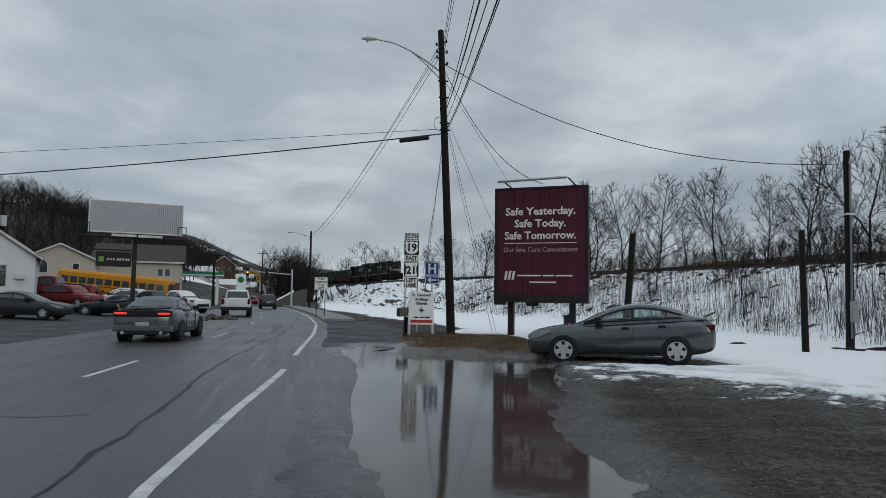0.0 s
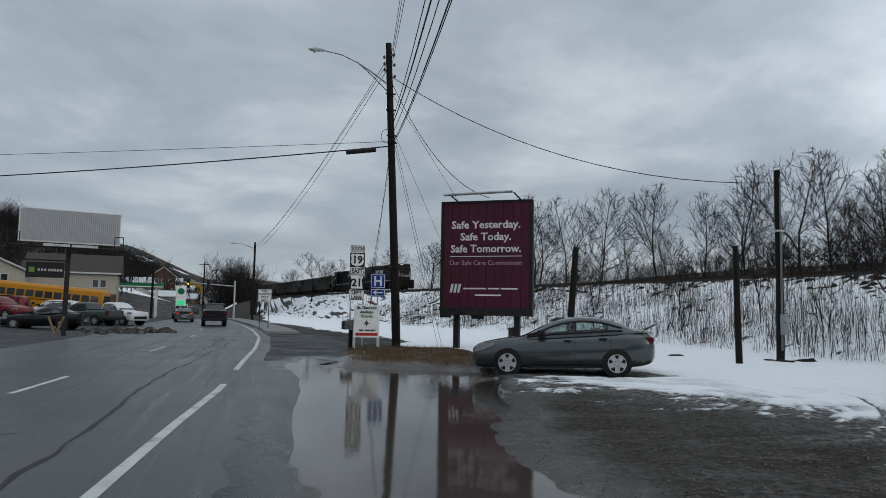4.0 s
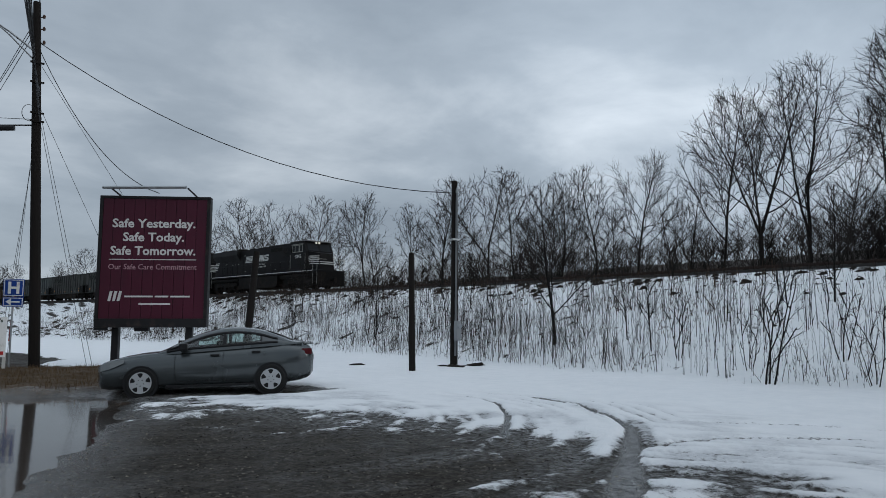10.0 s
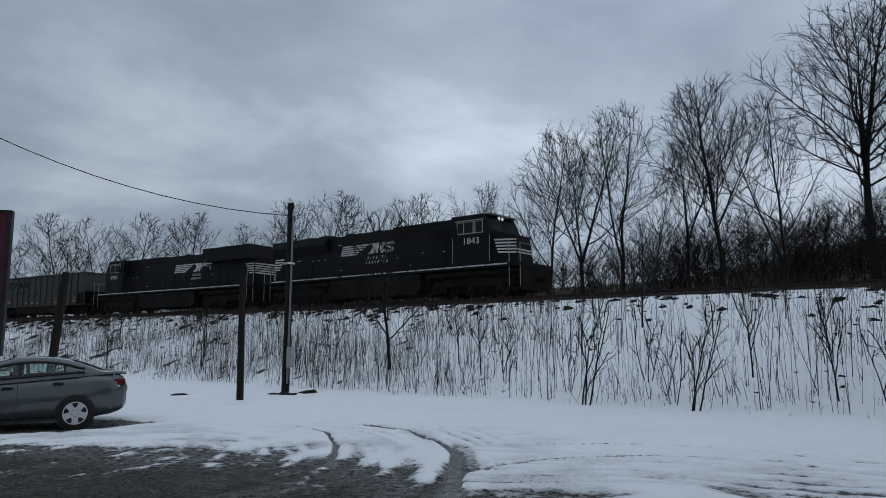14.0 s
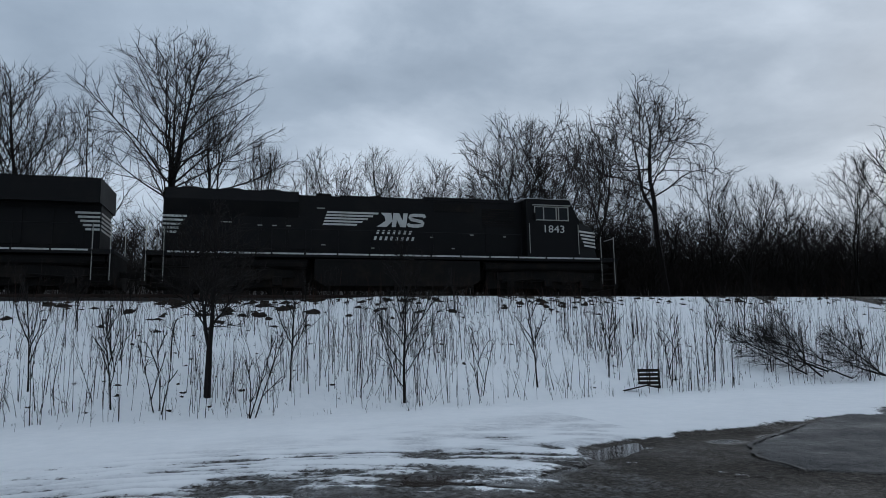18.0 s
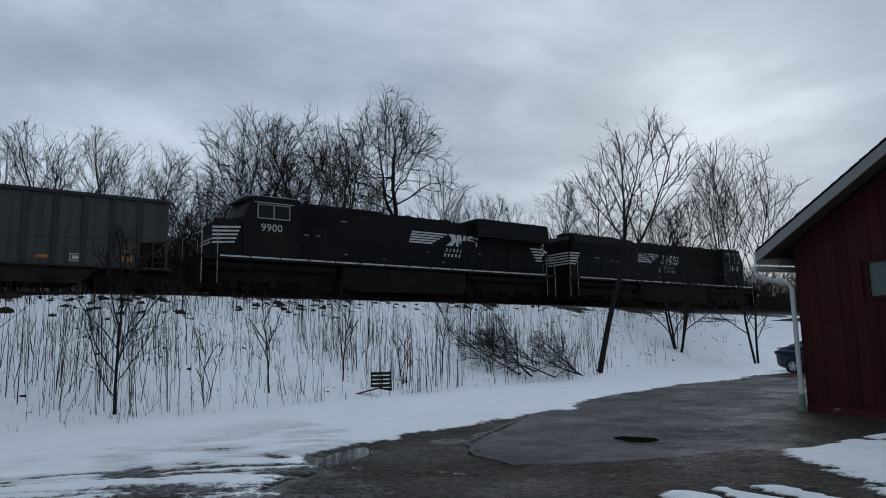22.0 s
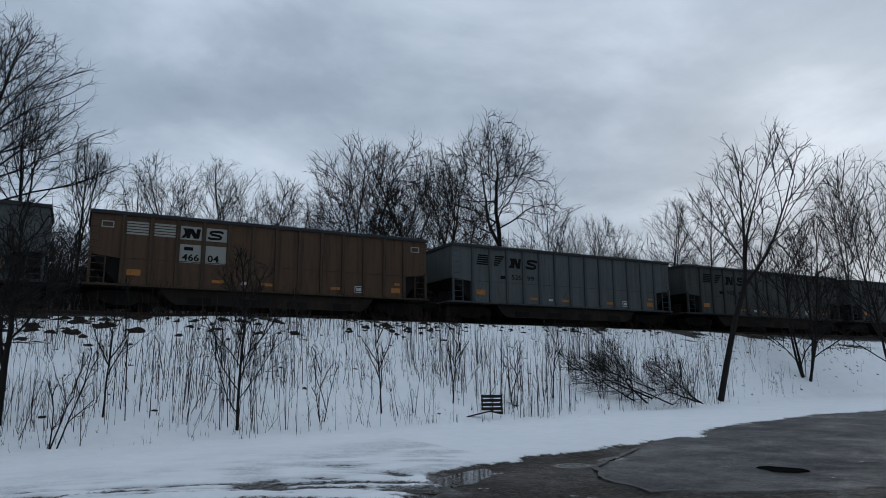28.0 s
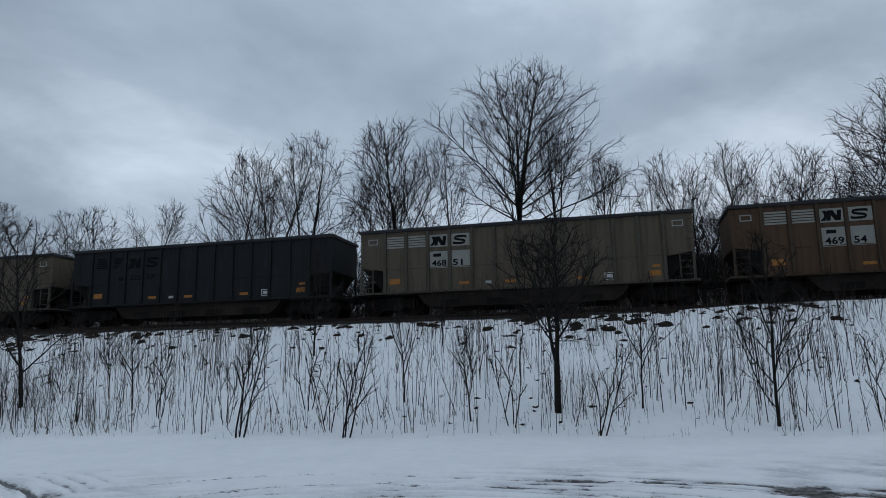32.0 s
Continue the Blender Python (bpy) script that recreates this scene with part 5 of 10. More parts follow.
for key, how in {
    "oval": dict(seed=11, limbs=46, spread=0.95, bare=0.1, open_=1.0, crook=0.045, girth=0.6, twigs=0.8, full=0.5, lift=0.035, fork=2, part_at=0.3, split=0.07, coarse=0.85),
    "vase0": dict(seed=12, twigs=0.66, limbs=30, lift=0.04, spread=1.0, bare=0.12, open_=0.85, fork=3, part_at=0.24, crook=0.07, full=0.45),
    "vase1": dict(seed=13, twigs=0.66, limbs=30, lift=0.04, spread=0.95, bare=0.1, open_=0.85, fork=2, part_at=0.2, crook=0.08, full=0.45),
    "slim0": dict(seed=14, limbs=28, spread=0.72, bare=0.1, open_=0.72, lift=0.07, twigs=0.8, fork=2, part_at=0.25, split=0.14, full=0.45, crook=0.03, girth=0.42),
    "slim1": dict(seed=15, limbs=22, spread=0.66, bare=0.24, open_=0.55, fork=2, part_at=0.4, crook=0.04, girth=0.42),
    "round0": dict(seed=16, limbs=26, spread=1.15, bare=0.24, open_=0.95, crook=0.07, twigs=0.95),
    "crooked0": dict(seed=51, limbs=36, spread=1.05, bare=0.14, open_=1.05, crook=0.085, lift=0.03, fork=3, part_at=0.22, full=0.45, coarse=1.25, girth=0.6),
    "crooked1": dict(seed=52, limbs=36, spread=1.05, bare=0.14, open_=1.0, crook=0.09, lift=0.04, fork=2, part_at=0.2, full=0.45, coarse=1.25, girth=0.58),
    "locust": dict(seed=57, limbs=26, spread=0.8, bare=0.35, open_=1.1, crook=0.13, lift=0.02, fork=2, part_at=0.42, coarse=1.15, girth=0.6, twigs=0.9, full=0.4),
    "scrub0": dict(seed=17, limbs=15, stems=3, spread=1.2, bare=0.1, open_=0.8, crook=0.07, twigs=0.55, girth=0.35, coarse=1.2),
    "scrub1": dict(seed=18, limbs=20, spread=1.1, bare=0.15, open_=0.85, crook=0.06, twigs=0.55, girth=0.4, coarse=1.2),
    "far0": dict(seed=61, limbs=26, spread=1.0, bare=0.14, open_=0.85, twigs=0.5, coarse=1.6, girth=0.42, full=0.45),
    "far1": dict(seed=62, limbs=26, spread=0.95, bare=0.12, open_=0.82, fork=2, part_at=0.25, twigs=0.5, crook=0.06, coarse=1.6, girth=0.42, full=0.45),
}.items():
    tree_kind(key, height=12, **how)
tree_kind("lean", seed=31, height=10, limbs=20, spread=0.8, open_=0.62, bare=0.36, lean=0.22, crook=0.06, twigs=0.45, girth=0.45, fork=3, part_at=0.45, coarse=0.9)
tree_kind("stems", seed=36, height=10, stems=2, limbs=34, spread=0.72, open_=0.8, girth=0.34, twigs=0.6, bare=0.14, coarse=0.75, full=0.42)
tree_kind("young0", seed=41, height=6, limbs=18, spread=1.0, bare=0.2, open_=0.8, twigs=1.2, coarse=0.8)
tree_kind("bushy", seed=46, height=5, limbs=24, spread=1.05, bare=0.12, open_=0.95, twigs=1.9, coarse=0.8, girth=0.75, fork=2, part_at=0.3, crook=0.06)
tree_kind("leaner", seed=47, height=3.5, stems=3, limbs=7, spread=0.5, bare=0.2, open_=0.5, twigs=0.9, coarse=0.6, girth=0.5, lean=0.34, crook=0.06)
tree_kind("young1", seed=42, height=6, stems=4, limbs=14, spread=0.95, bare=0.12, open_=0.7, twigs=1.1, coarse=0.8)
tree_kind("young2", seed=43, height=6, limbs=20, spread=0.62, bare=0.14, open_=0.6, twigs=1.0, coarse=0.75, girth=0.4)
tree_kind("whip0", seed=44, height=3.5, limbs=9, spread=0.3, bare=0.25, open_=0.5, twigs=0.6, coarse=0.55, girth=0.38)
tree_kind("whip1", seed=45, height=3.5, stems=3, limbs=6, spread=0.34, bare=0.2, open_=0.45, twigs=0.6, coarse=0.55, girth=0.36)


def from_lot(yaw, elevation, reach, kind, turn=0, wide=1.0, label="tall bare grey tree beyond the railway"):
    """A tree past the line, by its bearing and the rise of its top as seen from the lot."""
    a = radians(yaw)
    x, y = reach * math.sin(a), reach * math.cos(a) - 0.3
    z = lie(x, y)
    h = (1.6 + reach * math.tan(radians(elevation)) - z) * 0.985
    k = h / 12.0
    plant("tree", KINDS[kind], pose(x, y, z - 0.1, 0, 0, turn), (k * wide, k * wide, k), label, "trees beyond the railway")


def build_far_trees():
    rng = random.Random(5)
    reach = lambda yaw: float(np.interp(yaw, [20, 31, 41, 47, 53, 60, 66, 73, 82, 100, 112, 123, 130, 138, 160], [98, 72, 57, 52, 47, 44, 41, 39.5, 38.5, 38.5, 41, 44, 47, 53, 64]))
    dark, broad = "dark crooked tree beyond the railway", "broad bare tree standing over the railway"
    for k, (yaw, el, kind, wide, *note) in enumerate((
            (83.2, 24.9, "oval", 1.1, broad), (86.0, 21.0, "slim1", 0.9), (73.0, 20.9, "slim0", 1.25), (77.2, 19.4, "vase1", 0.8), (62.4, 19.4, "vase0", 0.85), (65.6, 19.7, "vase1", 0.9), (59.6, 18.2, "round0", 0.72), (70.4, 16.8, "slim1", 1.1),
            (53.4, 14.6, "round0", 0.85), (50.0, 13.2, "far0", 1.0), (47.2, 12.6, "far1", 1.0), (43.5, 12.7, "far0", 0.9), (41.3, 13.3, "far1", 1.05), (37.6, 12.3, "far0", 0.95), (31.2, 11.3, "far1", 1.0), (26.9, 10.7, "far0", 1.0), (24.2, 10.1, "far1", 0.95), (21.6, 10.2, "far0", 1.1), (34.6, 10.2, "far1", 0.9), (57.2, 11.5, "scrub1", 0.9), (67.8, 14.5, "scrub1", 0.8),
            (89.8, 17.7, "slim1", 0.9), (93.6, 16.0, "vase1", 0.9), (97.0, 17.4, "vase0", 0.95), (100.2, 17.1, "vase1", 1.0), (103.4, 16.2, "vase0", 0.85), (107.0, 16.0, "crooked1", 0.9, dark),
            (110.6, 19.3, "crooked0", 0.95, dark), (113.6, 19.0, "crooked1", 0.85, dark), (116.4, 19.9, "crooked0", 0.9, dark), (118.9, 17.0, "crooked1", 0.7, dark), (123.0, 21.3, "locust", 0.95, dark), (126.4, 15.2, "scrub1", 0.75), (129.0, 13.3, "crooked1", 0.75, dark), (132.4, 11.6, "scrub0", 0.8), (136.0, 13.4, "vase1", 0.9), (138.6, 14.1, "far0", 1.0), (142.5, 11.5, "far1", 1.0), (148.0, 14.0, "slim0", 0.8))):
        from_lot(yaw, el, reach(yaw) + (k * 7 % 5) * 0.5 - 1.0, kind, k * 47 % 360, wide, *note)
    for k in range(12):
        yaw = 13 + k * 3.9 + rng.uniform(-1, 1)
        from_lot(yaw, np.interp(yaw, [13, 30, 45, 58], [6.3, 9.0, 10.6, 11.5]) * rng.uniform(0.8, 1.0), reach(yaw) * rng.uniform(1.08, 1.3), f"far{k % 2}", rng.uniform(0, 360), rng.uniform(0.9, 1.2), "bare tree in the woods along the railway")
    for k in range(16):
        yaw = rng.uniform(17, 158)
        el = np.interp(yaw, [15, 30, 60, 80, 100, 120, 140, 160], [6.5, 8.5, 11, 13.5, 13, 12, 9.5, 7]) * rng.uniform(0.75, 1.0)
        from_lot(yaw, el, reach(yaw) * rng.uniform(1.04, 1.35), f"scrub{rng.randrange(2)}", rng.uniform(0, 360), rng.uniform(0.95, 1.4), "low bare tree in scrub beyond the railway")
    # the line's far end and the road's bend
    for x, y, h in ((9.5, 150, 11), (6, 160, 9), (14, 146, 8), (24, 128, 9.5), (29, 122, 9), (21, 140, 8), (33, 112, 11), (36, 104, 12), (40, 98, 12)):
        k = h / 12
        plant("tree", KINDS[f"far{rng.randrange(2)}"], pose(x, y, lie(x, y) - 0.1, 0, 0, rng.uniform(0, 360)), (k * 1.25, k * 1.25, k), "bare tree beside the distant line", "trees along the road")


build_far_trees()

BANK_TREES = [(19.74, 18.57, 6.5, "young0"), (18.8, 0.85, 5.2, "bushy"), (16.95, 8.8, 3.4, "leaner"), (16.95, 5.9, 3.0, "leaner"), (17.2, -0.2, 2.4, "leaner"), (17.85, -4.05, 4.6, "young2"), (23.9, 10, 4.2, "young2"), (18.16, 9.94, 2.3, "whip1"), (17.6, 6.6, 2.5, "whip1"), (21.1, 11, 2.4, "whip0"), (21, -24, 11.6, "lean"), (20.9, -36.6, 12.9, "stems"), (23.6, -33.5, 9, "young1"), (19.7, -10.9, 2.9, "whip0"), (26.9, -3.06, 2.2, "whip1"), (27.4, -2.1, 2, "whip0"), (24.3, 29, 3.2, "young2"), (23, 46.8, 4.6, "young2"), (23.8, -33.7, 2.2, "whip0"), (26.2, -39, 2.6, "whip0"), (18.8, 39.6, 3.3, "young2"), (18.2, 3, 2.8, "whip0"), (19.2, 13.8, 2.8, "whip0"), (17.9, 1.9, 3, "whip1"), (19, -1.2, 3.2, "whip0"), (18.4, -6.3, 2.6, "whip1"), (18.9, -8.2, 3.2, "whip0"), (19.5, -13, 2.8, "whip1"), (20.4, -15.2, 3, "whip0"), (20.6, -17.6, 2.8, "whip1"), (19.6, 5.2, 3.2, "whip0"), (19.1, 7.9, 3, "whip1"), (20.2, 15.5, 2.6, "whip0"), (18.6, 12.4, 2.8, "whip1"), (24.6, 5.4, 2.4, "whip0"), (25.4, -7.6, 2.2, "whip0"), (26.2, -14, 2.2, "whip1"), (24.2, -19.5, 2.6, "whip0"), (22.4, -4.9, 2.4, "whip0"), (21.7, 3.6, 2.6, "whip1"), (20.6, 22.8, 3.4, "whip1"), (21.4, 27.5, 3.6, "whip0"), (19.2, 31, 3, "whip1"), (22, 35, 3.4, "whip0"), (25.2, 17, 2.4, "whip0"), (19.8, -21, 2.4, "whip1"), (27, 1.4, 2, "whip0"), (27.2, 8, 2.2, "whip1")]


def build_bank_trees():
    for k, (x, y, h, kind) in enumerate(BANK_TREES):
        tall = {"young": 6.0, "bushy": 5.0, "leaner": 3.5, "whip": 3.5, "lean": 10.0, "stems": 10.0}[kind.rstrip("0123456789")]
        s = h / tall
        label = {"young": "small bare tree on the snowy bank", "bushy": "bushy dark bare tree with many low twigs", "leaner": "leaning sapling with several stems in snow", "whip": "thin bare sapling rising from the snowy bank", "lean": "leaning bare tree at the foot of the bank", "stems": "bare tree with several stems in snow"}[kind.rstrip("0123456789")]
        plant("sapling" if kind.startswith("whip") else "tree", KINDS[kind], pose(x, y, lie(x, y), 0, 0, 200 if kind == "lean" else 250 if kind == "leaner" else k * 71 % 360), (s, s, s), label, "saplings on the bank" if kind.startswith("whip") else "trees on the bank")


build_bank_trees()


def stalks(name, places, material, seed, label, tall=(0.8, 2.4), fork=3, thick=1.0, lean=0.09):
    """Dead stems, each with a few side twigs, as one mass."""
    rng = np.random.default_rng(seed)
    runs = []
    for x, y, z in places:
        h = tall[0] + (tall[1] - tall[0]) * rng.random() ** 1.4
        d = np.array([rng.normal(0, lean), rng.normal(0, lean), 1.0])
        if rng.random() < 0.08:
            d[:2] += rng.normal(0, 0.45, 2)
        stem = limb_path(rng, np.array([x, y, z - 0.08]), d / np.linalg.norm(d), h, 3, 0.02, 0.03)
        runs.append((stem, rng.gamma(3.0, 0.0024) * thick + 0.003, 0))
        for _ in range(rng.integers(0, fork + 1)):
            i = rng.integers(1, 3)
            t = np.array([rng.normal(0, 0.5), rng.normal(0, 0.5), 1.0])
            runs.append((limb_path(rng, stem[i], t / np.linalg.norm(t), h * rng.uniform(0.2, 0.45), 2, 0.05, 0.1), 0.007 * thick, 0))
    me = mesh_of(name, runs, 3)
    me.materials.append(material)
    tagged(new(name, me), label, "weeds", kind="stuff")


def wands(name, places, material, seed, label, tall):
    """Straight thin stems with short rising side twigs on the upper part, as one mass."""
    rng = np.random.default_rng(seed)
    runs = []
    for x, y, z in places:
        h = tall[0] + (tall[1] - tall[0]) * rng.random() ** 1.3
        d = np.array([rng.normal(0, 0.05), rng.normal(0, 0.05), 1.0])
        if rng.random() < 0.06:
            d[:2] += rng.normal(0, 0.4, 2)
        stem = limb_path(rng, np.array([x, y, z - 0.08]), d / np.linalg.norm(d), h, 4, 0.02, 0.025)
        runs.append((stem, 0.0035 + 0.0032 * h * rng.uniform(0.6, 1.25), 0))
        for _ in range(rng.integers(1, 7)):
            f = rng.uniform(1.3, 3.8)
            i = int(f)
            p, a = stem[i] + (stem[min(i + 1, 4)] - stem[i]) * (f - i), rng.uniform(0, math.tau)
            t = np.array([math.cos(a) * 0.5, math.sin(a) * 0.5, 1.0])
            runs.append((limb_path(rng, p, t / np.linalg.norm(t), h * rng.uniform(0.12, 0.3), 2, 0.08, 0.08), 0.005, 0))
    me = mesh_of(name, runs, 3)
    me.materials.append(material)
    tagged(new(name, me), label, "saplings", kind="stuff")


def copse(name, places, material, seed, label, tall, thick):
    """Far bare trees as one mass: each a stem with a fan of branches and twigs."""
    rng = np.random.default_rng(seed)
    runs = []
    for x, y, z in places:
        h = rng.uniform(*tall)
        foot = np.array([x, y, z - 0.3])
        tip = foot + (rng.normal(0, 0.13 * h), rng.normal(0, 0.13 * h), h)
        runs.append(([foot, foot + (tip - foot) * 0.45 + rng.normal(0, 0.05 * h, 3), tip], thick * rng.uniform(0.7, 1.5), 0))
        for _ in range(9):
            f, a = rng.uniform(0.25, 0.9), rng.uniform(0, math.tau)
            b = foot + (tip - foot) * f
            reach = h * (0.38 - 0.22 * f)
            e = b + (math.cos(a) * reach, math.sin(a) * reach, reach * rng.uniform(0.7, 1.4))
            runs.append(([b, e], thick * 0.8, 0))
            for _ in range(2):
                g = b + (e - b) * rng.uniform(0.3, 0.9)
                runs.append(([g, g + rng.normal(0, 0.3 * reach, 3) + (0, 0, 0.35 * reach)], thick * 0.5, 0))
    me = mesh_of(name, runs, 3)
    me.materials.append(material)
    tagged(new(name, me), label, "woods", kind="stuff")


def build_weeds():
    rng = np.random.default_rng(77)
    n = 36000
    ys, up = np.where(rng.random(n) < 0.9, rng.uniform(-32, 95, n), rng.uniform(95, 190, n)), rng.random(n)
    toe, brow = np.interp(ys, *zip(*TOE)), np.interp(ys, LINE_Y, LINE_X) - 2.8
    xs = toe + up * (brow - toe)
    clump = fractal(xs / 2.2, ys / 2.2, 81, 3)
    want = np.clip((clump - 0.47) * 4.2, 0, 1) * (1.15 - 0.7 * up) * np.interp(ys, [-32, -24, -20, 12, 22, 190], [0.12, 0.2, 0.8, 0.85, 1.3, 1.0])
    keep = rng.random(n) < want
    xs, ys = xs[keep], ys[keep]
    stalks("dead_weeds", list(zip(xs, ys, land(xs, ys))), WEED, 78, "dead weed stalks and thin brush through snow", (0.2, 1.9), 3, 0.72, 0.17)
    # thin saplings in loose clumps
    n = 2600
    pick = rng.integers(0, 300, n)
    ys = rng.uniform(-27, 75, 300)[pick] + rng.normal(0, 0.5, n)
    up = np.clip(rng.beta(1.0, 2.2, 300)[pick] + rng.normal(0, 0.06, n), 0.01, 0.97)
    toe, brow = np.interp(ys, *zip(*TOE)), np.interp(ys, LINE_Y, LINE_X) - 2.8
    xs = toe + up * (brow - toe)
    wands("thin_saplings", list(zip(xs, ys, land(xs, ys))), mat("sapling_bark", (0.016, 0.012, 0.010), 0.95, vary=0.35, scale=0.8, bump=0), 79, "straight thin saplings in clumps on the snowy bank", (0.9, 3.1))
    # rank growth along the brow of the bank
    n = 1500
    ys = rng.uniform(-45, 75, n)
    lx = np.interp(ys, LINE_Y, LINE_X)
    xs = lx - 3.0 - rng.gamma(2.0, 0.8, n)
    keep = fractal(xs / 4, ys / 6, 83, 2) > 0.47
    xs, ys = xs[keep], ys[keep]
    stalks("brow_brush", list(zip(xs, ys, land(xs, ys))), mat("reddish_brush", (0.045, 0.026, 0.018), 0.95, vary=0.35, scale=0.5, bump=0), 84, "reddish brown brush along the embankment's top", (0.5, 1.7), 2)
    # tangled dead grass on the bank towards town
    n = 6500
    ys = rng.uniform(13, 95, n)
    toe, brow = np.interp(ys, *zip(*TOE)), np.interp(ys, LINE_Y, LINE_X) - 2.8
    xs = toe + rng.beta(1.5, 1.0, n) * (brow - toe)
    keep = fractal(xs / 1.6, ys / 1.6, 89, 3) > 0.43
    xs, ys = xs[keep], ys[keep]
    stalks("bank_grass", list(zip(xs, ys, land(xs, ys))), mat("tawny_dead_grass", (0.07, 0.045, 0.028), 0.95, vary=0.4, scale=0.6, bump=0), 90, "tawny dead grass and bramble on the bank", (0.25, 1.1), 2, 1.4, 0.35)
    # dark tussocks and soil that break the snow
    n = 1700
    ys = rng.uniform(-42, 70, n)
    ys[500:] = ys[rng.integers(0, 250, 1200)] + rng.normal(0, 0.5, 1200)
    toe, lx = np.interp(ys, *zip(*TOE)), np.interp(ys, LINE_Y, LINE_X)
    up = np.where(rng.random(n) < 0.74, 1 - rng.gamma(1.4, 0.075, n), rng.uniform(0.05, 1, n))
    xs = toe + np.clip(up, 0.03, 1) * (lx - 2.85 - toe)
    verts, faces = [], []
    blades = []
    for x, y, z in zip(xs, ys, land(xs, ys)):
        w = min(rng.gamma(1.3, 0.07) + 0.02, 0.10 + 0.24 * float(ease(0.55, 0.85, (x - np.interp(y, *zip(*TOE))) / 11.0)))
        base = len(verts)
        for ring, (rr, up_) in enumerate(((1.0, -0.4), (0.85, 0.45), (0.4, 0.95))):
            for k in range(7):
                t = k * math.tau / 7 + ring
                q = w * rr * rng.uniform(0.45, 1.35)
                verts.append((x + q * 0.8 * math.cos(t), y + q * 1.1 * math.sin(t), z + 0.045 + w * up_ * 0.45 * rng.uniform(0.3, 1.5) + q * 0.36 * math.cos(t)))
        for ring in range(2):
            for k in range(7):
                faces.append((base + ring * 7 + k, base + ring * 7 + (k + 1) % 7, base + ring * 7 + 7 + (k + 1) % 7, base + ring * 7 + 7 + k))
        faces.append(tuple(base + 14 + k for k in range(7)))
        blades += [(x + rng.normal(0, w * 0.5), y + rng.normal(0, w), z) for _ in range(int(1 + 16 * w))]
    me = bpy.data.meshes.new("tussocks")
    me.from_pydata(verts, [], faces)
    me.materials.append(mat("dead_tussock", (0.02, 0.015, 0.011), 0.95, vary=0.5, scale=4, bump=0.8))
    tagged(new("tussocks", me), "dark tussocks and clods poking through the snow", "tussocks", kind="stuff")
    stalks("tussock_grass", blades, WEED, 88, "short dead grass round the tussocks", (0.15, 0.55), 1, 0.8)
    # short dead grass along the foot of the bank
    n = 1700
    ys = rng.uniform(-26, 45, n)
    xs = np.interp(ys, *zip(*TOE)) + rng.normal(0.35, 0.45, n)
    keep = fractal(xs / 0.8, ys / 1.6, 86, 3) > 0.44
    xs, ys = xs[keep], ys[keep]
    stalks("toe_grass", list(zip(xs, ys, land(xs, ys))), WEED, 87, "short dead grass along the foot of the bank", (0.1, 0.5), 2, 0.7)
    # scrub and young woods past the line
    n = 1700
    ys = np.where(rng.random(n) < 0.72, rng.uniform(-130, -18, n), rng.uniform(-18, 130, n))
    xs = np.interp(ys, LINE_Y, LINE_X) + 5.5 + rng.gamma(2.0, 6.0, n)
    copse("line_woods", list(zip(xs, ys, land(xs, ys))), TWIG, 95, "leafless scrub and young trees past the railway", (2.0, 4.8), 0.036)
    n = 1150
    ys = np.where(rng.random(n) < 0.75, rng.uniform(-58, -20, n), rng.uniform(-120, -12, n))
    xs = np.interp(ys, LINE_Y, LINE_X) + 5.0 + rng.gamma(2.0, 3.5, n)
    copse("south_woods", list(zip(xs, ys, land(xs, ys))), TWIG, 97, "dense leafless young woods along the railway", (3.0, 7.0), 0.034)
    # young woods straight behind the line
    n = 560
    ys = rng.uniform(-24, 20, n)
    xs = np.interp(ys, LINE_Y, LINE_X) + 7 + rng.gamma(2.0, 6.0, n)
    copse("young_woods", list(zip(xs, ys, land(xs, ys))), TWIG, 99, "dark leafless young woods behind the railway", (3.5, 7.0), 0.032)
    # woods on the hill over the town
    n = 420
    ys = rng.uniform(120, 245, n)
    xs = rng.uniform(-78, -24, n) - 0.06 * (ys - 120)
    copse("hill_woods", list(zip(xs, ys, land(xs, ys))), TWIG, 98, "leafless woods on the hill over the town", (3.5, 7.5), 0.055)
    # thicket behind the line
    n = 4200
    ys = rng.uniform(-110, 150, n)
    lx = np.interp(ys, LINE_Y, LINE_X)
    xs = lx + 4.2 + rng.gamma(1.3, 4.0, n)
    stalks("thicket", list(zip(xs, ys, land(xs, ys))), TWIG, 85, "dark leafless thicket behind the railway line", (0.6, 2.4), 3, 2.6, 0.45)


build_weeds()

# ---- road, kerb and markings ----
ROAD = mat("wet_worn_asphalt", (0.05, 0.052, 0.054), 0.36, vary=0.3, scale=0.35, grain=45, bump=0.5, dirt=(0.028, 0.029, 0.031), dirt_amount=0.45, spec=0.45)


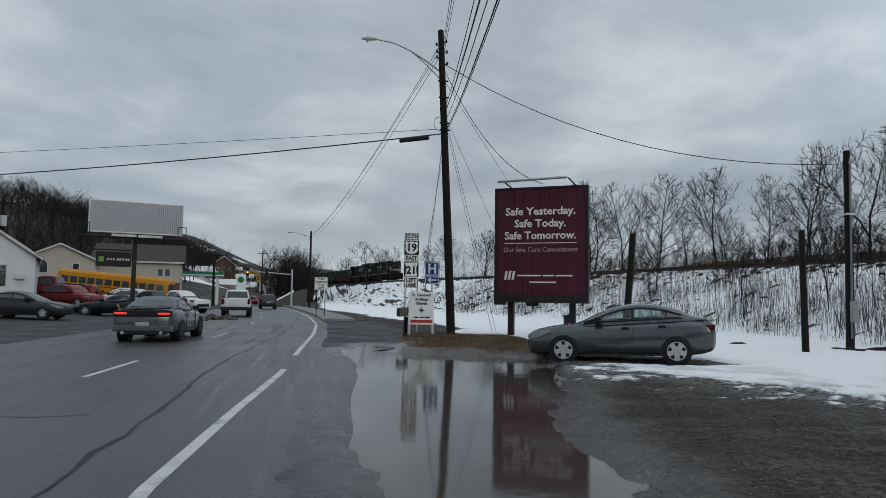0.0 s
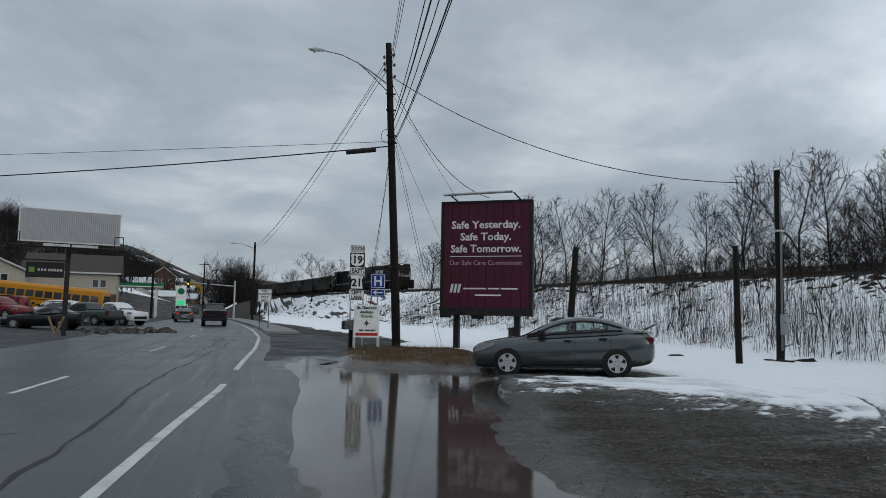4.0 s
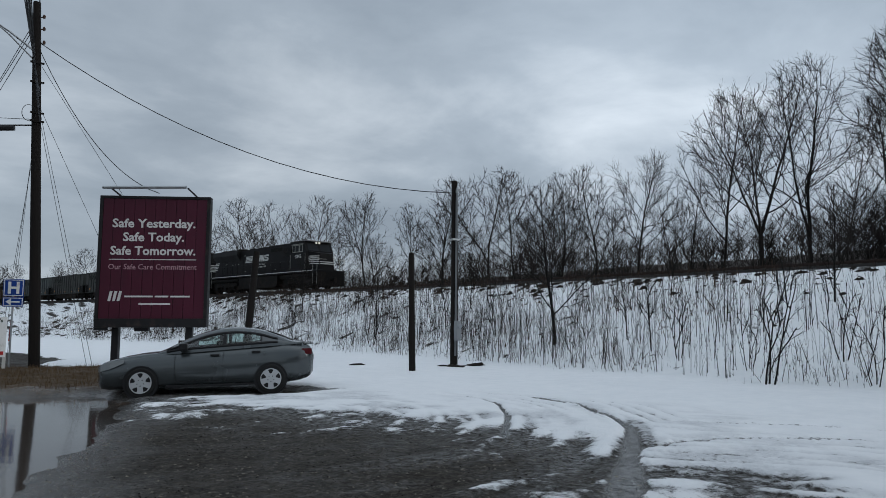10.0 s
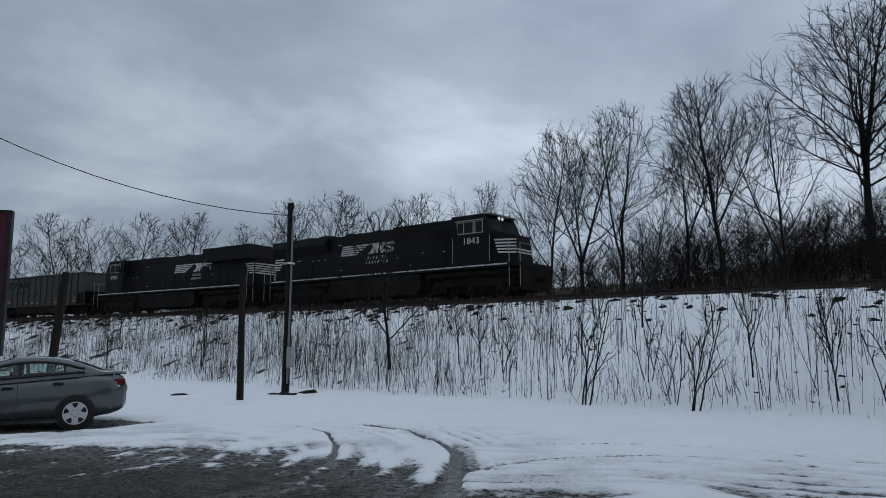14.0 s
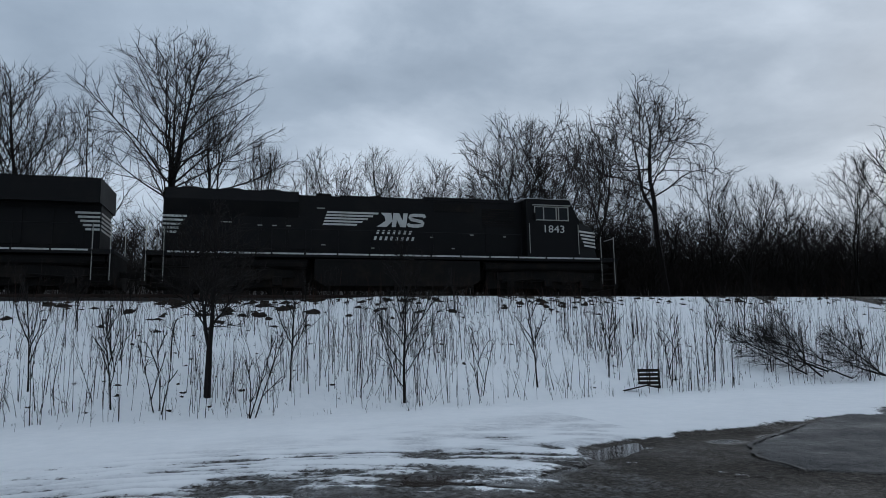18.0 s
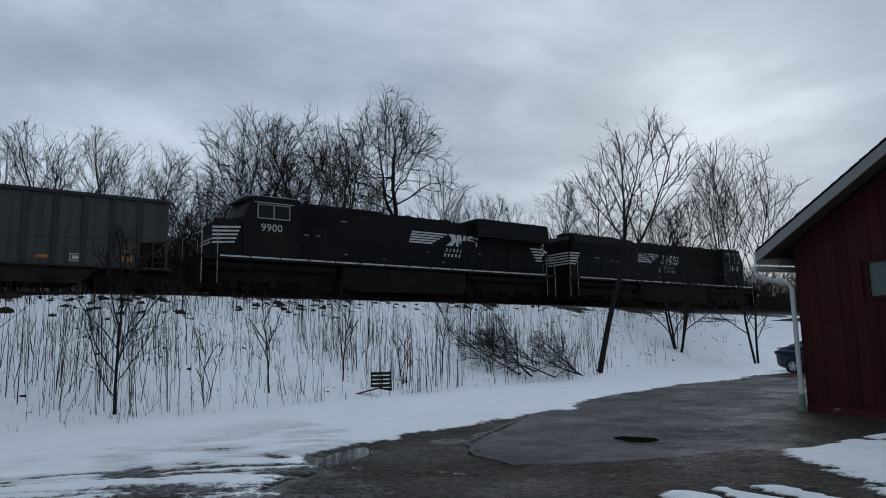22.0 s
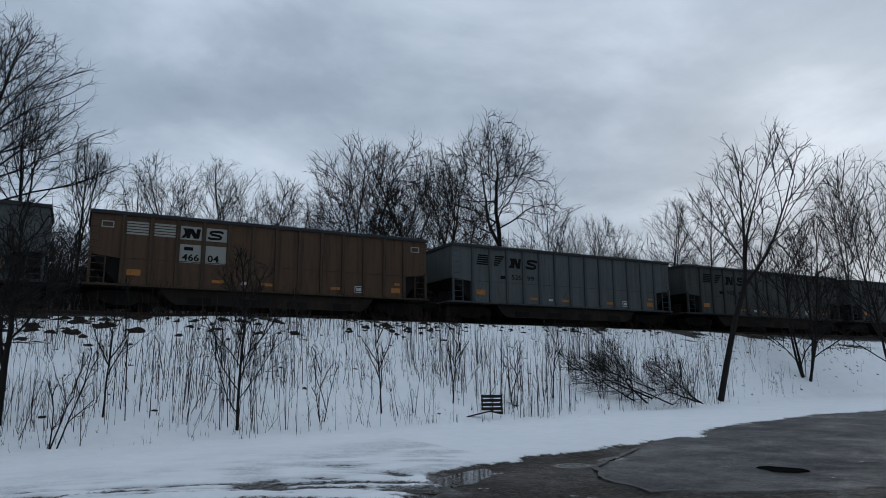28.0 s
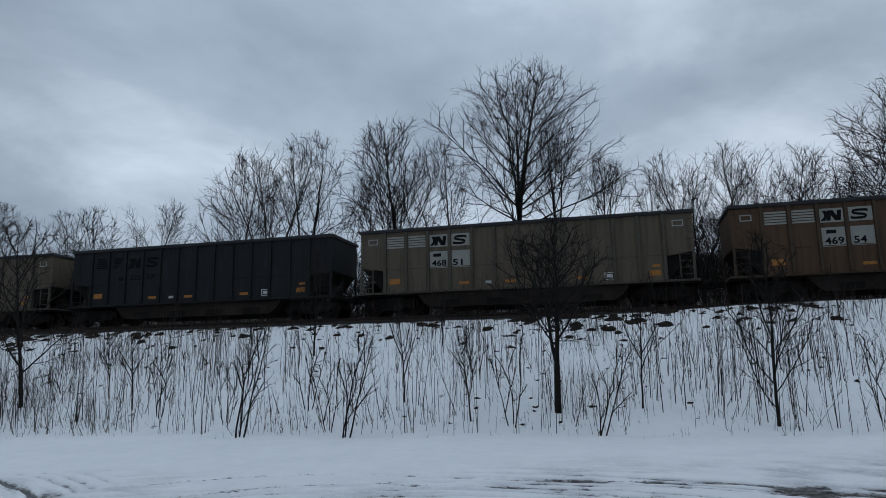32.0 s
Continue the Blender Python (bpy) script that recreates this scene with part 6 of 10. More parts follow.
def worn_lanes(m):
    """Wheel tracks and tar streaks drawn out along the road."""
    nt, ln = m.node_tree.nodes, m.node_tree.links
    p = nt["Principled BSDF"]
    geo, mp = nt.new("ShaderNodeNewGeometry"), nt.new("ShaderNodeMapping")
    ln.new(geo.outputs["Position"], mp.inputs["Vector"])
    mp.inputs["Scale"].default_value = (1.3, 0.05, 1)
    old = p.inputs["Base Color"].links[0].from_socket
    rough = p.inputs["Roughness"].links[0].from_socket
    for scale, low, high, tone, share in ((1.0, 0.5, 0.7, (0.085, 0.086, 0.087), 0.6), (3.0, 0.56, 0.7, (0.022, 0.023, 0.025), 0.7)):
        n, r, mix = nt.new("ShaderNodeTexNoise"), nt.new("ShaderNodeMapRange"), nt.new("ShaderNodeMix")
        n.inputs["Scale"].default_value, n.inputs["Detail"].default_value, n.inputs["Roughness"].default_value = scale, 7, 0.65
        r.inputs["From Min"].default_value, r.inputs["From Max"].default_value, r.inputs["To Max"].default_value = low, high, share
        mix.data_type = "RGBA"
        ln.new(mp.outputs[0], n.inputs["Vector"])
        ln.new(n.outputs["Fac"], r.inputs["Value"])
        ln.new(r.outputs[0], mix.inputs[0])
        ln.new(old, mix.inputs[6])
        mix.inputs[7].default_value = (*tone, 1)
        old = mix.outputs[2]
        wet = nt.new("ShaderNodeMath")
        wet.operation = "MULTIPLY_ADD"
        ln.new(r.outputs[0], wet.inputs[0])
        wet.inputs[1].default_value = 0.22 if share < 0.65 else -0.2
        ln.new(rough, wet.inputs[2])
        rough = wet.outputs[0]
    ln.new(old, p.inputs["Base Color"])
    ln.new(rough, p.inputs["Roughness"])


worn_lanes(ROAD)
LINE = mat("road_line_paint", (0.55, 0.55, 0.53), 0.55, vary=0.2, scale=3, dirt=(0.2, 0.2, 0.2), dirt_amount=0.3)
CRACK = mat("crack_filler", (0.012, 0.012, 0.012), 0.5)
CONCRETE = mat("damp_concrete", (0.24, 0.235, 0.225), 0.8, vary=0.2, scale=1.5, dirt=(0.12, 0.115, 0.105), dirt_amount=0.35)


def ribbon(name, y0, y1, off0, off1, z, material, parent=None, step=1.0, kerb=0.0):
    """A strip along the road, by its distances from the edge line."""
    n = max(int((y1 - y0) / step), 1)
    ys = np.linspace(y0, y1, n + 1)
    bm = bmesh.new()
    rows = []
    for y in ys:
        e = float(road_edge(y))
        wide = off1
        if name == "road":
            wide = off1 + 0.45 * float(ease(-12, 0, y) * ease(22, 14, y)) + 0.16 * float(ease(-12, 0, y) * ease(24, 18, y)) * noise.noise(Vector((y * 0.5, 1.3, 0)))
        ring = [(e + off0, y, z), (e + wide, y, z)]
        if name == "road":
            ring = [(e + off0, y, z), (e + wide - 0.75, y, z), (e + wide - 0.3, y, z - 0.018), (e + wide + 0.35, y, z - 0.09)]
        if kerb:
            ring = [(e + off0, y, z - kerb), (e + off0 + 0.03, y, z)] + [(e + off1, y, z), (e + off1, y, z - kerb)]
        rows.append([bm.verts.new(p) for p in ring])
    if kerb:
        bm.faces.new(rows[0])
        bm.faces.new(rows[-1][::-1])
    for a, b in zip(rows, rows[1:]):
        for k in range(len(a) - 1):
            bm.faces.new((a[k], a[k + 1], b[k + 1], b[k]))
    return part(name, bm, material, parent)


def build_road():
    road = ribbon("road", -200, 500, -8.6, 1.1, 0.008, ROAD, step=0.5)
    tagged(road, "wet patched asphalt road bending out of town", "road", kind="structure")
    for y0, y1 in ((-60, 14.2), (17.6, 120)):
        ribbon("edge_line", y0, y1, -0.07, 0.07, 0.012, LINE, road)
    for k in range(-4, 12):
        y = 13.0 + k * 12.2
        ribbon("lane_dash", y, y + 3.2, -3.51, -3.39, 0.012, LINE, road)
    rng = np.random.default_rng(9)
    # sealed cracks: a long wandering seam and short cross cracks
    for start, n, way in (((-4.3, 3.0), 60, (0.022, 0.5)), ((-9.8, 8.4), 22, (0.24, 0.02)), ((-5.2, 5.0), 8, (-0.25, 0.05)), ((-4.4, 22), 30, (0.02, 0.5)), ((-9.5, 29), 14, (0.26, -0.03))):
        bm = bmesh.new()
        p = np.array(start)
        last = None
        for _ in range(n):
            w = rng.uniform(0.012, 0.045)
            side = np.array((way[1], -way[0])) / math.hypot(*way) * w
            pair = [bm.verts.new((*(p + side), 0.0105)), bm.verts.new((*(p - side), 0.0105))]
            if last:
                bm.faces.new((last[0], last[1], pair[1], pair[0]))
            last = pair
            p = p + np.array(way) * rng.uniform(0.8, 1.2) + rng.normal(0, 0.05, 2)
        part("crack", bm, CRACK, road)
    walk_way = ribbon("pavement", 43, 100, 0.55, 2.6, 0.17, CONCRETE, step=1.5, kerb=0.16)
    tagged(walk_way, "damp concrete pavement with a low kerb", "pavement", kind="structure")


build_road()

# ---- utility pole with street lamp and cables ----
POLE_FOOT, POLE_HEAD = Vector((3.5, 27.8, 0)), Vector((2.9, 28.1, 13.22))


def sag(a, b, drop, n=14):
    a, b = Vector(a), Vector(b)
    return [a.lerp(b, k / n) - Vector((0, 0, 4 * drop * (k / n) * (1 - k / n))) for k in range(n + 1)]


def cable(a, b, drop, r, label="black overhead cable", group="overhead cables"):
    top = part("cable", tubed(sag(a, b, drop), r, 5), WIRE)
    return tagged(top, label, "cable", group)


def street_lamp(parent, head, reach, rise_, arm_z, side=-1):
    """A curved arm and a cobra head on a pole."""
    base = Vector((head.x, head.y, arm_z))
    pts = [base + Vector((side * reach * f, 0, rise_ * math.sin(f * math.pi / 2))) for f in (0, 0.15, 0.3, 0.5, 0.75, 1.0)]
    arm = part("lamp_arm", tubed(pts, [0.045, 0.04, 0.035, 0.032, 0.03, 0.03], 8), STEEL, parent, "galvanised lamp arm")
    low = [base + Vector((0, 0, -0.35)), pts[2] + Vector((0, 0, -0.12)), pts[3]]
    part("brace", tubed(low, 0.025, 6), STEEL, parent)
    tip = pts[-1]
    bm = bmesh.new()
    tube(bm, [tip, tip + Vector((side * 0.15, 0, 0.01)), tip + Vector((side * 0.4, 0, 0.0)), tip + Vector((side * 0.68, 0, -0.02))], [0.04, 0.07, 0.09, 0.04], 10)
    part("lamp_head", bm, mat("grey_lamp_casing", (0.35, 0.36, 0.36), 0.5), parent, "grey street lamp head")
    bm = bmesh.new()
    tube(bm, [tip + Vector((side * 0.42, 0, -0.08)), tip + Vector((side * 0.42, 0, -0.13))], [0.09, 0.05], 10)
    part("lens", bm, glass("lamp_lens", (0.5, 0.5, 0.48), 0.1), parent)


def build_utility_pole():
    pole = thing("utility_pole", pose(0, 0, 0), "tall dark wooden utility pole leaning over the grass verge", "utility pole")
    pts = [POLE_FOOT - Vector((0, 0, 0.4))] + [POLE_FOOT.lerp(POLE_HEAD, k / 6) for k in range(1, 7)]
    part("post", tubed(pts, [0.185, 0.18, 0.17, 0.16, 0.15, 0.14, 0.125], 14), TIMBER, pole)
    at = lambda z: POLE_FOOT.lerp(POLE_HEAD, z / 12.85)
    street_lamp(pole, at(11.0), 2.85, 1.25, at(11.0).z)
    for z, s in ((12.3, 1), (11.85, 1), (11.35, 1), (11.85, -1), (12.15, -1), (11.6, -1)):
        p = at(z)
        bm = bmesh.new()
        tube(bm, [p, p + Vector((s * 0.22, -0.05, 0.05))], 0.02, 6)
        tube(bm, [p + Vector((s * 0.22, -0.05, 0.0)), p + Vector((s * 0.22, -0.05, 0.08)), p + Vector((s * 0.22, -0.05, 0.14))], [0.04, 0.055, 0.03], 8)
        part("insulator", bm, mat("brown_porcelain", (0.06, 0.03, 0.02), 0.3), pole)
    for z in (9.9, 8.8, 8.5, 10.6):
        p = at(z)
        bm = bmesh.new()
        box(bm, p.x - 0.22, p.x + 0.22, p.y - 0.2, p.y - 0.14, p.z - 0.03, p.z + 0.03)
        part("bracket", bm, TIMBER, pole)
    # a loop of spare cable
    p = at(8.8)
    loop = [p + Vector((-0.25 + 0.22 * math.cos(a), -0.2, -0.05 + 0.3 * math.sin(a))) for a in np.linspace(0, math.tau, 16)]
    part("cable_loop", tubed(loop, 0.012, 5), WIRE, pole)


build_utility_pole()


def build_cables():
    at = lambda z: POLE_FOOT.lerp(POLE_HEAD, z / 12.85)
    west = Vector((-32, 43.5, 7.2))
    line = cable(at(8.4), west, 0.35, 0.028, "thick black trunk cable with a splice case")
    a, b = at(8.4).lerp(west, 0.018), at(8.4).lerp(west, 0.052)
    case = part("splice_case", tubed([a - Vector((0, 0, 0.12)), b - Vector((0, 0, 0.16))], 0.105, 10), WIRE, line, "black splice case")
    cable(at(8.6), west + Vector((0, 0, 1.35)), 0.1, 0.011, "thin messenger wire over the road")
    # spans that pass over the lot to the next pole behind the camera
    for z, dx, end_z, drop, r in ((12.3, -0.3, 12.9, 0.8, 0.011), (12.1, 0.0, 12.7, 0.8, 0.011), (11.85, 0.3, 12.5, 0.8, 0.011), (9.6, -0.5, 9.0, 2.0, 0.012), (9.4, -0.25, 8.9, 2.0, 0.02), (9.0, 0.0, 8.7, 1.9, 0.012), (8.6, 0.2, 8.4, 1.9, 0.016), (8.5, 0.3, 8.3, 1.8, 0.011)):
        cable(at(z) + Vector((0.1, -0.05, 0)), (-4.45 + dx, -26, end_z), drop, r, "thin overhead line along the road")
    north = Vector((-2.4, 88, 9.3))
    for z, dz, dx in ((12.3, 0.0, 0.1), (12.1, -0.15, -0.2), (11.85, -0.3, 0.3)):
        cable(at(z), north + Vector((dx, 0, dz)), 0.9, 0.013, "thin overhead line along the road")
    cable(at(11.45), (15.7, 19.75, 6.4), 1.3, 0.016, "service drop cable to the meter pole")
    cable(at(11.35), (6.9, 26.0, 6.3), 1.0, 0.014, "service wire to the billboard lamps")
    for z, end in ((9.5, (4.95, 25.75, 0.0)), (9.2, (4.75, 25.6, 0.0)), (9.3, (6.6, 28.5, 2.4)), (10.8, (6.7, 27.3, 5.2)), (8.7, (3.45, 35.5, 0.3)), (8.4, (3.3, 35.6, 0.3)), (8.0, (3.15, 35.7, 0.3))):
        cable(at(z), end, 0.0, 0.008, "thin guy wire of the pole")
    part("guy_marker", tubed([Vector((3.45, 35.5, 0.3)).lerp(at(8.7), 0.06), Vector((3.45, 35.5, 0.3)).lerp(at(8.7), 0.28)], 0.03, 6), SIGN_RED, bpy.data.objects["utility_pole"], "red plastic guy marker")


build_cables()


def build_meter_pole():
    pole = thing("meter_pole", pose(15.62, 19.68, 0), "dark wooden service pole with meter and grey conduit", "utility pole")
    part("post", tubed([(0, 0, -0.3), (0.05, 0.0, 3), (0.1, 0.05, 6.85)], [0.14, 0.13, 0.11], 12), TIMBER, pole)
    part("conduit", tubed([(-0.05, -0.16, 0.4), (0.0, -0.15, 3), (0.06, -0.12, 6.0), (0.1, -0.1, 6.4)], 0.036, 8), mat("dull_conduit", (0.16, 0.165, 0.17), 0.5, 0.4), pole, "grey metal conduit")
    bm = boxed(-0.1, 0.12, -0.3, -0.14, 0.95, 1.66, 0.02)
    box_ = part("meter_box", bm, mat("grey_meter_enclosure", (0.24, 0.25, 0.26), 0.5), pole, "grey meter enclosure")
    bm = bmesh.new()
    wheel_disc(bm, -0.38, -0.3, 0.09, 16, 0.01, 1.48)
    part("meter_dial", bm, glass("meter_glass", (0.3, 0.32, 0.33), 0.1), box_)
    bm = bmesh.new()
    tube(bm, [(0.1, -0.1, 6.4), (0.08, -0.2, 6.55), (0.05, -0.3, 6.45)], [0.06, 0.07, 0.05], 8)
    part("weatherhead", bm, STEEL, pole)
    part("band", boxed(-0.15, 0.17, -0.17, 0.15, 4.6, 4.66, 0.01), STEEL, pole)


build_meter_pole()
for foot, head, r, label in (((12.78, 18.25, -0.3), (12.72, 18.25, 3.85), 0.1, "short dark timber post in snow"), ((9.45, 23.9, -0.3), (9.75, 23.75, 4.15), 0.13, "leaning dark timber post by the billboard")):
    f, h = Vector(foot), Vector(head)
    post = part("timber_post", tubed([f, f.lerp(h, 0.5), h], [r * 1.1, r, r * 0.9], 12), TIMBER)
    tagged(post, label, "post", "timber posts")
for x, y, s in ((12.9, 21.9, 0.3), (15.1, 18.9, 0.35), (16.2, 19.1, 0.4), (14.9, 19.4, 0.25), (16.6, 19.6, 0.22)):
    bm = bmesh.new()
    bmesh.ops.create_icosphere(bm, subdivisions=2, radius=s)
    for v in bm.verts:
        v.co = Vector((v.co.x * 1.3, v.co.y, v.co.z * 0.35)) * 0.75 * (1 + 0.7 * noise.noise(v.co * 6 + Vector((x, y, 0))))
    tagged(part("turf_clod", bm, mat("dark_wet_soil", (0.015, 0.011, 0.008), 0.9, vary=0.4, scale=6, bump=0.8), at=pose(x, y, lie(x, y) + 0.05)), "clod of dark soil lying in snow", "soil clod", "clods by the meter pole")

# ---- the maroon billboard ----
MAROON = mat("maroon_poster_print", (0.062, 0.0095, 0.022), 0.42, vary=0.12, scale=1.2, each=0.06, dirt=(0.045, 0.01, 0.02), dirt_amount=0.25)
POSTER_WHITE = mat("printed_white", (0.62, 0.6, 0.58), 0.5, vary=0.05)
POSTER_PINK = mat("printed_pink", (0.45, 0.27, 0.3), 0.5, vary=0.05)
FRAME_BLACK = mat("black_sign_steel", (0.014, 0.013, 0.014), 0.5, vary=0.25, scale=3, dirt=(0.05, 0.035, 0.03), dirt_amount=0.2)


def build_billboard():
    left, right = Vector((5.16, 27.1, 0)), Vector((8.46, 25.03, 0))
    across = right - left
    width = across.length
    board = thing("billboard", pose(left.x, left.y, 0, 0, 0, math.degrees(math.atan2(across.y, across.x))), "maroon health-care billboard with white lettering on steel posts", "billboard")
    z0, z1 = 1.42, 6.19
    part("backing", boxed(0, width, 0.05, 0.32, z0, z1, 0.01), FRAME_BLACK, board)
    n = 10
    for k in range(n):
        w = (width - 0.24) / n
        bm = boxed(0.12 + k * w + 0.006, 0.12 + (k + 1) * w - 0.006, 0.0, 0.05, z0 + 0.32, z1 - 0.1, 0.004)
        part("panel", bm, MAROON, board)
    for a, b, c, d in ((0, width, z1 - 0.1, z1), (0, width, z0, z0 + 0.32), (0, 0.12, z0 + 0.32, z1 - 0.1), (width - 0.12, width, z0 + 0.32, z1 - 0.1)):
        part("frame", boxed(a, b, -0.03, 0.06, c, d, 0.012), FRAME_BLACK, board)
    for u in (0.62, width * 0.82):
        part("post", boxed(u - 0.12, u + 0.12, 0.32, 0.56, -0.3, z1 - 0.4, 0.01), FRAME_BLACK, board, "black steel post")
    part("conduit_box", boxed(1.35, 1.85, 0.1, 0.3, z0 - 0.14, z0, 0.01), FRAME_BLACK, board)
    part("junction_box", boxed(width * 0.82 - 0.35, width * 0.82 - 0.13, 0.35, 0.5, 0.45, 0.95, 0.01), FRAME_BLACK, board)
    part("maker_plate", boxed(0.02, 0.5, -0.05, 0.0, z0 - 0.1, z0 - 0.0, 0.004), SIGN_BLACK, board)
    # lamp bar on two arms
    for u in (0.75, width - 0.45):
        part("lamp_bracket", tubed([(u, 0.1, z1 - 0.05), (u - 0.25, -0.5, z1 + 0.22)], 0.03, 6), FRAME_BLACK, board)
    part("lamp_bar", tubed([(0.25, -0.5, z1 + 0.2), (width - 0.75, -0.5, z1 + 0.26)], 0.055, 8), STEEL, board, "long lamp bar")
    cx = width / 2 - 0.02
    y = -0.006
    for text, v, size, w, m in (("Safe Yesterday.", 1.02, 0.44, 2.92, POSTER_WHITE), ("Safe Today.", 1.52, 0.44, 2.15, POSTER_WHITE), ("Safe Tomorrow.", 2.02, 0.44, 2.98, POSTER_WHITE), ("Our Safe Care Commitment", 2.6, 0.28, 3.08, POSTER_PINK)):
        lettering("lettering", text, size, m, board, pose(cx, y, z1 - v) @ FACE_Y, w, bold=0.011 if m is POSTER_WHITE else 0.0)
    part("rule", boxed(cx - 1.52, cx + 1.52, y - 0.002, y + 0.006, z1 - 2.34, z1 - 2.31), POSTER_WHITE, board)
    bm = bmesh.new()
    for k in range(3):
        slanted(bm, 0.42 + k * 0.16, 0.52 + k * 0.16, z1 - 3.83, z1 - 3.47, y, 0.07)
    part("emblem", bm, POSTER_WHITE, board)
    for u0, u1, v, h in ((1.0, 1.98, 3.66, 0.15), (2.05, 2.52, 3.66, 0.15), (2.59, 3.28, 3.66, 0.15), (1.5, 2.6, 3.93, 0.15)):
        part("name_bar", boxed(u0, u1, y - 0.002, y + 0.006, z1 - v - h * 0.2, z1 - v + h * 0.2), POSTER_WHITE, board)


build_billboard()

# ---- route signs, church sign, letter box ----


def plate(parent, u0, u1, z0, z1, material, y=-0.03, rim=None, name="plate"):
    p = part(name, boxed(u0, u1, y, y + 0.012, z0, z1, 0.004), material, parent)
    if rim:
        bm = bmesh.new()
        t = 0.022
        for a, b, c, d in ((u0 + t, u1 - t, z1 - 2 * t, z1 - t), (u0 + t, u1 - t, z0 + t, z0 + 2 * t), (u0 + t, u0 + 2 * t, z0 + 2 * t, z1 - 2 * t), (u1 - 2 * t, u1 - t, z0 + 2 * t, z1 - 2 * t)):
            box(bm, a, b, y - 0.003, y, c, d)
        part("rim", bm, rim, p)
    return p


def write(p, text, u, z, size, material, width=None, y=-0.034):
    lettering("lettering", text, size, material, p, pose(u, y, z) @ FACE_Y, width, bold=0.035 * size)


def shield(p, kind, u, z, w, h, y=-0.034):
    if kind == "us":
        prof = [(-0.5, 0.34), (-0.4, 0.5), (-0.2, 0.42), (0, 0.5), (0.2, 0.42), (0.4, 0.5), (0.5, 0.34), (0.42, 0.12), (0.5, -0.15), (0.36, -0.38), (0, -0.5), (-0.36, -0.38), (-0.5, -0.15), (-0.42, 0.12)]
    else:
        prof = [(-0.5, 0.5), (0.5, 0.5), (0.36, 0.12), (0.44, -0.5), (-0.44, -0.5), (-0.36, 0.12)]
    bm = bmesh.new()
    bm.faces.new([bm.verts.new((u + a * w, y, z + b * h)) for a, b in prof])
    part("shield", bm, SIGN_WHITE, p)


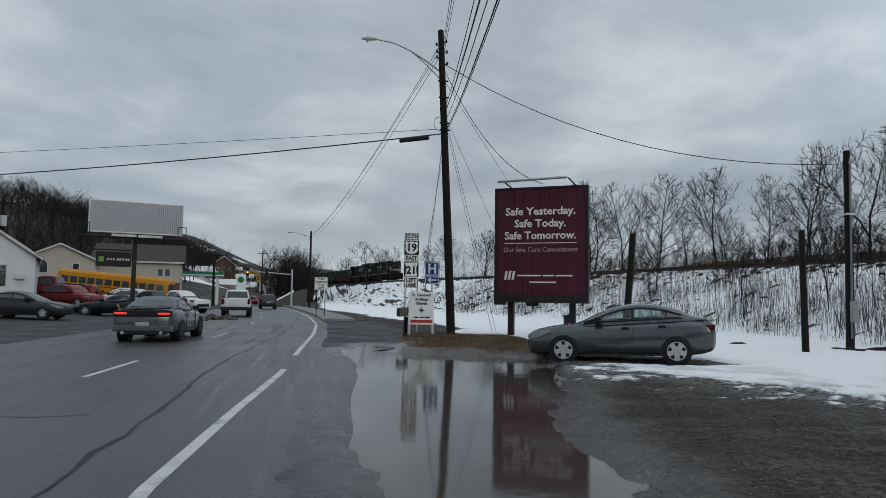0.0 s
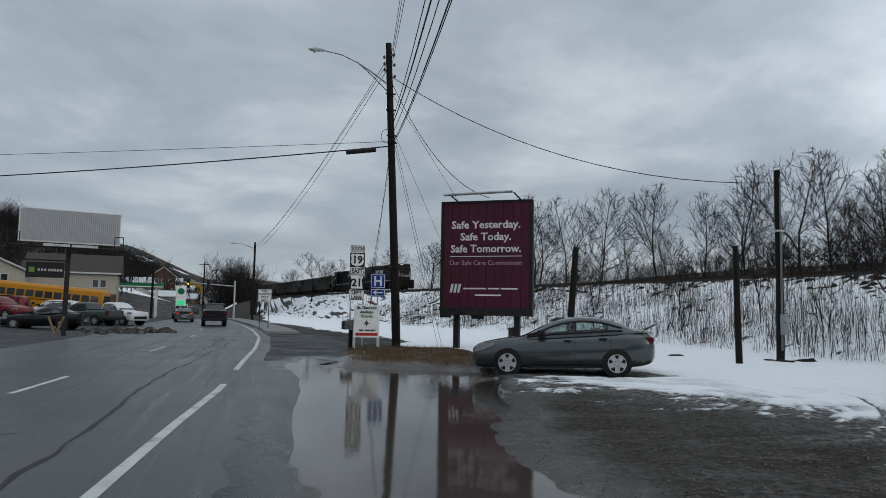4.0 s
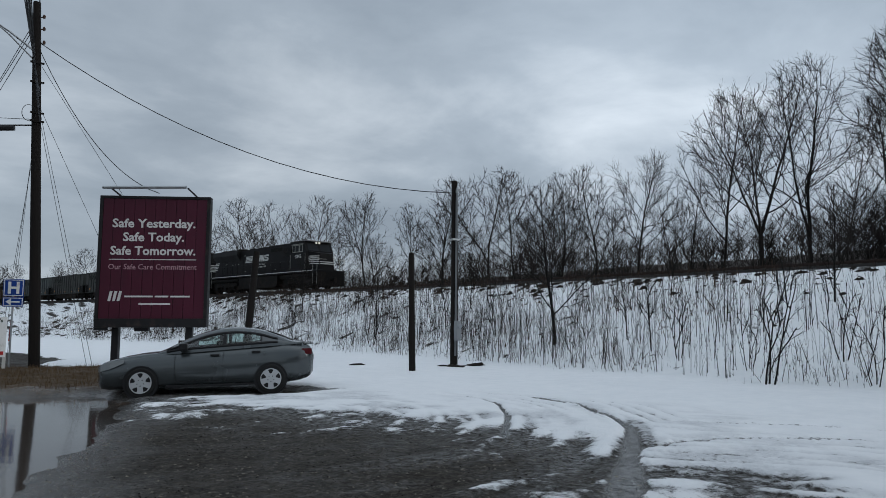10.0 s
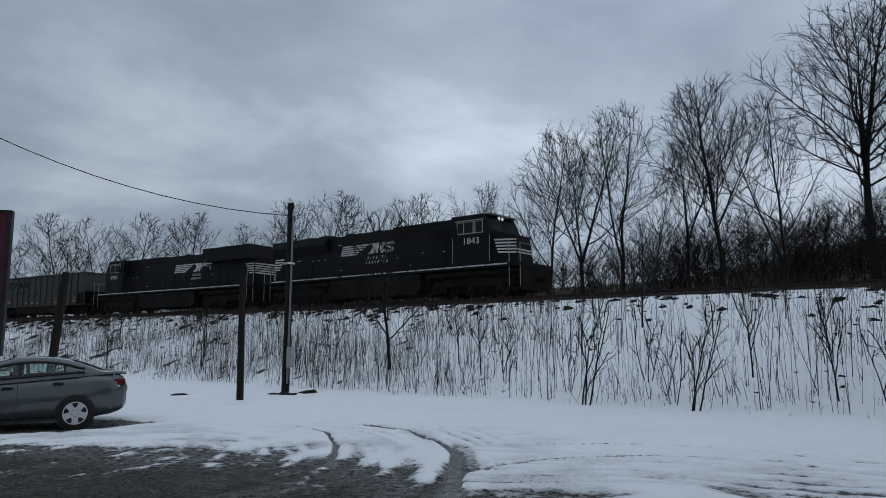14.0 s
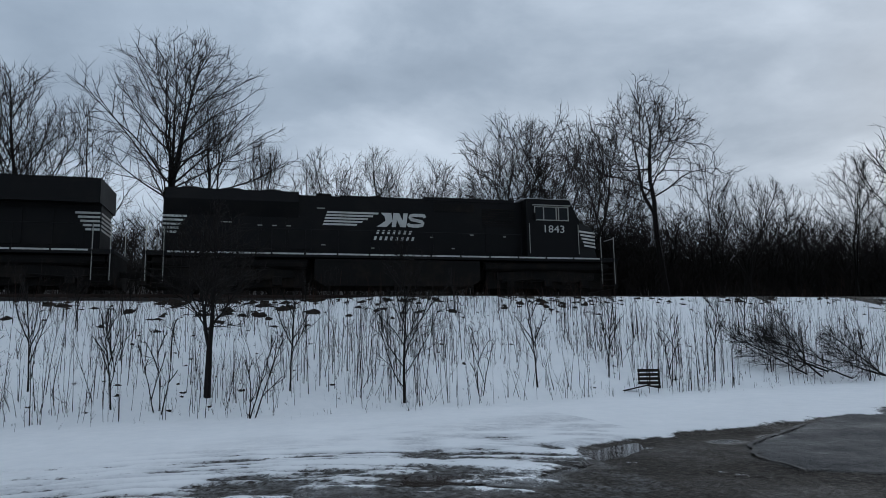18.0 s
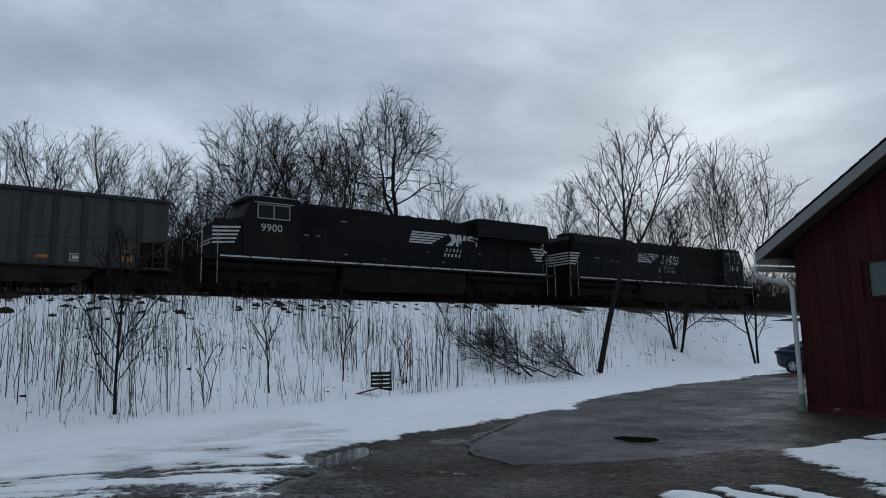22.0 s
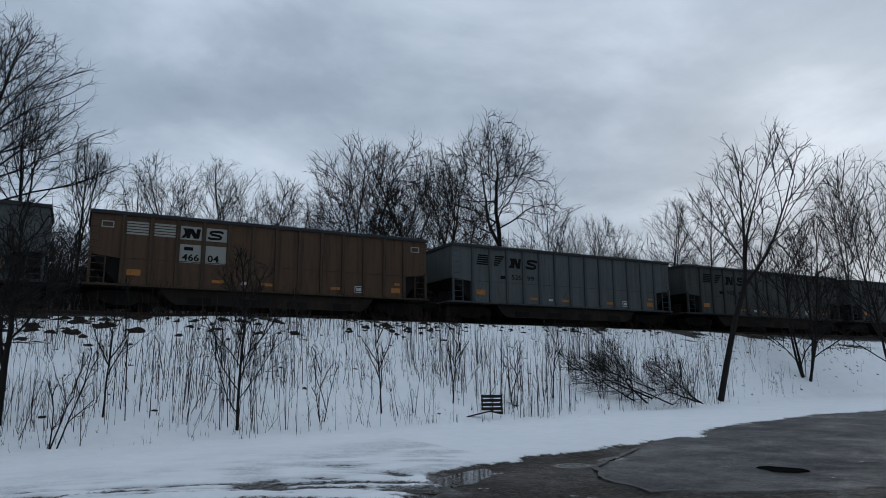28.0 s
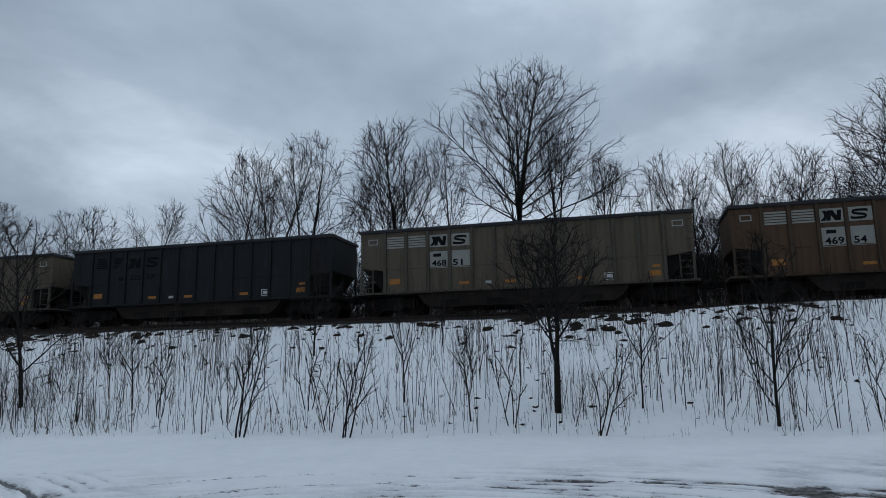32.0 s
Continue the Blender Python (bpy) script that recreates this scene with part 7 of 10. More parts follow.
def build_signs():
    turn = 6
    route = thing("route_sign", pose(1.9, 28.85, 0, 0, 0, -turn) @ Matrix.Diagonal((1.03, 1, 1.03, 1)), "stack of black and white route markers on posts", "road sign")
    for u in (-0.24, 0.27):
        part("post", boxed(u - 0.03, u + 0.03, -0.015, 0.035, -0.3, 4.2 if u < 0 else 2.0, 0.004), STEEL, route, "galvanised sign post")
    for text, z0, z1, size, w in (("SOUTH", 3.92, 4.24, 0.24, 0.5), ("EAST", 3.0, 3.3, 0.24, 0.46)):
        p = plate(route, -0.31, 0.31, z0, z1, SIGN_WHITE, rim=SIGN_BLACK)
        write(p, text, 0, (z0 + z1) / 2, size, SIGN_BLACK, w, -0.036)
    for text, z0, z1, kind in (("19", 3.31, 3.91, "us"), ("21", 2.39, 2.99, "pa")):
        p = plate(route, -0.31, 0.31, z0, z1, SIGN_BLACK)
        shield(p, kind, 0, (z0 + z1) / 2, 0.56, 0.55)
        write(p, text, 0, (z0 + z1) / 2 - (0.04 if kind == "pa" else 0), 0.44, SIGN_BLACK, 0.36, -0.04)
    p = plate(route, -0.31, 0.31, 1.92, 2.36, SIGN_WHITE, rim=SIGN_BLACK)
    write(p, "LEFT", 0, 2.24, 0.2, SIGN_BLACK, 0.42, -0.036)
    write(p, "LANE", 0, 2.04, 0.2, SIGN_BLACK, 0.42, -0.036)
    hosp = thing("hospital_sign", pose(2.86, 29.05, 0, 0, 0, -turn) @ Matrix.Diagonal((1.03, 1, 1.03, 1)), "blue hospital sign with an arrow plaque below", "road sign")
    part("post", boxed(-0.03, 0.03, 0.0, 0.05, -0.3, 2.95, 0.004), STEEL, hosp)
    p = plate(hosp, -0.31, 0.31, 2.46, 3.06, SIGN_BLUE, rim=SIGN_WHITE)
    bm = bmesh.new()
    for a, b, c, d in ((-0.17, -0.08, 2.55, 2.97), (0.08, 0.17, 2.55, 2.97), (-0.08, 0.08, 2.72, 2.8)):
        box(bm, a, b, -0.038, -0.03, c, d)
    part("letter", bm, SIGN_WHITE, p)
    p = plate(hosp, -0.31, 0.31, 2.1, 2.43, SIGN_BLUE, rim=SIGN_WHITE)
    bm = bmesh.new()
    box(bm, -0.08, 0.2, -0.038, -0.03, 2.245, 2.295)
    bm.faces.new([bm.verts.new((a, -0.036, b)) for a, b in ((-0.22, 2.27), (-0.06, 2.15), (-0.06, 2.39))])
    part("arrow", bm, SIGN_WHITE, p)
    church = thing("church_sign", pose(1.95, 26.2, 0, 0, 0, -turn), "white wooden church sign with a compass emblem", "church sign")
    for u in (-0.52, 0.42):
        part("post", boxed(u, u + 0.1, 0.0, 0.1, -0.3, 0.62 if u > 0 else 0.95, 0.008), mat("weathered_white_wood", (0.5, 0.49, 0.46), 0.7, vary=0.2, scale=4, bump=0.4), church)
    p = plate(church, -0.5, 0.5, 0.5, 1.78, SIGN_WHITE, y=-0.02, name="board")
    for k, (text, z, size) in enumerate((("St. George's", 1.66, 0.155), ("Anglican", 1.49, 0.155), ("Church", 1.33, 0.15))):
        write(p, text, 0, z, size, mat("dark_green_lettering", (0.02, 0.045, 0.04), 0.5), y=-0.026)
    bm = bmesh.new()
    for k in range(8):
        a = k * math.pi / 4
        r = 0.16 if k % 2 == 0 else 0.1
        q = [(0.03 * math.cos(a + 1.2), 0.03 * math.sin(a + 1.2)), (r * math.cos(a), r * math.sin(a)), (0.03 * math.cos(a - 1.2), 0.03 * math.sin(a - 1.2))]
        bm.faces.new([bm.verts.new((u, -0.026 - 0.0003 * k, 1.06 + v)) for u, v in q])
    part("compass", bm, mat("dark_green_lettering", (0.02, 0.045, 0.04), 0.5), p)
    for u in (-0.3, -0.06, 0.16):
        part("text_bar", boxed(u, u + 0.19, -0.027, -0.02, 0.76, 0.81), SIGN_BLACK, p)
    bm = bmesh.new()
    box(bm, -0.34, 0.44, -0.027, -0.02, 0.57, 0.68)
    bm.faces.new([bm.verts.new((a, -0.027, b)) for a, b in ((-0.46, 0.625), (-0.34, 0.53), (-0.34, 0.72))])
    part("red_arrow", bm, SIGN_RED, p)
    mail = thing("letter_box", pose(1.42, 26.3, 0, 0, 0, 14), "dented grey letter box on a wooden post", "letter box")
    part("post", boxed(-0.07, 0.07, 0.1, 0.24, -0.3, 0.8, 0.01), TIMBER, mail)
    bm = bmesh.new()
    prof = [(0, 0), (0.3, 0), (0.3, 0.22)] + [(0.15 + 0.15 * math.cos(a), 0.22 + 0.13 * math.sin(a)) for a in np.linspace(0.3, math.pi - 0.3, 7)] + [(0, 0.22)]
    a = [bm.verts.new((-0.32, 0.02 + u, 0.8 + v)) for u, v in prof]
    b = [bm.verts.new((0.32, 0.02 + u, 0.83 + v)) for u, v in prof]
    bm.faces.new(a[::-1])
    bm.faces.new(b)
    for k in range(len(prof)):
        bm.faces.new((a[k], a[(k + 1) % len(prof)], b[(k + 1) % len(prof)], b[k]))
    tin = part("box", bm, mat("faded_tin", (0.07, 0.068, 0.062), 0.5, 0.3, vary=0.3, scale=6, dirt=(0.2, 0.17, 0.14), dirt_amount=0.35), mail)
    part("door", boxed(-0.345, -0.322, 0.03, 0.31, 0.81, 1.12, 0.01), SIGN_BLACK, tin, "dark hinged door")
    thru = thing("lane_sign", pose(-1.65, 49.2, 0.82, 0, 0, -2), "white traffic lane notice on two thin posts", "road sign")
    for u in (-0.3, 0.3):
        part("post", boxed(u - 0.025, u + 0.025, 0, 0.05, -0.9, 1.6, 0.004), TIMBER, thru)
    p = plate(thru, -0.46, 0.46, 1.2, 2.08, SIGN_WHITE, rim=SIGN_BLACK)
    for text, z in (("THRU", 1.94), ("TRAFFIC", 1.74), ("STAY", 1.54), ("LEFT", 1.34)):
        write(p, text, 0, z, 0.19, SIGN_BLACK, 0.12 * len(text), -0.036)


build_signs()


def build_grass():
    rng = np.random.default_rng(31)
    poly = [(0.45, 18.9), (4.1, 17.0), (5.0, 19.5), (5.6, 26.2), (2.0, 27.8), (0.9, 25)]
    xs, ys = rng.uniform(0, 6, 9000), rng.uniform(16.5, 28.5, 9000)
    keep = inside(xs, ys, poly) > 0.05
    verts, faces = [], []
    for x, y in zip(xs[keep], ys[keep]):
        h, a = rng.uniform(0.06, 0.2), rng.uniform(0, math.tau)
        lx, ly = rng.normal(0, 0.07, 2)
        b = len(verts)
        w = 0.012
        verts += [(x - w * math.cos(a), y - w * math.sin(a), 0.02), (x + w * math.cos(a), y + w * math.sin(a), 0.02), (x + lx, y + ly, 0.06 + h)]
        faces.append((b, b + 1, b + 2))
    me = bpy.data.meshes.new("dead_grass")
    me.from_pydata(verts, [], faces)
    me.materials.append(mat("straw_grass", (0.10, 0.064, 0.032), 0.9, vary=0.35, scale=2, bump=0))
    tagged(new("dead_grass", me), "matted brown grass round the sign posts", "grass", kind="stuff")


build_grass()

# ---- vehicles ----
CAR_GLASS = glass("car_glass", (0.03, 0.037, 0.04), 0.04)


def clear_glass(name):
    m = bpy.data.materials.new(name)
    m.use_nodes = True
    nt, ln = m.node_tree.nodes, m.node_tree.links
    nt.remove(nt["Principled BSDF"])
    see, shine, fres, mix = nt.new("ShaderNodeBsdfTransparent"), nt.new("ShaderNodeBsdfGlossy"), nt.new("ShaderNodeFresnel"), nt.new("ShaderNodeMixShader")
    see.inputs[0].default_value = (0.58, 0.70, 0.68, 1)
    shine.inputs["Roughness"].default_value = 0.03
    ln.new(fres.outputs[0], mix.inputs[0])
    ln.new(see.outputs[0], mix.inputs[1])
    ln.new(shine.outputs[0], mix.inputs[2])
    ln.new(mix.outputs[0], nt["Material Output"].inputs[0])
    return m


CAR_GLASS_LIGHT = clear_glass("clear_car_glass")
TRIM = mat("black_car_trim", (0.012, 0.012, 0.013), 0.5)
LAMP_RED = mat("red_lamp_glass", (0.07, 0.006, 0.009), 0.2)
LAMP_RED_ON = mat("lit_red_lamp", (0.4, 0.02, 0.02), 0.2, emit=(1.0, 0.05, 0.03), emit_strength=1.0)
LAMP_CLEAR = mat("clear_lamp_glass", (0.2, 0.215, 0.22), 0.12, spec=0.5)
PLATE = mat("plate_white", (0.34, 0.35, 0.36), 0.5)
ALLOY = mat("silver_wheel_cover", (0.5, 0.51, 0.52), 0.35, 0.6, vary=0.1)
ALLOY_DARK = mat("dark_alloy", (0.06, 0.06, 0.065), 0.35, 0.7)


def loft(bm, rings, caps=True):
    made = [[bm.verts.new(p) for p in r] for r in rings]
    n = len(rings[0])
    for a, b in zip(made, made[1:]):
        for k in range(n):
            bm.faces.new((a[k], a[(k + 1) % n], b[(k + 1) % n], b[k]))
    if caps:
        bm.faces.new(made[0][::-1])
        bm.faces.new(made[-1])


def body_ring(x, zb, zm, zt, hw):
    """Rounded section of a car's lower body: sill, waist, shoulder, deck."""
    half = [(hw * 0.86, zb), (hw * 0.97, zb + 0.10), (hw, zm), (hw * 0.985, zm + (zt - zm) * 0.55), (hw * 0.9, zt - 0.02), (hw * 0.62, zt + 0.012), (0, zt + 0.022)]
    return [(x, y, z) for y, z in half] + [(x, -y, z) for y, z in half[-2::-1]]


def cabin_ring(x, zb, zt, wb, wt):
    half = [(wb, zb), (wt + (wb - wt) * 0.35, zb + (zt - zb) * 0.7), (wt, zt - 0.045), (wt * 0.8, zt - 0.008), (0, zt)]
    return [(x, y, z) for y, z in half] + [(x, -y, z) for y, z in half[-2::-1]]


SHAPES = {
    "sedan": dict(L=4.67, base=2.70, r=0.325, front=1.40, hw=0.915,
        body=[(2.335, 0.34, 0.46, 0.62, 0.40), (2.31, 0.26, 0.47, 0.68, 0.62), (2.22, 0.21, 0.49, 0.745, 0.78), (2.05, 0.19, 0.51, 0.80, 0.86), (1.75, 0.19, 0.54, 0.865, 0.89), (1.35, 0.2, 0.57, 0.92, 0.905), (0.95, 0.2, 0.58, 0.95, 0.915), (0.4, 0.2, 0.6, 0.985, 0.915), (-0.3, 0.2, 0.62, 1.028, 0.918), (-1.0, 0.2, 0.64, 1.068, 0.92), (-1.55, 0.22, 0.67, 1.085, 0.91), (-1.9, 0.26, 0.71, 1.075, 0.87), (-2.08, 0.31, 0.74, 1.045, 0.82), (-2.17, 0.36, 0.74, 0.98, 0.76), (-2.23, 0.44, 0.70, 0.86, 0.66)],
        cabin=[(0.98, 0.95, 0.96, 0.80, 0.78), (0.55, 0.95, 1.2, 0.84, 0.7), (0.1, 0.95, 1.40, 0.85, 0.62), (-0.35, 0.96, 1.465, 0.86, 0.60), (-0.9, 0.98, 1.43, 0.86, 0.59), (-1.35, 1.0, 1.30, 0.84, 0.62), (-1.95, 1.04, 1.065, 0.78, 0.72)],
        panes=[[(0.62, 1.0), (0.12, 1.33), (-0.25, 1.385), (-0.25, 1.0)], [(-0.31, 1.0), (-0.31, 1.385), (-0.85, 1.36), (-1.02, 1.2), (-1.02, 1.02)], [(-1.07, 1.03), (-1.07, 1.2), (-0.92, 1.335), (-1.38, 1.18), (-1.5, 1.08)]],
        doors=[(0.72, -0.28), (-0.28, -1.15)]),
    "coupe": dict(L=5.02, base=2.95, r=0.36, front=1.52, hw=0.96,
        body=[(2.5, 0.3, 0.45, 0.66, 0.7), (2.35, 0.2, 0.5, 0.78, 0.86), (1.5, 0.2, 0.55, 0.92, 0.95), (0.7, 0.2, 0.58, 0.97, 0.95), (-0.6, 0.22, 0.62, 0.98, 0.95), (-1.4, 0.24, 0.68, 1.04, 0.97), (-2.1, 0.28, 0.72, 1.04, 0.94), (-2.42, 0.32, 0.74, 1.02, 0.88), (-2.51, 0.4, 0.72, 0.92, 0.8)],
        cabin=[(0.75, 0.95, 0.98, 0.82, 0.8), (0.0, 0.96, 1.38, 0.86, 0.62), (-0.5, 0.97, 1.45, 0.87, 0.6), (-1.0, 1.0, 1.42, 0.87, 0.6), (-1.9, 1.03, 1.05, 0.84, 0.74)],
        panes=[[(0.5, 1.0), (-0.02, 1.3), (-0.6, 1.36), (-0.6, 1.02)], [(-0.66, 1.03), (-0.66, 1.36), (-1.0, 1.3), (-1.3, 1.1)]], doors=[(0.6, -0.75)]),
    "suv": dict(L=4.6, base=2.66, r=0.36, front=1.33, hw=0.93,
        body=[(2.28, 0.36, 0.5, 0.74, 0.66), (2.15, 0.26, 0.56, 0.88, 0.84), (1.3, 0.26, 0.62, 1.02, 0.91), (0.9, 0.26, 0.65, 1.06, 0.92), (-1.0, 0.26, 0.68, 1.08, 0.92), (-2.0, 0.3, 0.7, 1.06, 0.9), (-2.24, 0.36, 0.72, 1.02, 0.86), (-2.3, 0.46, 0.7, 0.94, 0.8)],
        cabin=[(1.0, 1.02, 1.07, 0.82, 0.8), (0.3, 1.05, 1.58, 0.86, 0.66), (-0.3, 1.06, 1.68, 0.87, 0.65), (-1.4, 1.06, 1.66, 0.87, 0.65), (-1.95, 1.05, 1.56, 0.86, 0.66), (-2.22, 1.03, 1.06, 0.84, 0.78)],
        panes=[[(0.72, 1.1), (0.26, 1.48), (-0.2, 1.55), (-0.2, 1.1)], [(-0.26, 1.1), (-0.26, 1.55), (-1.15, 1.54), (-1.15, 1.1)], [(-1.21, 1.12), (-1.21, 1.54), (-1.75, 1.46), (-1.9, 1.14)]], doors=[(0.8, -0.23), (-0.23, -1.18)]),
    "pickup": dict(L=5.9, base=3.68, r=0.42, front=1.92, hw=1.0,
        body=[(2.95, 0.5, 0.7, 1.0, 0.82), (2.84, 0.38, 0.74, 1.14, 0.95), (1.9, 0.38, 0.8, 1.2, 0.99), (1.3, 0.38, 0.82, 1.22, 1.0), (-0.6, 0.4, 0.84, 1.24, 1.0), (-0.75, 0.42, 0.86, 1.3, 1.0), (-2.8, 0.45, 0.88, 1.32, 1.0), (-2.9, 0.5, 0.88, 1.3, 0.98), (-2.95, 0.55, 0.85, 1.2, 0.95)],
        cabin=[(1.45, 1.2, 1.24, 0.86, 0.84), (0.8, 1.22, 1.75, 0.9, 0.74), (0.3, 1.22, 1.93, 0.91, 0.72), (-0.55, 1.22, 1.93, 0.91, 0.72), (-0.72, 1.22, 1.82, 0.9, 0.75), (-0.85, 1.22, 1.28, 0.88, 0.84)],
        panes=[[(1.1, 1.28), (0.72, 1.64), (0.4, 1.78), (0.35, 1.28)], [(0.29, 1.28), (0.33, 1.78), (-0.55, 1.78), (-0.6, 1.28)]], doors=[(1.2, 0.32), (0.32, -0.68)]),
}


def eased_rows(rows, n=3):
    """Rows of a hull with smooth ones put between them."""
    out = []
    for i in range(len(rows) - 1):
        p0, p1, p2, p3 = (np.array(rows[min(max(i + k, 0), len(rows) - 1)], float) for k in (-1, 0, 1, 2))
        for f in np.arange(n) / n:
            m1, m2 = (p2 - p0) * 0.35, (p3 - p1) * 0.35
            q = (2 * f ** 3 - 3 * f ** 2 + 1) * p1 + (f ** 3 - 2 * f ** 2 + f) * m1 + (3 * f ** 2 - 2 * f ** 3) * p2 + (f ** 3 - f ** 2) * m2
            q[0] = p1[0] + (p2[0] - p1[0]) * f
            out.append(tuple(q))
    return out + [rows[-1]]


def cabin_half_width(shape, x, z):
    rows = shape["cabin"]
    for (x0, b0, t0, wb0, wt0), (x1, b1, t1, wb1, wt1) in zip(rows, rows[1:]):
        if x1 <= x <= x0:
            f = (x0 - x) / (x0 - x1)
            b, t, wb, wt = (p + (q - p) * f for p, q in ((b0, b1), (t0, t1), (wb0, wb1), (wt0, wt1)))
            g = min(max((z - b) / max(t - b, 0.05), 0), 1)
            half = [(wb, 0), (wt + (wb - wt) * 0.35, 0.7), (wt, 0.93)]
            return float(np.interp(g, [h[1] for h in half], [h[0] for h in half]))
    return rows[0][3]


def wheel(parent, x, y, r, side, rim=ALLOY, spokes=5):
    bm = bmesh.new()
    w = 0.21
    prof = [(-w / 2, r * 0.62), (-w / 2, r * 0.9), (-w * 0.38, r), (w * 0.38, r), (w / 2, r * 0.9), (w / 2, r * 0.62)]
    rings = [[bm.verts.new((q * math.cos(a), p, q * math.sin(a))) for p, q in prof] for a in np.linspace(0, math.tau, 25)[:-1]]
    for k, a in enumerate(rings):
        b = rings[(k + 1) % len(rings)]
        for i in range(len(prof) - 1):
            bm.faces.new((a[i], b[i], b[i + 1], a[i + 1]))
    tyre = part("wheel", bm, RUBBER, parent, at=pose(x, y, r), smooth=False)
    bm = bmesh.new()
    s = side
    wheel_disc(bm, *sorted((s * w * 0.18, s * w * 0.3)), r * 0.62, 24)
    part("dish", bm, TRIM, tyre)
    bm = bmesh.new()
    for k in range(spokes):
        a = k * math.tau / spokes + 0.3
        for off in ((-0.16, 0.16) if spokes == 5 else (0,)):
            c, d = math.cos(a + off * 0.8), math.sin(a + off * 0.8)
            px, pz = -d * r * 0.075, c * r * 0.075
            q = [(0.12 * r * c + px, 0.12 * r * d + pz), (0.64 * r * math.cos(a + off * 1.6) + px, 0.64 * r * math.sin(a + off * 1.6) + pz), (0.64 * r * math.cos(a + off * 1.6) - px, 0.64 * r * math.sin(a + off * 1.6) - pz), (0.12 * r * c - px, 0.12 * r * d - pz)]
            lo, hi = [bm.verts.new((u, s * w * 0.3, v)) for u, v in q], [bm.verts.new((u * 0.98, s * w * 0.44, v * 0.98)) for u, v in q]
            bm.faces.new(hi)
            for i in range(4):
                bm.faces.new((lo[i], lo[(i + 1) % 4], hi[(i + 1) % 4], hi[i]))
    wheel_disc(bm, *sorted((s * w * 0.3, s * w * 0.46)), r * 0.17, 12)
    for r0, r1 in ((r * 0.58, r * 0.66),):
        seg = 28
        for k in range(seg):
            a0, a1 = k * math.tau / seg, (k + 1) * math.tau / seg
            bm.faces.new([bm.verts.new((rr * math.cos(aa), s * w * 0.47, rr * math.sin(aa))) for rr, aa in ((r0, a0), (r1, a0), (r1, a1), (r0, a1))])
    part("rim", bm, rim, tyre)
    return tyre


ROOF = [(1.08, 0.945), (0.8, 1.09), (0.5, 1.235), (0.2, 1.355), (-0.1, 1.43), (-0.45, 1.465), (-0.8, 1.45), (-1.15, 1.385), (-1.5, 1.265), (-1.78, 1.14), (-2.0, 1.05)]


def saloon_belt(x):
    return 0.935 + 0.06 * (1.08 - x)


def saloon_cabin(top, paint, glass_):
    """A curved greenhouse with thin pillars and real panes."""
    xs0, zs0 = [p[0] for p in ROOF][::-1], [p[1] for p in ROOF][::-1]
    roof = lambda x: float(np.mean([np.interp(x + d, xs0, zs0) for d in (-0.12, -0.06, 0, 0.06, 0.12)]))
    belt = saloon_belt
    edge = lambda x: 0.865 - 0.07 * max(x - 0.5, 0) - 0.10 * max(-x - 1.2, 0)
    rail = lambda x: 0.60 + 0.13 * max(x - 0.2, 0) / 0.8 + 0.10 * max(-x - 0.9, 0)

    def section(x, side):
        b, t = belt(x), max(roof(x), belt(x) + 0.01)
        h = t - b
        zb, zt = b + min(0.05, h * 0.2), t - min(0.105, h * 0.45)
        wide = lambda z: rail(x) + (edge(x) - rail(x)) * (1 - ((z - b) / max(h, 0.02)) ** 1.25)
        pts = [(edge(x), b - 0.04), (wide(zb), zb), (wide(zt), zt), (rail(x) - 0.01, t - 0.025), (rail(x) * 0.86, t - 0.006), (rail(x) * 0.5, t + 0.012), (0, t + 0.018)]
        return [(x, side * y, z) for y, z in pts]

    stations = [1.08, 1.0, 0.9, 0.76, 0.62, 0.5, 0.38, 0.26, 0.14, 0.0, -0.14, -0.265, -0.335, -0.47, -0.6, -0.75, -0.9, -1.0, -1.06, -1.1, -1.2, -1.32, -1.44, -1.56, -1.68, -1.78, -1.9, -2.0]
    kinds = {}
    for side in (-1, 1):
        rings = [section(x, side) for x in stations]
        for i, (a, b) in enumerate(zip(rings, rings[1:])):
            x = (stations[i] + stations[i + 1]) / 2
            for k in range(6):
                name = "shell"
                if k == 1 and 0.5 < x < 0.9:
                    name = ("pillar", side, 2)
                elif k == 1 and (-0.265 < x < 0.5):
                    name = ("side_window", side, 0)
                elif k == 1 and -1.06 < x < -0.335:
                    name = ("side_window", side, 1)
                elif k == 1 and -1.44 < x < -1.10:
                    name = ("quarter_window", side, 0)
                elif k == 1 and -0.335 < x < -0.265 or k == 1 and -1.1 < x < -1.06:
                    name = ("pillar", side, int(x > -0.5))
                elif k >= 4 and x > 0.26:
                    name = "windscreen"
                elif k >= 4 and -1.78 < x < -1.2:
                    name = "rear_window"
                quad = (a[k], b[k], b[k + 1], a[k + 1])
                kinds.setdefault(name, []).append(quad if side < 0 else quad[::-1])
    made = {}
    for name in sorted(kinds, key=str):
        bm = bmesh.new()
        for quad in kinds[name]:
            bm.faces.new([bm.verts.new(p) for p in quad])
        bmesh.ops.remove_doubles(bm, verts=bm.verts, dist=0.0005)
        made[name] = bm
    cab = part("cabin", made.pop("shell"), paint, top, smooth=True)
    for name, bm in made.items():
        word = name if isinstance(name, str) else name[0]
        part(word, bm, TRIM if word == "pillar" else CAR_GLASS if word == "quarter_window" else glass_, cab, smooth=True)
    # dark seal along the glass
    for side in (-1, 1):
        bm = bmesh.new()
        ring = [section(x, side) for x in stations if -1.44 <= x <= 0.9]
        tube(bm, [r[1] for r in ring], 0.028, 6)
        tube(bm, [r[2] for r in ring], 0.03, 6)
        part("window_seal", bm, TRIM, cab)
    return cab


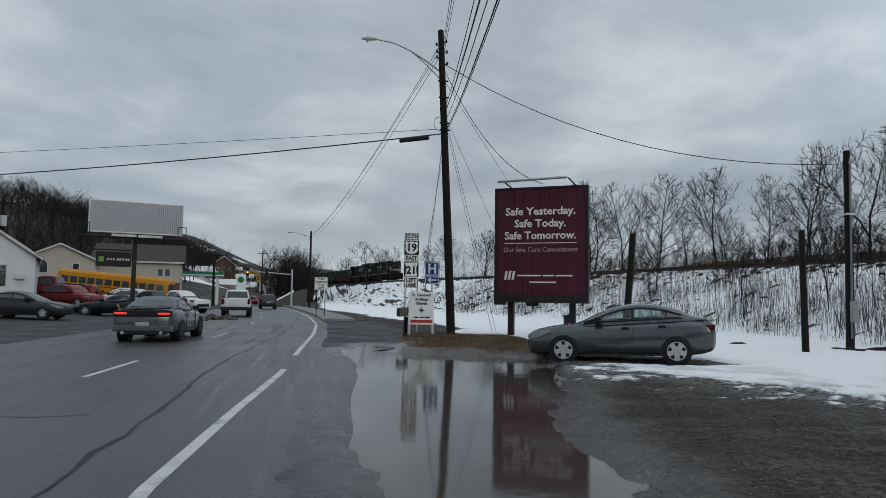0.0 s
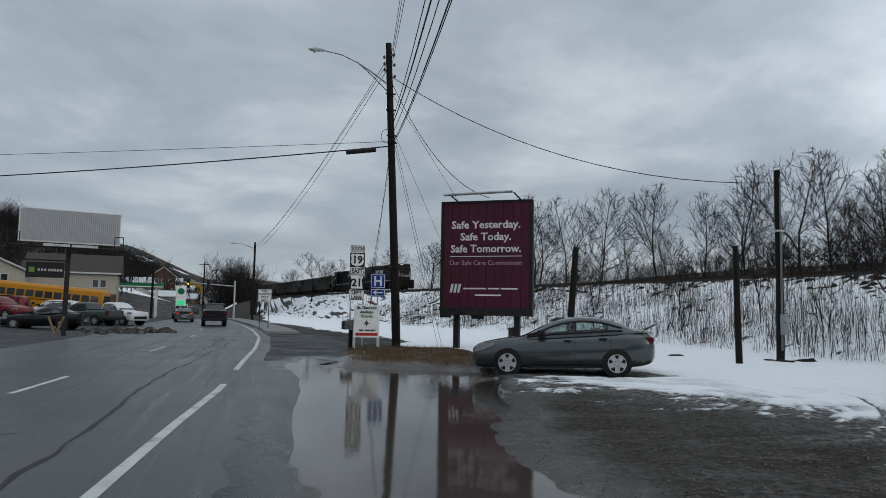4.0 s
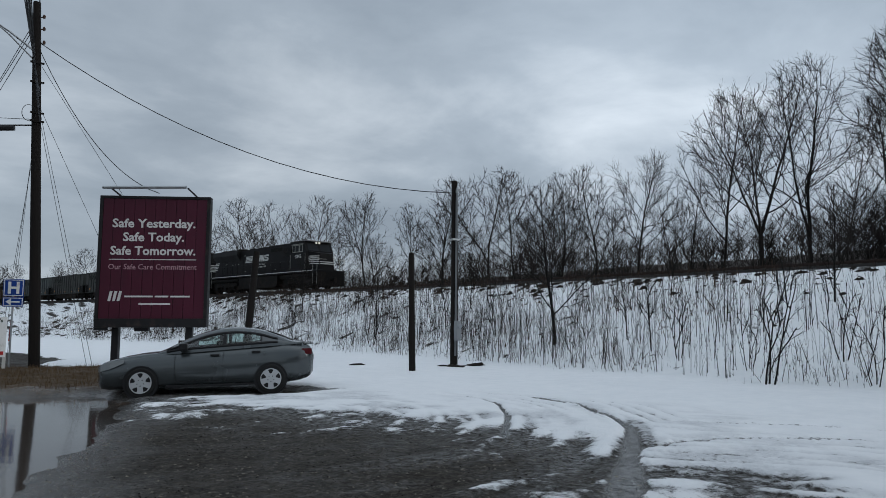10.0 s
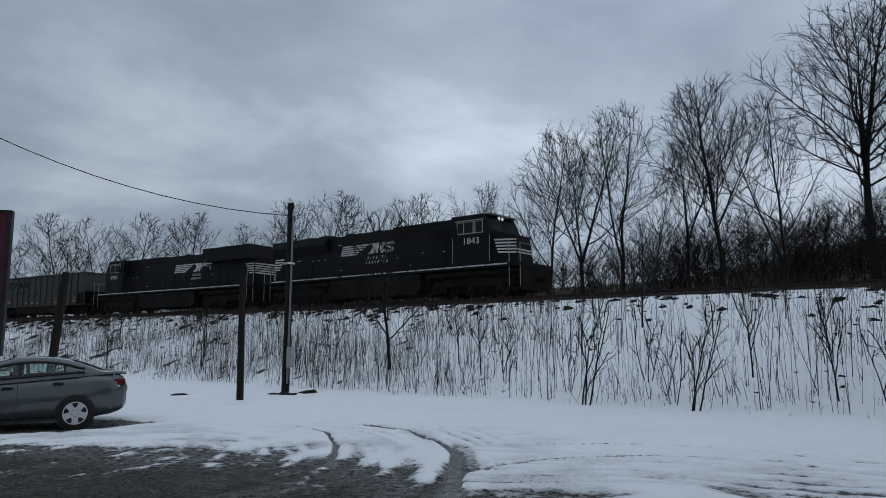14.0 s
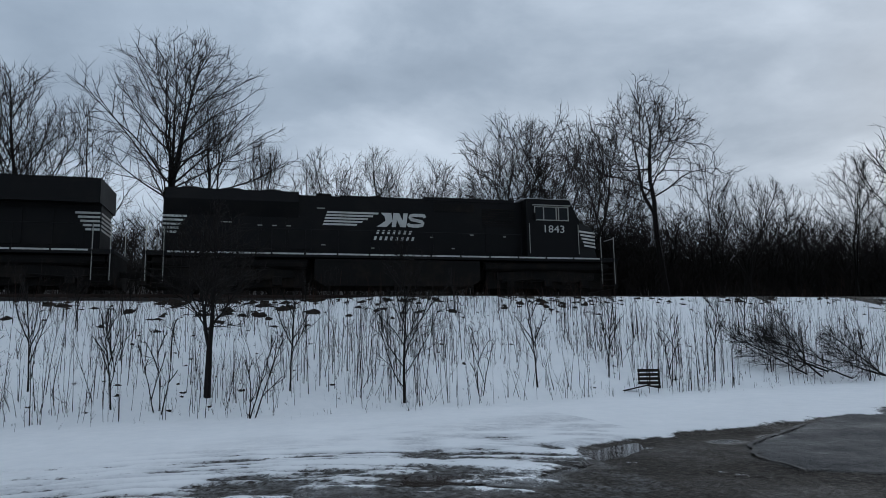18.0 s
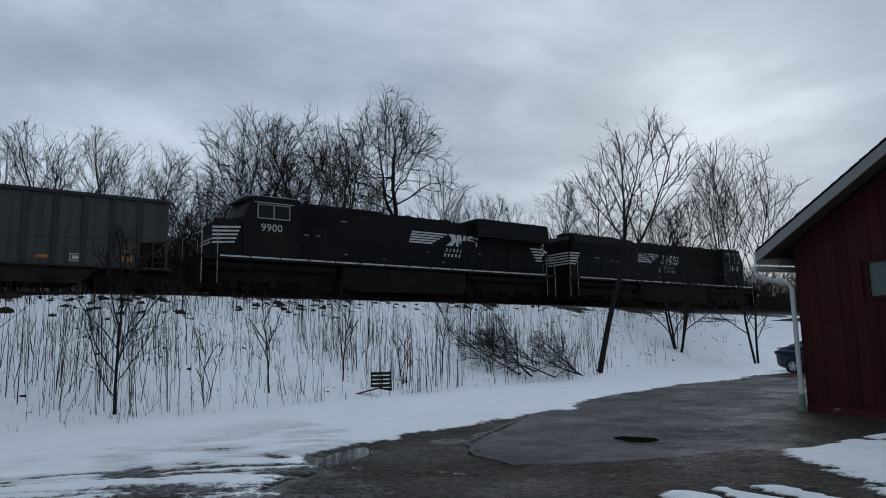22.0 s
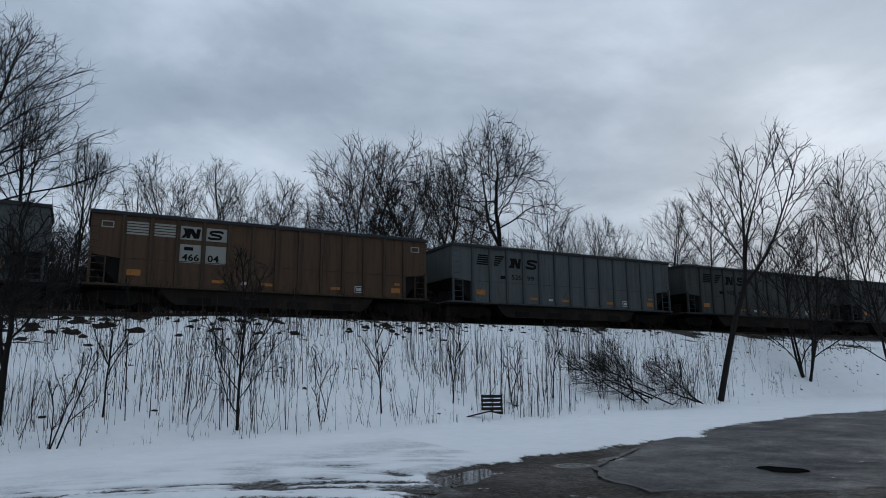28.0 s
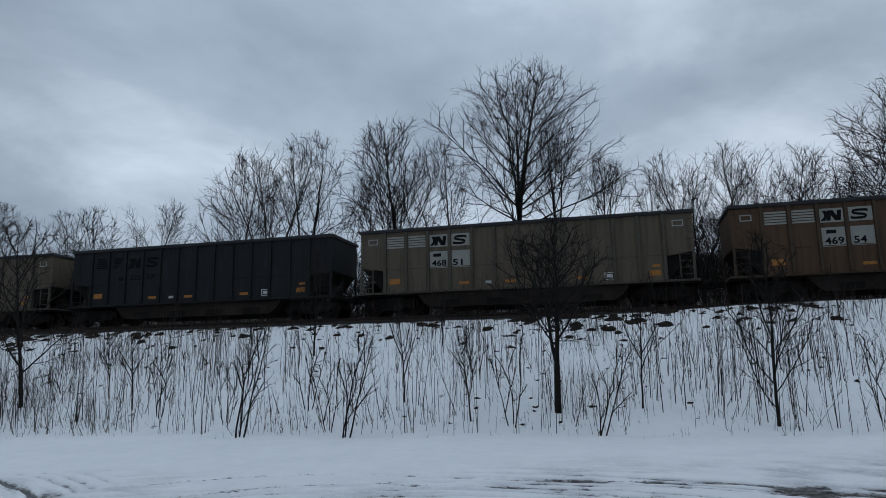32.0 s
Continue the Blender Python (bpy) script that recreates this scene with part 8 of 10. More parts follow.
def cover_wheel(parent, x, y, r, side):
    """A tyre with a pale plastic cover of five broad spokes."""
    tyre = wheel(parent, x, y, r, side, ALLOY, 0)
    s, w = side, 0.21
    bm = bmesh.new()
    wheel_disc(bm, *sorted((s * w * 0.3, s * w * 0.53)), r * 0.70, 30)
    part("wheel_cover", bm, ALLOY, tyre, "pale five-spoke wheel cover")
    for k in range(5):
        a = k * math.tau / 5 + 0.3
        # flat black face painted for a shaded opening; the cover itself is solid
        bm = bmesh.new()
        quad = [(0.40, -0.20), (0.62, -0.30), (0.65, 0.0), (0.62, 0.30), (0.40, 0.20), (0.33, 0.0)]
        pts = [(q * r * math.cos(a + d), q * r * math.sin(a + d)) for q, d in quad]
        bm.faces.new([bm.verts.new((u, s * w * 0.545, v)) for u, v in pts])
        part("vent", bm, TRIM, tyre)
        b = a + math.pi / 5
        bm = bmesh.new()
        wheel_disc(bm, *sorted((s * w * 0.5, s * w * 0.545)), r * 0.035, 8, 0.2 * r * math.cos(b), 0.2 * r * math.sin(b))
        part("nut", bm, TRIM, tyre)
    return tyre


def vehicle(name, shape_name, paint, at, label, category="car", group="", lit=False, rim=ALLOY, glass_=CAR_GLASS, scale=1.0, bed_cover=False, spokes=5):
    sh = SHAPES[shape_name]
    top = thing(name, at, label, category, group)
    if scale != 1.0:
        top.scale = (scale, scale, scale)
    bm = bmesh.new()
    loft(bm, [body_ring(*row) for row in eased_rows(sh["body"])])
    body = part("body", bm, paint, top, smooth=True)
    clear = shape_name == "sedan" and glass_ is not CAR_GLASS
    if shape_name == "sedan":
        cab = saloon_cabin(top, paint, glass_)
    else:
        bm = bmesh.new()
        loft(bm, [cabin_ring(*row) for row in eased_rows(sh["cabin"])])
        cab = part("cabin", bm, paint, top, smooth=True)
    hw = sh["hw"]
    if clear:
        for x in (0.1, -0.85):
            for y in (-0.36, 0.36):
                part("seat_back", boxed(x - 0.35, x - 0.2, y - 0.25, y + 0.25, 0.9, 1.18, 0.05), TRIM, cab)
                part("head_rest", boxed(x - 0.36, x - 0.26, y - 0.13, y + 0.13, 1.17, 1.31, 0.03), TRIM, cab)
        bm = bmesh.new()
        tube(bm, [(0.52, 0.36 + 0.17 * math.cos(a), 1.0 + 0.17 * math.sin(a)) for a in np.linspace(0, math.tau, 14)], 0.015, 6)
        part("steering_wheel", bm, TRIM, cab)
    for side in (-1, 1):
        panes = [] if shape_name == "sedan" else sh["panes"]
        for pane in panes:
            bm = bmesh.new()
            bm.faces.new([bm.verts.new((x, side * (cabin_half_width(sh, x, z) + 0.012), z)) for x, z in pane])
            part("side_window", bm, glass_, cab)
        bm = bmesh.new()
        for pane in panes:
            c = Vector((sum(p[0] for p in pane) / len(pane), sum(p[1] for p in pane) / len(pane)))
            inner = [bm.verts.new((x, side * (cabin_half_width(sh, x, z) + 0.009), z)) for x, z in pane]
            outer = [bm.verts.new((c.x + (x - c.x) * 1.09, side * (cabin_half_width(sh, x, z) + 0.006), c.y + (z - c.y) * 1.1)) for x, z in pane]
            for k in range(len(pane)):
                bm.faces.new((outer[k], outer[(k + 1) % len(pane)], inner[(k + 1) % len(pane)], inner[k]))
        if panes:
            part("window_trim", bm, TRIM, cab)
        for x0, x1 in sh["doors"]:
            z0, z1 = 0.33 if shape_name == "sedan" else sh["body"][5][1] + 0.13, sh["panes"][0][0][1] - 0.06
            bm = bmesh.new()
            for x in (x0, x1):
                box(bm, x - 0.0025, x + 0.0025, *sorted((side * (hw - 0.02), side * (hw + 0.002))), z0, z1)
            box(bm, x1, x0, *sorted((side * (hw - 0.03), side * (hw - 0.006))), z0 - 0.01, z0)
            part("door_gap", bm, TRIM, body)
            if shape_name == "sedan":
                z1 = saloon_belt(x1 + 0.15) - 0.03
            part("door_handle", boxed(x1 + 0.08, x1 + 0.27, *sorted((side * (hw - 0.02), side * (hw + 0.03))), z1 - 0.13, z1 - 0.085, 0.01), TRIM if shape_name == "sedan" else paint, body)
        mx = sh["panes"][0][0][0] - 0.05
        mz = sh["panes"][0][0][1] + 0.02
        part("wing_mirror", boxed(mx - 0.12, mx + 0.06, *sorted((side * (hw - 0.06), side * (hw + 0.14))), mz - 0.03, mz + 0.12, 0.03), TRIM, cab)
        for x in (sh["front"], sh["front"] - sh["base"]):
            r = sh["r"]
            # black disc painted for the shaded hollow round the wheel; the body isn't cut
            bm = bmesh.new()
            wheel_disc(bm, *sorted((side * (hw - 0.3), side * (hw + 0.004))), r * 1.11, 28, x, r)
            part("wheel_arch", bm, TRIM, body)
            if clear:
                cover_wheel(top, x, side * (hw - 0.085), r, side)
            else:
                wheel(top, x, side * (hw - 0.085), r, side, rim, spokes)
        f = sh["body"][1]
        if shape_name == "sedan":
            bm = bmesh.new()
            for x, z0, z1, y in ((2.325, 0.58, 0.66, 0.56), (2.22, 0.58, 0.725, 0.80), (2.02, 0.63, 0.785, 0.878), (1.74, 0.75, 0.825, 0.9)):
                for z in (z0, z1):
                    bm.verts.new((x, side * (y + (0.0 if z == z1 else 0.014)), z))
            v = list(bm.verts)
            for k in range(3):
                bm.faces.new((v[2 * k], v[2 * k + 1], v[2 * k + 3], v[2 * k + 2]))
            part("headlight", bm, LAMP_CLEAR, body)
        else:
            part("headlight", boxed(f[0] - 0.42, f[0] + 0.03, *sorted((side * 0.5, side * (f[4] + 0.05))), f[3] - 0.17, f[3] - 0.03, 0.04), LAMP_CLEAR, body)
        b = sh["body"][-2]
        if shape_name == "pickup":
            q = (b[0] - 0.07, b[0] + 0.12, side * 0.78, side * 0.99, b[3] - 0.42, b[3] - 0.04)
        elif shape_name == "suv":
            q = (b[0] - 0.03, b[0] + 0.3, side * 0.7, side * 0.9, b[3] - 0.12, b[3] + 0.16)
        elif shape_name == "coupe":
            q = (b[0] - 0.19, b[0] + 0.1, side * 0.46, side * 0.84, 0.885, 0.94)
        else:
            q = (b[0] - 0.03, b[0] + 0.30, side * 0.45, side * (b[4] + 0.06), b[3] - 0.15, b[3] - 0.01)
        part("tail_lamp", boxed(q[0], q[1], *sorted(q[2:4]), q[4], q[5], 0.03), LAMP_RED_ON if lit else LAMP_RED, body)
    # screens
    c = sh["cabin"]
    for i, j, inset in () if shape_name == "sedan" else ((0, 2, 0.10), (-1, -3, 0.12)):
        (x0, b0, t0, wb0, wt0), (x1, b1, t1, wb1, wt1) = c[i], c[j]
        if shape_name == "pickup" and i == -1:
            (x1, b1, t1, wb1, wt1) = c[-2]
        f0, f1 = inset, 1 - inset * 0.6
        d = 0.02 if i == 0 else -0.02
        quad = []
        for f, s in ((f0, -1), (f0, 1), (f1, 1), (f1, -1)):
            x, z, w = x0 + (x1 - x0) * f, t0 + (t1 - t0) * f, (wt0 + (wt1 - wt0) * f) * 0.9
            quad.append((x + d, s * w, z + 0.018))
        bm = bmesh.new()
        bm.faces.new([bm.verts.new(p) for p in quad])
        part("windscreen" if i == 0 else "rear_window", bm, CAR_GLASS, cab)
    rear = sh["body"][-1]
    part("number_plate", boxed(rear[0] - 0.03, rear[0] + 0.05, -0.2, 0.2, rear[2] - (0.2 if shape_name == "coupe" else 0.02), rear[2] - (0.08 if shape_name == "coupe" else -0.1), 0.004), PLATE, body)
    if shape_name != "sedan":
        part("rear_bumper", boxed(rear[0] - 0.05, rear[0] + 0.3, -rear[4] * 1.1, rear[4] * 1.1, rear[1] - 0.06, rear[1] + 0.14, 0.04), TRIM if shape_name in ("suv", "pickup") else paint, body)
    front = sh["body"][0]
    part("grille", boxed(front[0] - 0.15, front[0] + 0.03, -front[4] * 0.8, front[4] * 0.8, front[1] + 0.02, front[2] + 0.06, 0.02), TRIM, body)
    if shape_name == "coupe":
        part("tail_panel", boxed(rear[0] - 0.055, rear[0] + 0.1, -0.88, 0.88, 0.82, 1.0, 0.02), TRIM, body)
        part("spoiler", boxed(-2.5, -2.3, -0.8, 0.8, 1.06, 1.09, 0.01), TRIM, body)
        part("valance", boxed(-2.56, -2.3, -0.72, 0.72, 0.24, 0.42, 0.04), TRIM, body)
        for u in (-0.58, 0.58):
            part("exhaust_tip", tubed([(-2.45, u, 0.31), (-2.59, u, 0.31)], 0.055, 10), CHROME, body)
    if shape_name == "pickup":
        bm = boxed(-2.8, -0.9, -0.9, 0.9, 1.3, 1.36, 0.02)
        part("bed_cover", bm, WHITE_PAINT if bed_cover else TRIM, body, "white bed cover" if bed_cover else "black bed cover")
        part("tailgate", boxed(-2.985, -2.9, -0.76, 0.76, 0.78, 1.29, 0.02), paint, body)
    if shape_name == "sedan":
        part("spoiler", boxed(-2.22, -2.0, -0.66, 0.66, 1.06, 1.085, 0.012), paint, body)
        part("antenna", tubed([(-0.95, 0, 1.42), (-1.05, 0, 1.5)], [0.03, 0.008], 6), TRIM, cab)
        part("side_moulding", boxed(-1.0, 0.9, -hw - 0.003, hw + 0.003, 0.2, 0.25, 0.01), TRIM, body)
    return top


def paint_of(name, color, metal=0.4, rough=0.3, coat=0.25):
    return mat(name, color, rough, metal, vary=0.06, scale=2, grain=60, bump=0.02, coat=coat, dirt=tuple(c * 0.75 + 0.006 for c in color), dirt_amount=0.25)


MOVING = []


def lane(y, off):
    """Pose on the road at y, off metres from the edge line, looking north."""
    e0, e1 = float(road_edge(y - 2.5)), float(road_edge(y + 2.5))
    return pose(float(road_edge(y)) + off, y, 0.012, 0, 0, 90 - math.degrees(math.atan2(e1 - e0, 5.0)))


def build_vehicles():
    vehicle("parked_sedan", "sedan", paint_of("gunmetal_grey_paint", (0.066, 0.075, 0.078), 0.55, 0.24, 0.8), pose(5.57, 15.98, 0.012, 0, 1.0, 154.8), "gunmetal grey saloon parked where slush meets gravel", glass_=CAR_GLASS_LIGHT)
    grey, white, black, blue = paint_of("dull_grey_paint", (0.1, 0.104, 0.112), 0.4, 0.26), paint_of("white_car_paint", (0.62, 0.63, 0.63), 0.0), paint_of("black_car_paint", (0.006, 0.0065, 0.0075), 0.0, 0.3), paint_of("bright_blue_paint", (0.009, 0.034, 0.2), 0.4)
    red, green, navy, dark = paint_of("dark_red_paint", (0.15, 0.012, 0.014), 0.2), paint_of("faded_green_paint", (0.06, 0.085, 0.075), 0.2), paint_of("navy_paint", (0.012, 0.02, 0.05), 0.3), paint_of("charcoal_paint", (0.03, 0.032, 0.036), 0.4)
    run = [
        ("coupe", grey, "grey muscle coupe driving away with lit tail lamps", "car", True, -5.05, [(0, 24.9), (0.5, 32), (1, 39.6), (2, 54), (3, 68), (4.5, 84), (6, 95), (8, 104), (10, 108), (32, 108)], ALLOY_DARK, False),
        ("pickup", white, "white crew-cab pickup truck driving away", "pickup truck", False, -5.2, [(0, 53), (0.5, 57.5), (1, 63), (2, 75), (3, 87), (4.5, 101), (6, 110), (8, 115), (10, 116.5), (32, 116.5)], ALLOY, False),
        ("pickup", black, "black crew-cab pickup with a white bed cover, moving", "pickup truck", False, -2.5, [(0, -13.5), (1.0, 6.7), (1.3, 12.7), (1.6, 19.8), (2, 28.0), (2.5, 38), (3, 47.5), (4, 63), (5.5, 80), (7, 92), (9, 99), (11, 101), (32, 101)], ALLOY_DARK, True),
        ("suv", blue, "bright blue boxy hatchback driving in the outer lane", "car", True, -5.0, [(0, -84), (2, -44), (4, -3.5), (5.0, 18), (5.5, 29.4), (6.0, 39.5), (6.5, 49.5), (7.5, 67), (9, 84), (11, 92), (13, 93.5), (32, 93.5)], ALLOY_DARK, False),
        ("suv", dark, "dark sport utility vehicle far down the road", "car", False, -2.4, [(0, 82), (2, 104), (4, 122), (8, 140), (12, 148), (32, 148)], ALLOY_DARK, False),
        ("sedan", red, "dark red car waiting far down the road", "car", True, -3.0, [(0, 112), (3, 130), (8, 160), (12, 172), (32, 172)], ALLOY, False),
    ]
    for shape, paint, label, category, lit, off, rows, rim, cover in run:
        car = vehicle("moving_" + {"coupe": "coupe", "pickup": "pickup", "suv": "car", "sedan": "car"}[shape], shape, paint, pose(0, 0, 0), label, category, "traffic on the road", lit, rim, bed_cover=cover)
        MOVING.append((car, SHAPES[shape]["r"], off, rows))
    for shape, paint, yaw, r, turn, label, category, s in (
        ("sedan", dark, -20.3, 44.5, -8, "charcoal saloon parked facing the road", "car", 1.0), ("pickup", red, -18.9, 62, 175, "dark red pickup parked among cars", "pickup truck", 1.0), ("suv", red, -17.4, 57, -25, "dark red car parked in the lot", "car", 0.95), ("suv", red, -21.3, 66, 170, "dark red car parked at the end of the row", "car", 1.0), ("suv", red, -16.3, 63, 100, "dark red car parked behind others", "car", 0.95),
        ("coupe", black, -14.6, 50, 172, "black low car parked in the lot", "car", 0.95), ("suv", white, -14.2, 65, 170, "white car parked behind the black one", "car", 0.95), ("pickup", green, -12.0, 60, 150, "faded green pickup parked by the island", "pickup truck", 0.9), ("pickup", white, -10.0, 63, -40, "white pickup parked near the fuel station", "pickup truck", 0.95)):
        a = radians(yaw)
        x, y = -2.35 + r * math.sin(a), -0.75 + r * math.cos(a)
        vehicle("parked_" + {"sedan": "car", "suv": "car", "coupe": "car", "pickup": "pickup"}[shape], shape, paint, pose(x, y, lie(x, y) + 0.03, 0, 0, turn), label, category, "cars parked across the road", scale=s)
    vehicle("parked_car", "sedan", navy, pose(14.0, -30.5, lie(14.0, -30.5) - 0.05, 0, 0, 172), "navy blue car parked behind the barn", "car")


build_vehicles()


def build_bus():
    yellow = mat("school_bus_yellow", (0.44, 0.19, 0.01), 0.4, vary=0.08, scale=1)
    x, y = -19.3, 66.5
    bus = thing("school_bus", pose(x, y, lie(x, y) - 0.3, 0, 5.0, -4), "yellow school bus parked behind the cars", "bus")
    bm = bmesh.new()
    ring = lambda px, zt, w: [(px, q * w, z) for q, z in ((1, 0.55), (1, 2.3), (0.93, zt - 0.25), (0.7, zt - 0.05), (0, zt), (-0.7, zt - 0.05), (-0.93, zt - 0.25), (-1, 2.3), (-1, 0.55))]
    loft(bm, [ring(-5.4, 2.95, 1.15), ring(-5.3, 3.1, 1.2), ring(4.0, 3.1, 1.2), ring(4.15, 2.9, 1.15)])
    body = part("body", bm, yellow, bus)
    part("bonnet", boxed(4.1, 5.6, -1.0, 1.0, 0.6, 1.65, 0.12), yellow, bus)
    for k in range(12):
        for s in (-1, 1):
            part("window", boxed(-5.0 + k * 0.74, -4.4 + k * 0.74, *sorted((s * 1.19, s * 1.215)), 1.95, 2.5, 0.01), CAR_GLASS, body)
    for z in (0.95, 1.3, 1.75):
        part("rub_rail", boxed(-5.35, 4.05, -1.225, 1.225, z, z + 0.06, 0.01), TRIM, body)
    part("windscreen", boxed(4.1, 4.18, -1.0, 1.0, 1.7, 2.6, 0.02), CAR_GLASS, body)
    for px in (-3.2, 4.3):
        for s in (-1, 1):
            wheel(bus, px, s * 1.05, 0.5, s, ALLOY_DARK)
    return bus


build_bus()

# ---- the red barn ----
BARN_RED = mat("weathered_barn_red", (0.040, 0.0065, 0.0058), 0.75, vary=0.22, scale=1.3, grain=25, bump=0.3, dirt=(0.045, 0.012, 0.010), dirt_amount=0.4, each=0.16)
BARN_TRIM = mat("grey_white_trim", (0.5, 0.5, 0.49), 0.6, vary=0.12, scale=2, dirt=(0.3, 0.28, 0.26), dirt_amount=0.25)
SHINGLE = mat("dark_shingles", (0.045, 0.043, 0.042), 0.9, vary=0.3, scale=2, bump=0.5)
SOFFIT = mat("brown_soffit", (0.09, 0.06, 0.045), 0.8, vary=0.2)


def brick_material(name, a, b, mortar, scale=1.0):
    m = bpy.data.materials.new(name)
    m.use_nodes = True
    nt, ln = m.node_tree.nodes, m.node_tree.links
    p = nt["Principled BSDF"]
    p.inputs["Roughness"].default_value = 0.9
    co = nt.new("ShaderNodeTexCoord")
    mp = nt.new("ShaderNodeMapping")
    mp.inputs["Rotation"].default_value = (radians(90), 0, 0)
    br = nt.new("ShaderNodeTexBrick")
    br.inputs["Color1"].default_value, br.inputs["Color2"].default_value, br.inputs["Mortar"].default_value = (*a, 1), (*b, 1), (*mortar, 1)
    br.inputs["Scale"].default_value, br.inputs["Brick Width"].default_value, br.inputs["Row Height"].default_value, br.inputs["Mortar Size"].default_value = scale, 0.21, 0.07, 0.006
    n = nt.new("ShaderNodeTexNoise")
    n.inputs["Scale"].default_value = 6
    mix = nt.new("ShaderNodeMix")
    mix.data_type, mix.blend_type = "RGBA", "MULTIPLY"
    mix.inputs[0].default_value = 0.6
    ln.new(co.outputs["Object"], mp.inputs["Vector"])
    ln.new(mp.outputs[0], br.inputs["Vector"])
    ln.new(co.outputs["Object"], n.inputs["Vector"])
    ln.new(br.outputs["Color"], mix.inputs[6])
    ln.new(n.outputs["Fac"], mix.inputs[7])
    ln.new(mix.outputs[2], p.inputs["Base Color"])
    bump = nt.new("ShaderNodeBump")
    bump.inputs["Strength"].default_value, bump.inputs["Distance"].default_value = 0.6, 0.01
    ln.new(br.outputs["Fac"], bump.inputs["Height"])
    bump.invert = True
    ln.new(bump.outputs[0], p.inputs["Normal"])
    return m


CHIMNEY_BRICK = brick_material("red_chimney_brick", (0.19, 0.06, 0.045), (0.14, 0.045, 0.035), (0.2, 0.19, 0.17))


def build_barn():
    barn = thing("barn", pose(7.83, -15.69, 0, 0, 0, 168.1), "dark red barn with pale trim and brick chimney", "barn")
    w, deep, eave, ridge = 8.4, 14.0, 3.58, 5.84
    roof_z = lambda x: eave + (ridge - eave) * (1 - abs(x - w / 2) / (w / 2))
    wall = bmesh.new()
    for y0, y1 in ((0.06, 0.2), (deep - 0.2, deep)):
        prism(wall, [(0, -0.2), (w, -0.2), (w, eave), (w / 2, ridge), (0, eave)], y0, y1)
    box(wall, 0, 0.15, 0.2, deep - 0.2, -0.2, eave)
    box(wall, w - 0.15, w, 0.2, deep - 0.2, -0.2, eave)
    shell = part("wall", wall, BARN_RED, barn)
    # upright boards on the gable, leaving the window free
    n = 34
    bw = w / n
    for k in range(n):
        x0, x1 = k * bw + 0.004, (k + 1) * bw - 0.004
        spans = [(0.12, None)]
        if x1 > 1.6 and x0 < 2.75:
            spans = [(0.12, 2.28), (3.04, None)]
        for z0, z1 in spans:
            za, zb = (roof_z(x0) - 0.03, roof_z(x1) - 0.03) if z1 is None else (z1, z1)
            bm = bmesh.new()
            prism(bm, [(x0, z0), (x1, z0), (x1, zb), (x0, za)], 0.025 + 0.004 * ((k * 7) % 3), 0.065)
            part("board", bm, BARN_RED, shell)
    part("footing", boxed(-0.02, w + 0.02, 0.02, 0.2, -0.3, 0.12, 0.01), mat("red_painted_block", (0.07, 0.014, 0.012), 0.8, vary=0.3, scale=4, bump=0.5, dirt=(0.25, 0.22, 0.2), dirt_amount=0.12), shell)
    win = part("window_frame", bmesh_frame(1.6, 2.75, 2.28, 3.04, 0.05, -0.01, 0.07), BARN_RED, shell, "red window frame")
    part("pane", boxed(1.65, 2.7, 0.03, 0.04, 2.33, 2.99), mat("milky_window_sheet", (0.11, 0.135, 0.128), 0.35, vary=0.1, scale=3), win, "clouded window sheet")
    part("tag", boxed(2.66, 2.7, 0.022, 0.03, 2.38, 2.46), SIGN_WHITE, win)
    # roof slabs with overhang
    for s in (-1, 1):
        bm = bmesh.new()
        run, rise_ = w / 2 + 0.55, (ridge - eave) / (w / 2) * (w / 2 + 0.55)
        xe = w / 2 + s * run
        top = [(w / 2, ridge + 0.2), (xe, ridge + 0.2 - rise_), (xe, ridge + 0.06 - rise_), (w / 2, ridge + 0.06)]
        prism(bm, top, -0.45, deep + 0.4)
        slab = part("roof", bm, SHINGLE, barn, "dark shingle roof")
        bm = bmesh.new()
        prism(bm, [(w / 2, ridge + 0.17), (xe, ridge + 0.17 - rise_), (xe, ridge - 0.05 - rise_), (w / 2, ridge - 0.05)], -0.49, -0.455)
        part("barge_board", bm, mat("weathered_barge_paint", (0.27, 0.26, 0.25), 0.7, vary=0.2, scale=2), slab, "pale barge board")
        bm = bmesh.new()
        prism(bm, [(w / 2, ridge + 0.055), (xe, ridge + 0.055 - rise_), (xe, ridge + 0.03 - rise_), (w / 2, ridge + 0.03)], -0.45, 0.02)
        part("soffit", bm, SOFFIT, slab)
        part("eave_board", boxed(*sorted((xe, xe + s * 0.03)), -0.49, deep + 0.4, ridge - 0.1 - rise_, ridge + 0.2 - rise_), BARN_TRIM, slab)
        # overlapping shingle courses, seen along the edge
        bm = bmesh.new()
        for k in range(22):
            f0 = k / 22
            xa, xb = xe + (w / 2 - xe) * f0, xe + (w / 2 - xe) * (f0 + 0.07)
            za, zb = ridge + 0.2 - rise_ * (1 - f0), ridge + 0.2 - rise_ * (1 - f0 - 0.07)
            prism(bm, [(xa, za + 0.03), (xb, zb + 0.008), (xb, zb), (xa, za)], -0.5, deep + 0.42)
        part("shingle_course", bm, SHINGLE, slab)
    # gutter and downpipe on the near corner
    x = -0.62
    part("gutter", tubed([(x, -0.5, 3.1), (x, deep, 3.1)], 0.07, 8), BARN_TRIM, barn, "pale gutter")
    pipe = [(x, -0.42, 3.04), (x + 0.02, -0.4, 2.92), (-0.12, -0.06, 2.72), (-0.06, -0.05, 2.6), (-0.06, -0.05, 0.35)]
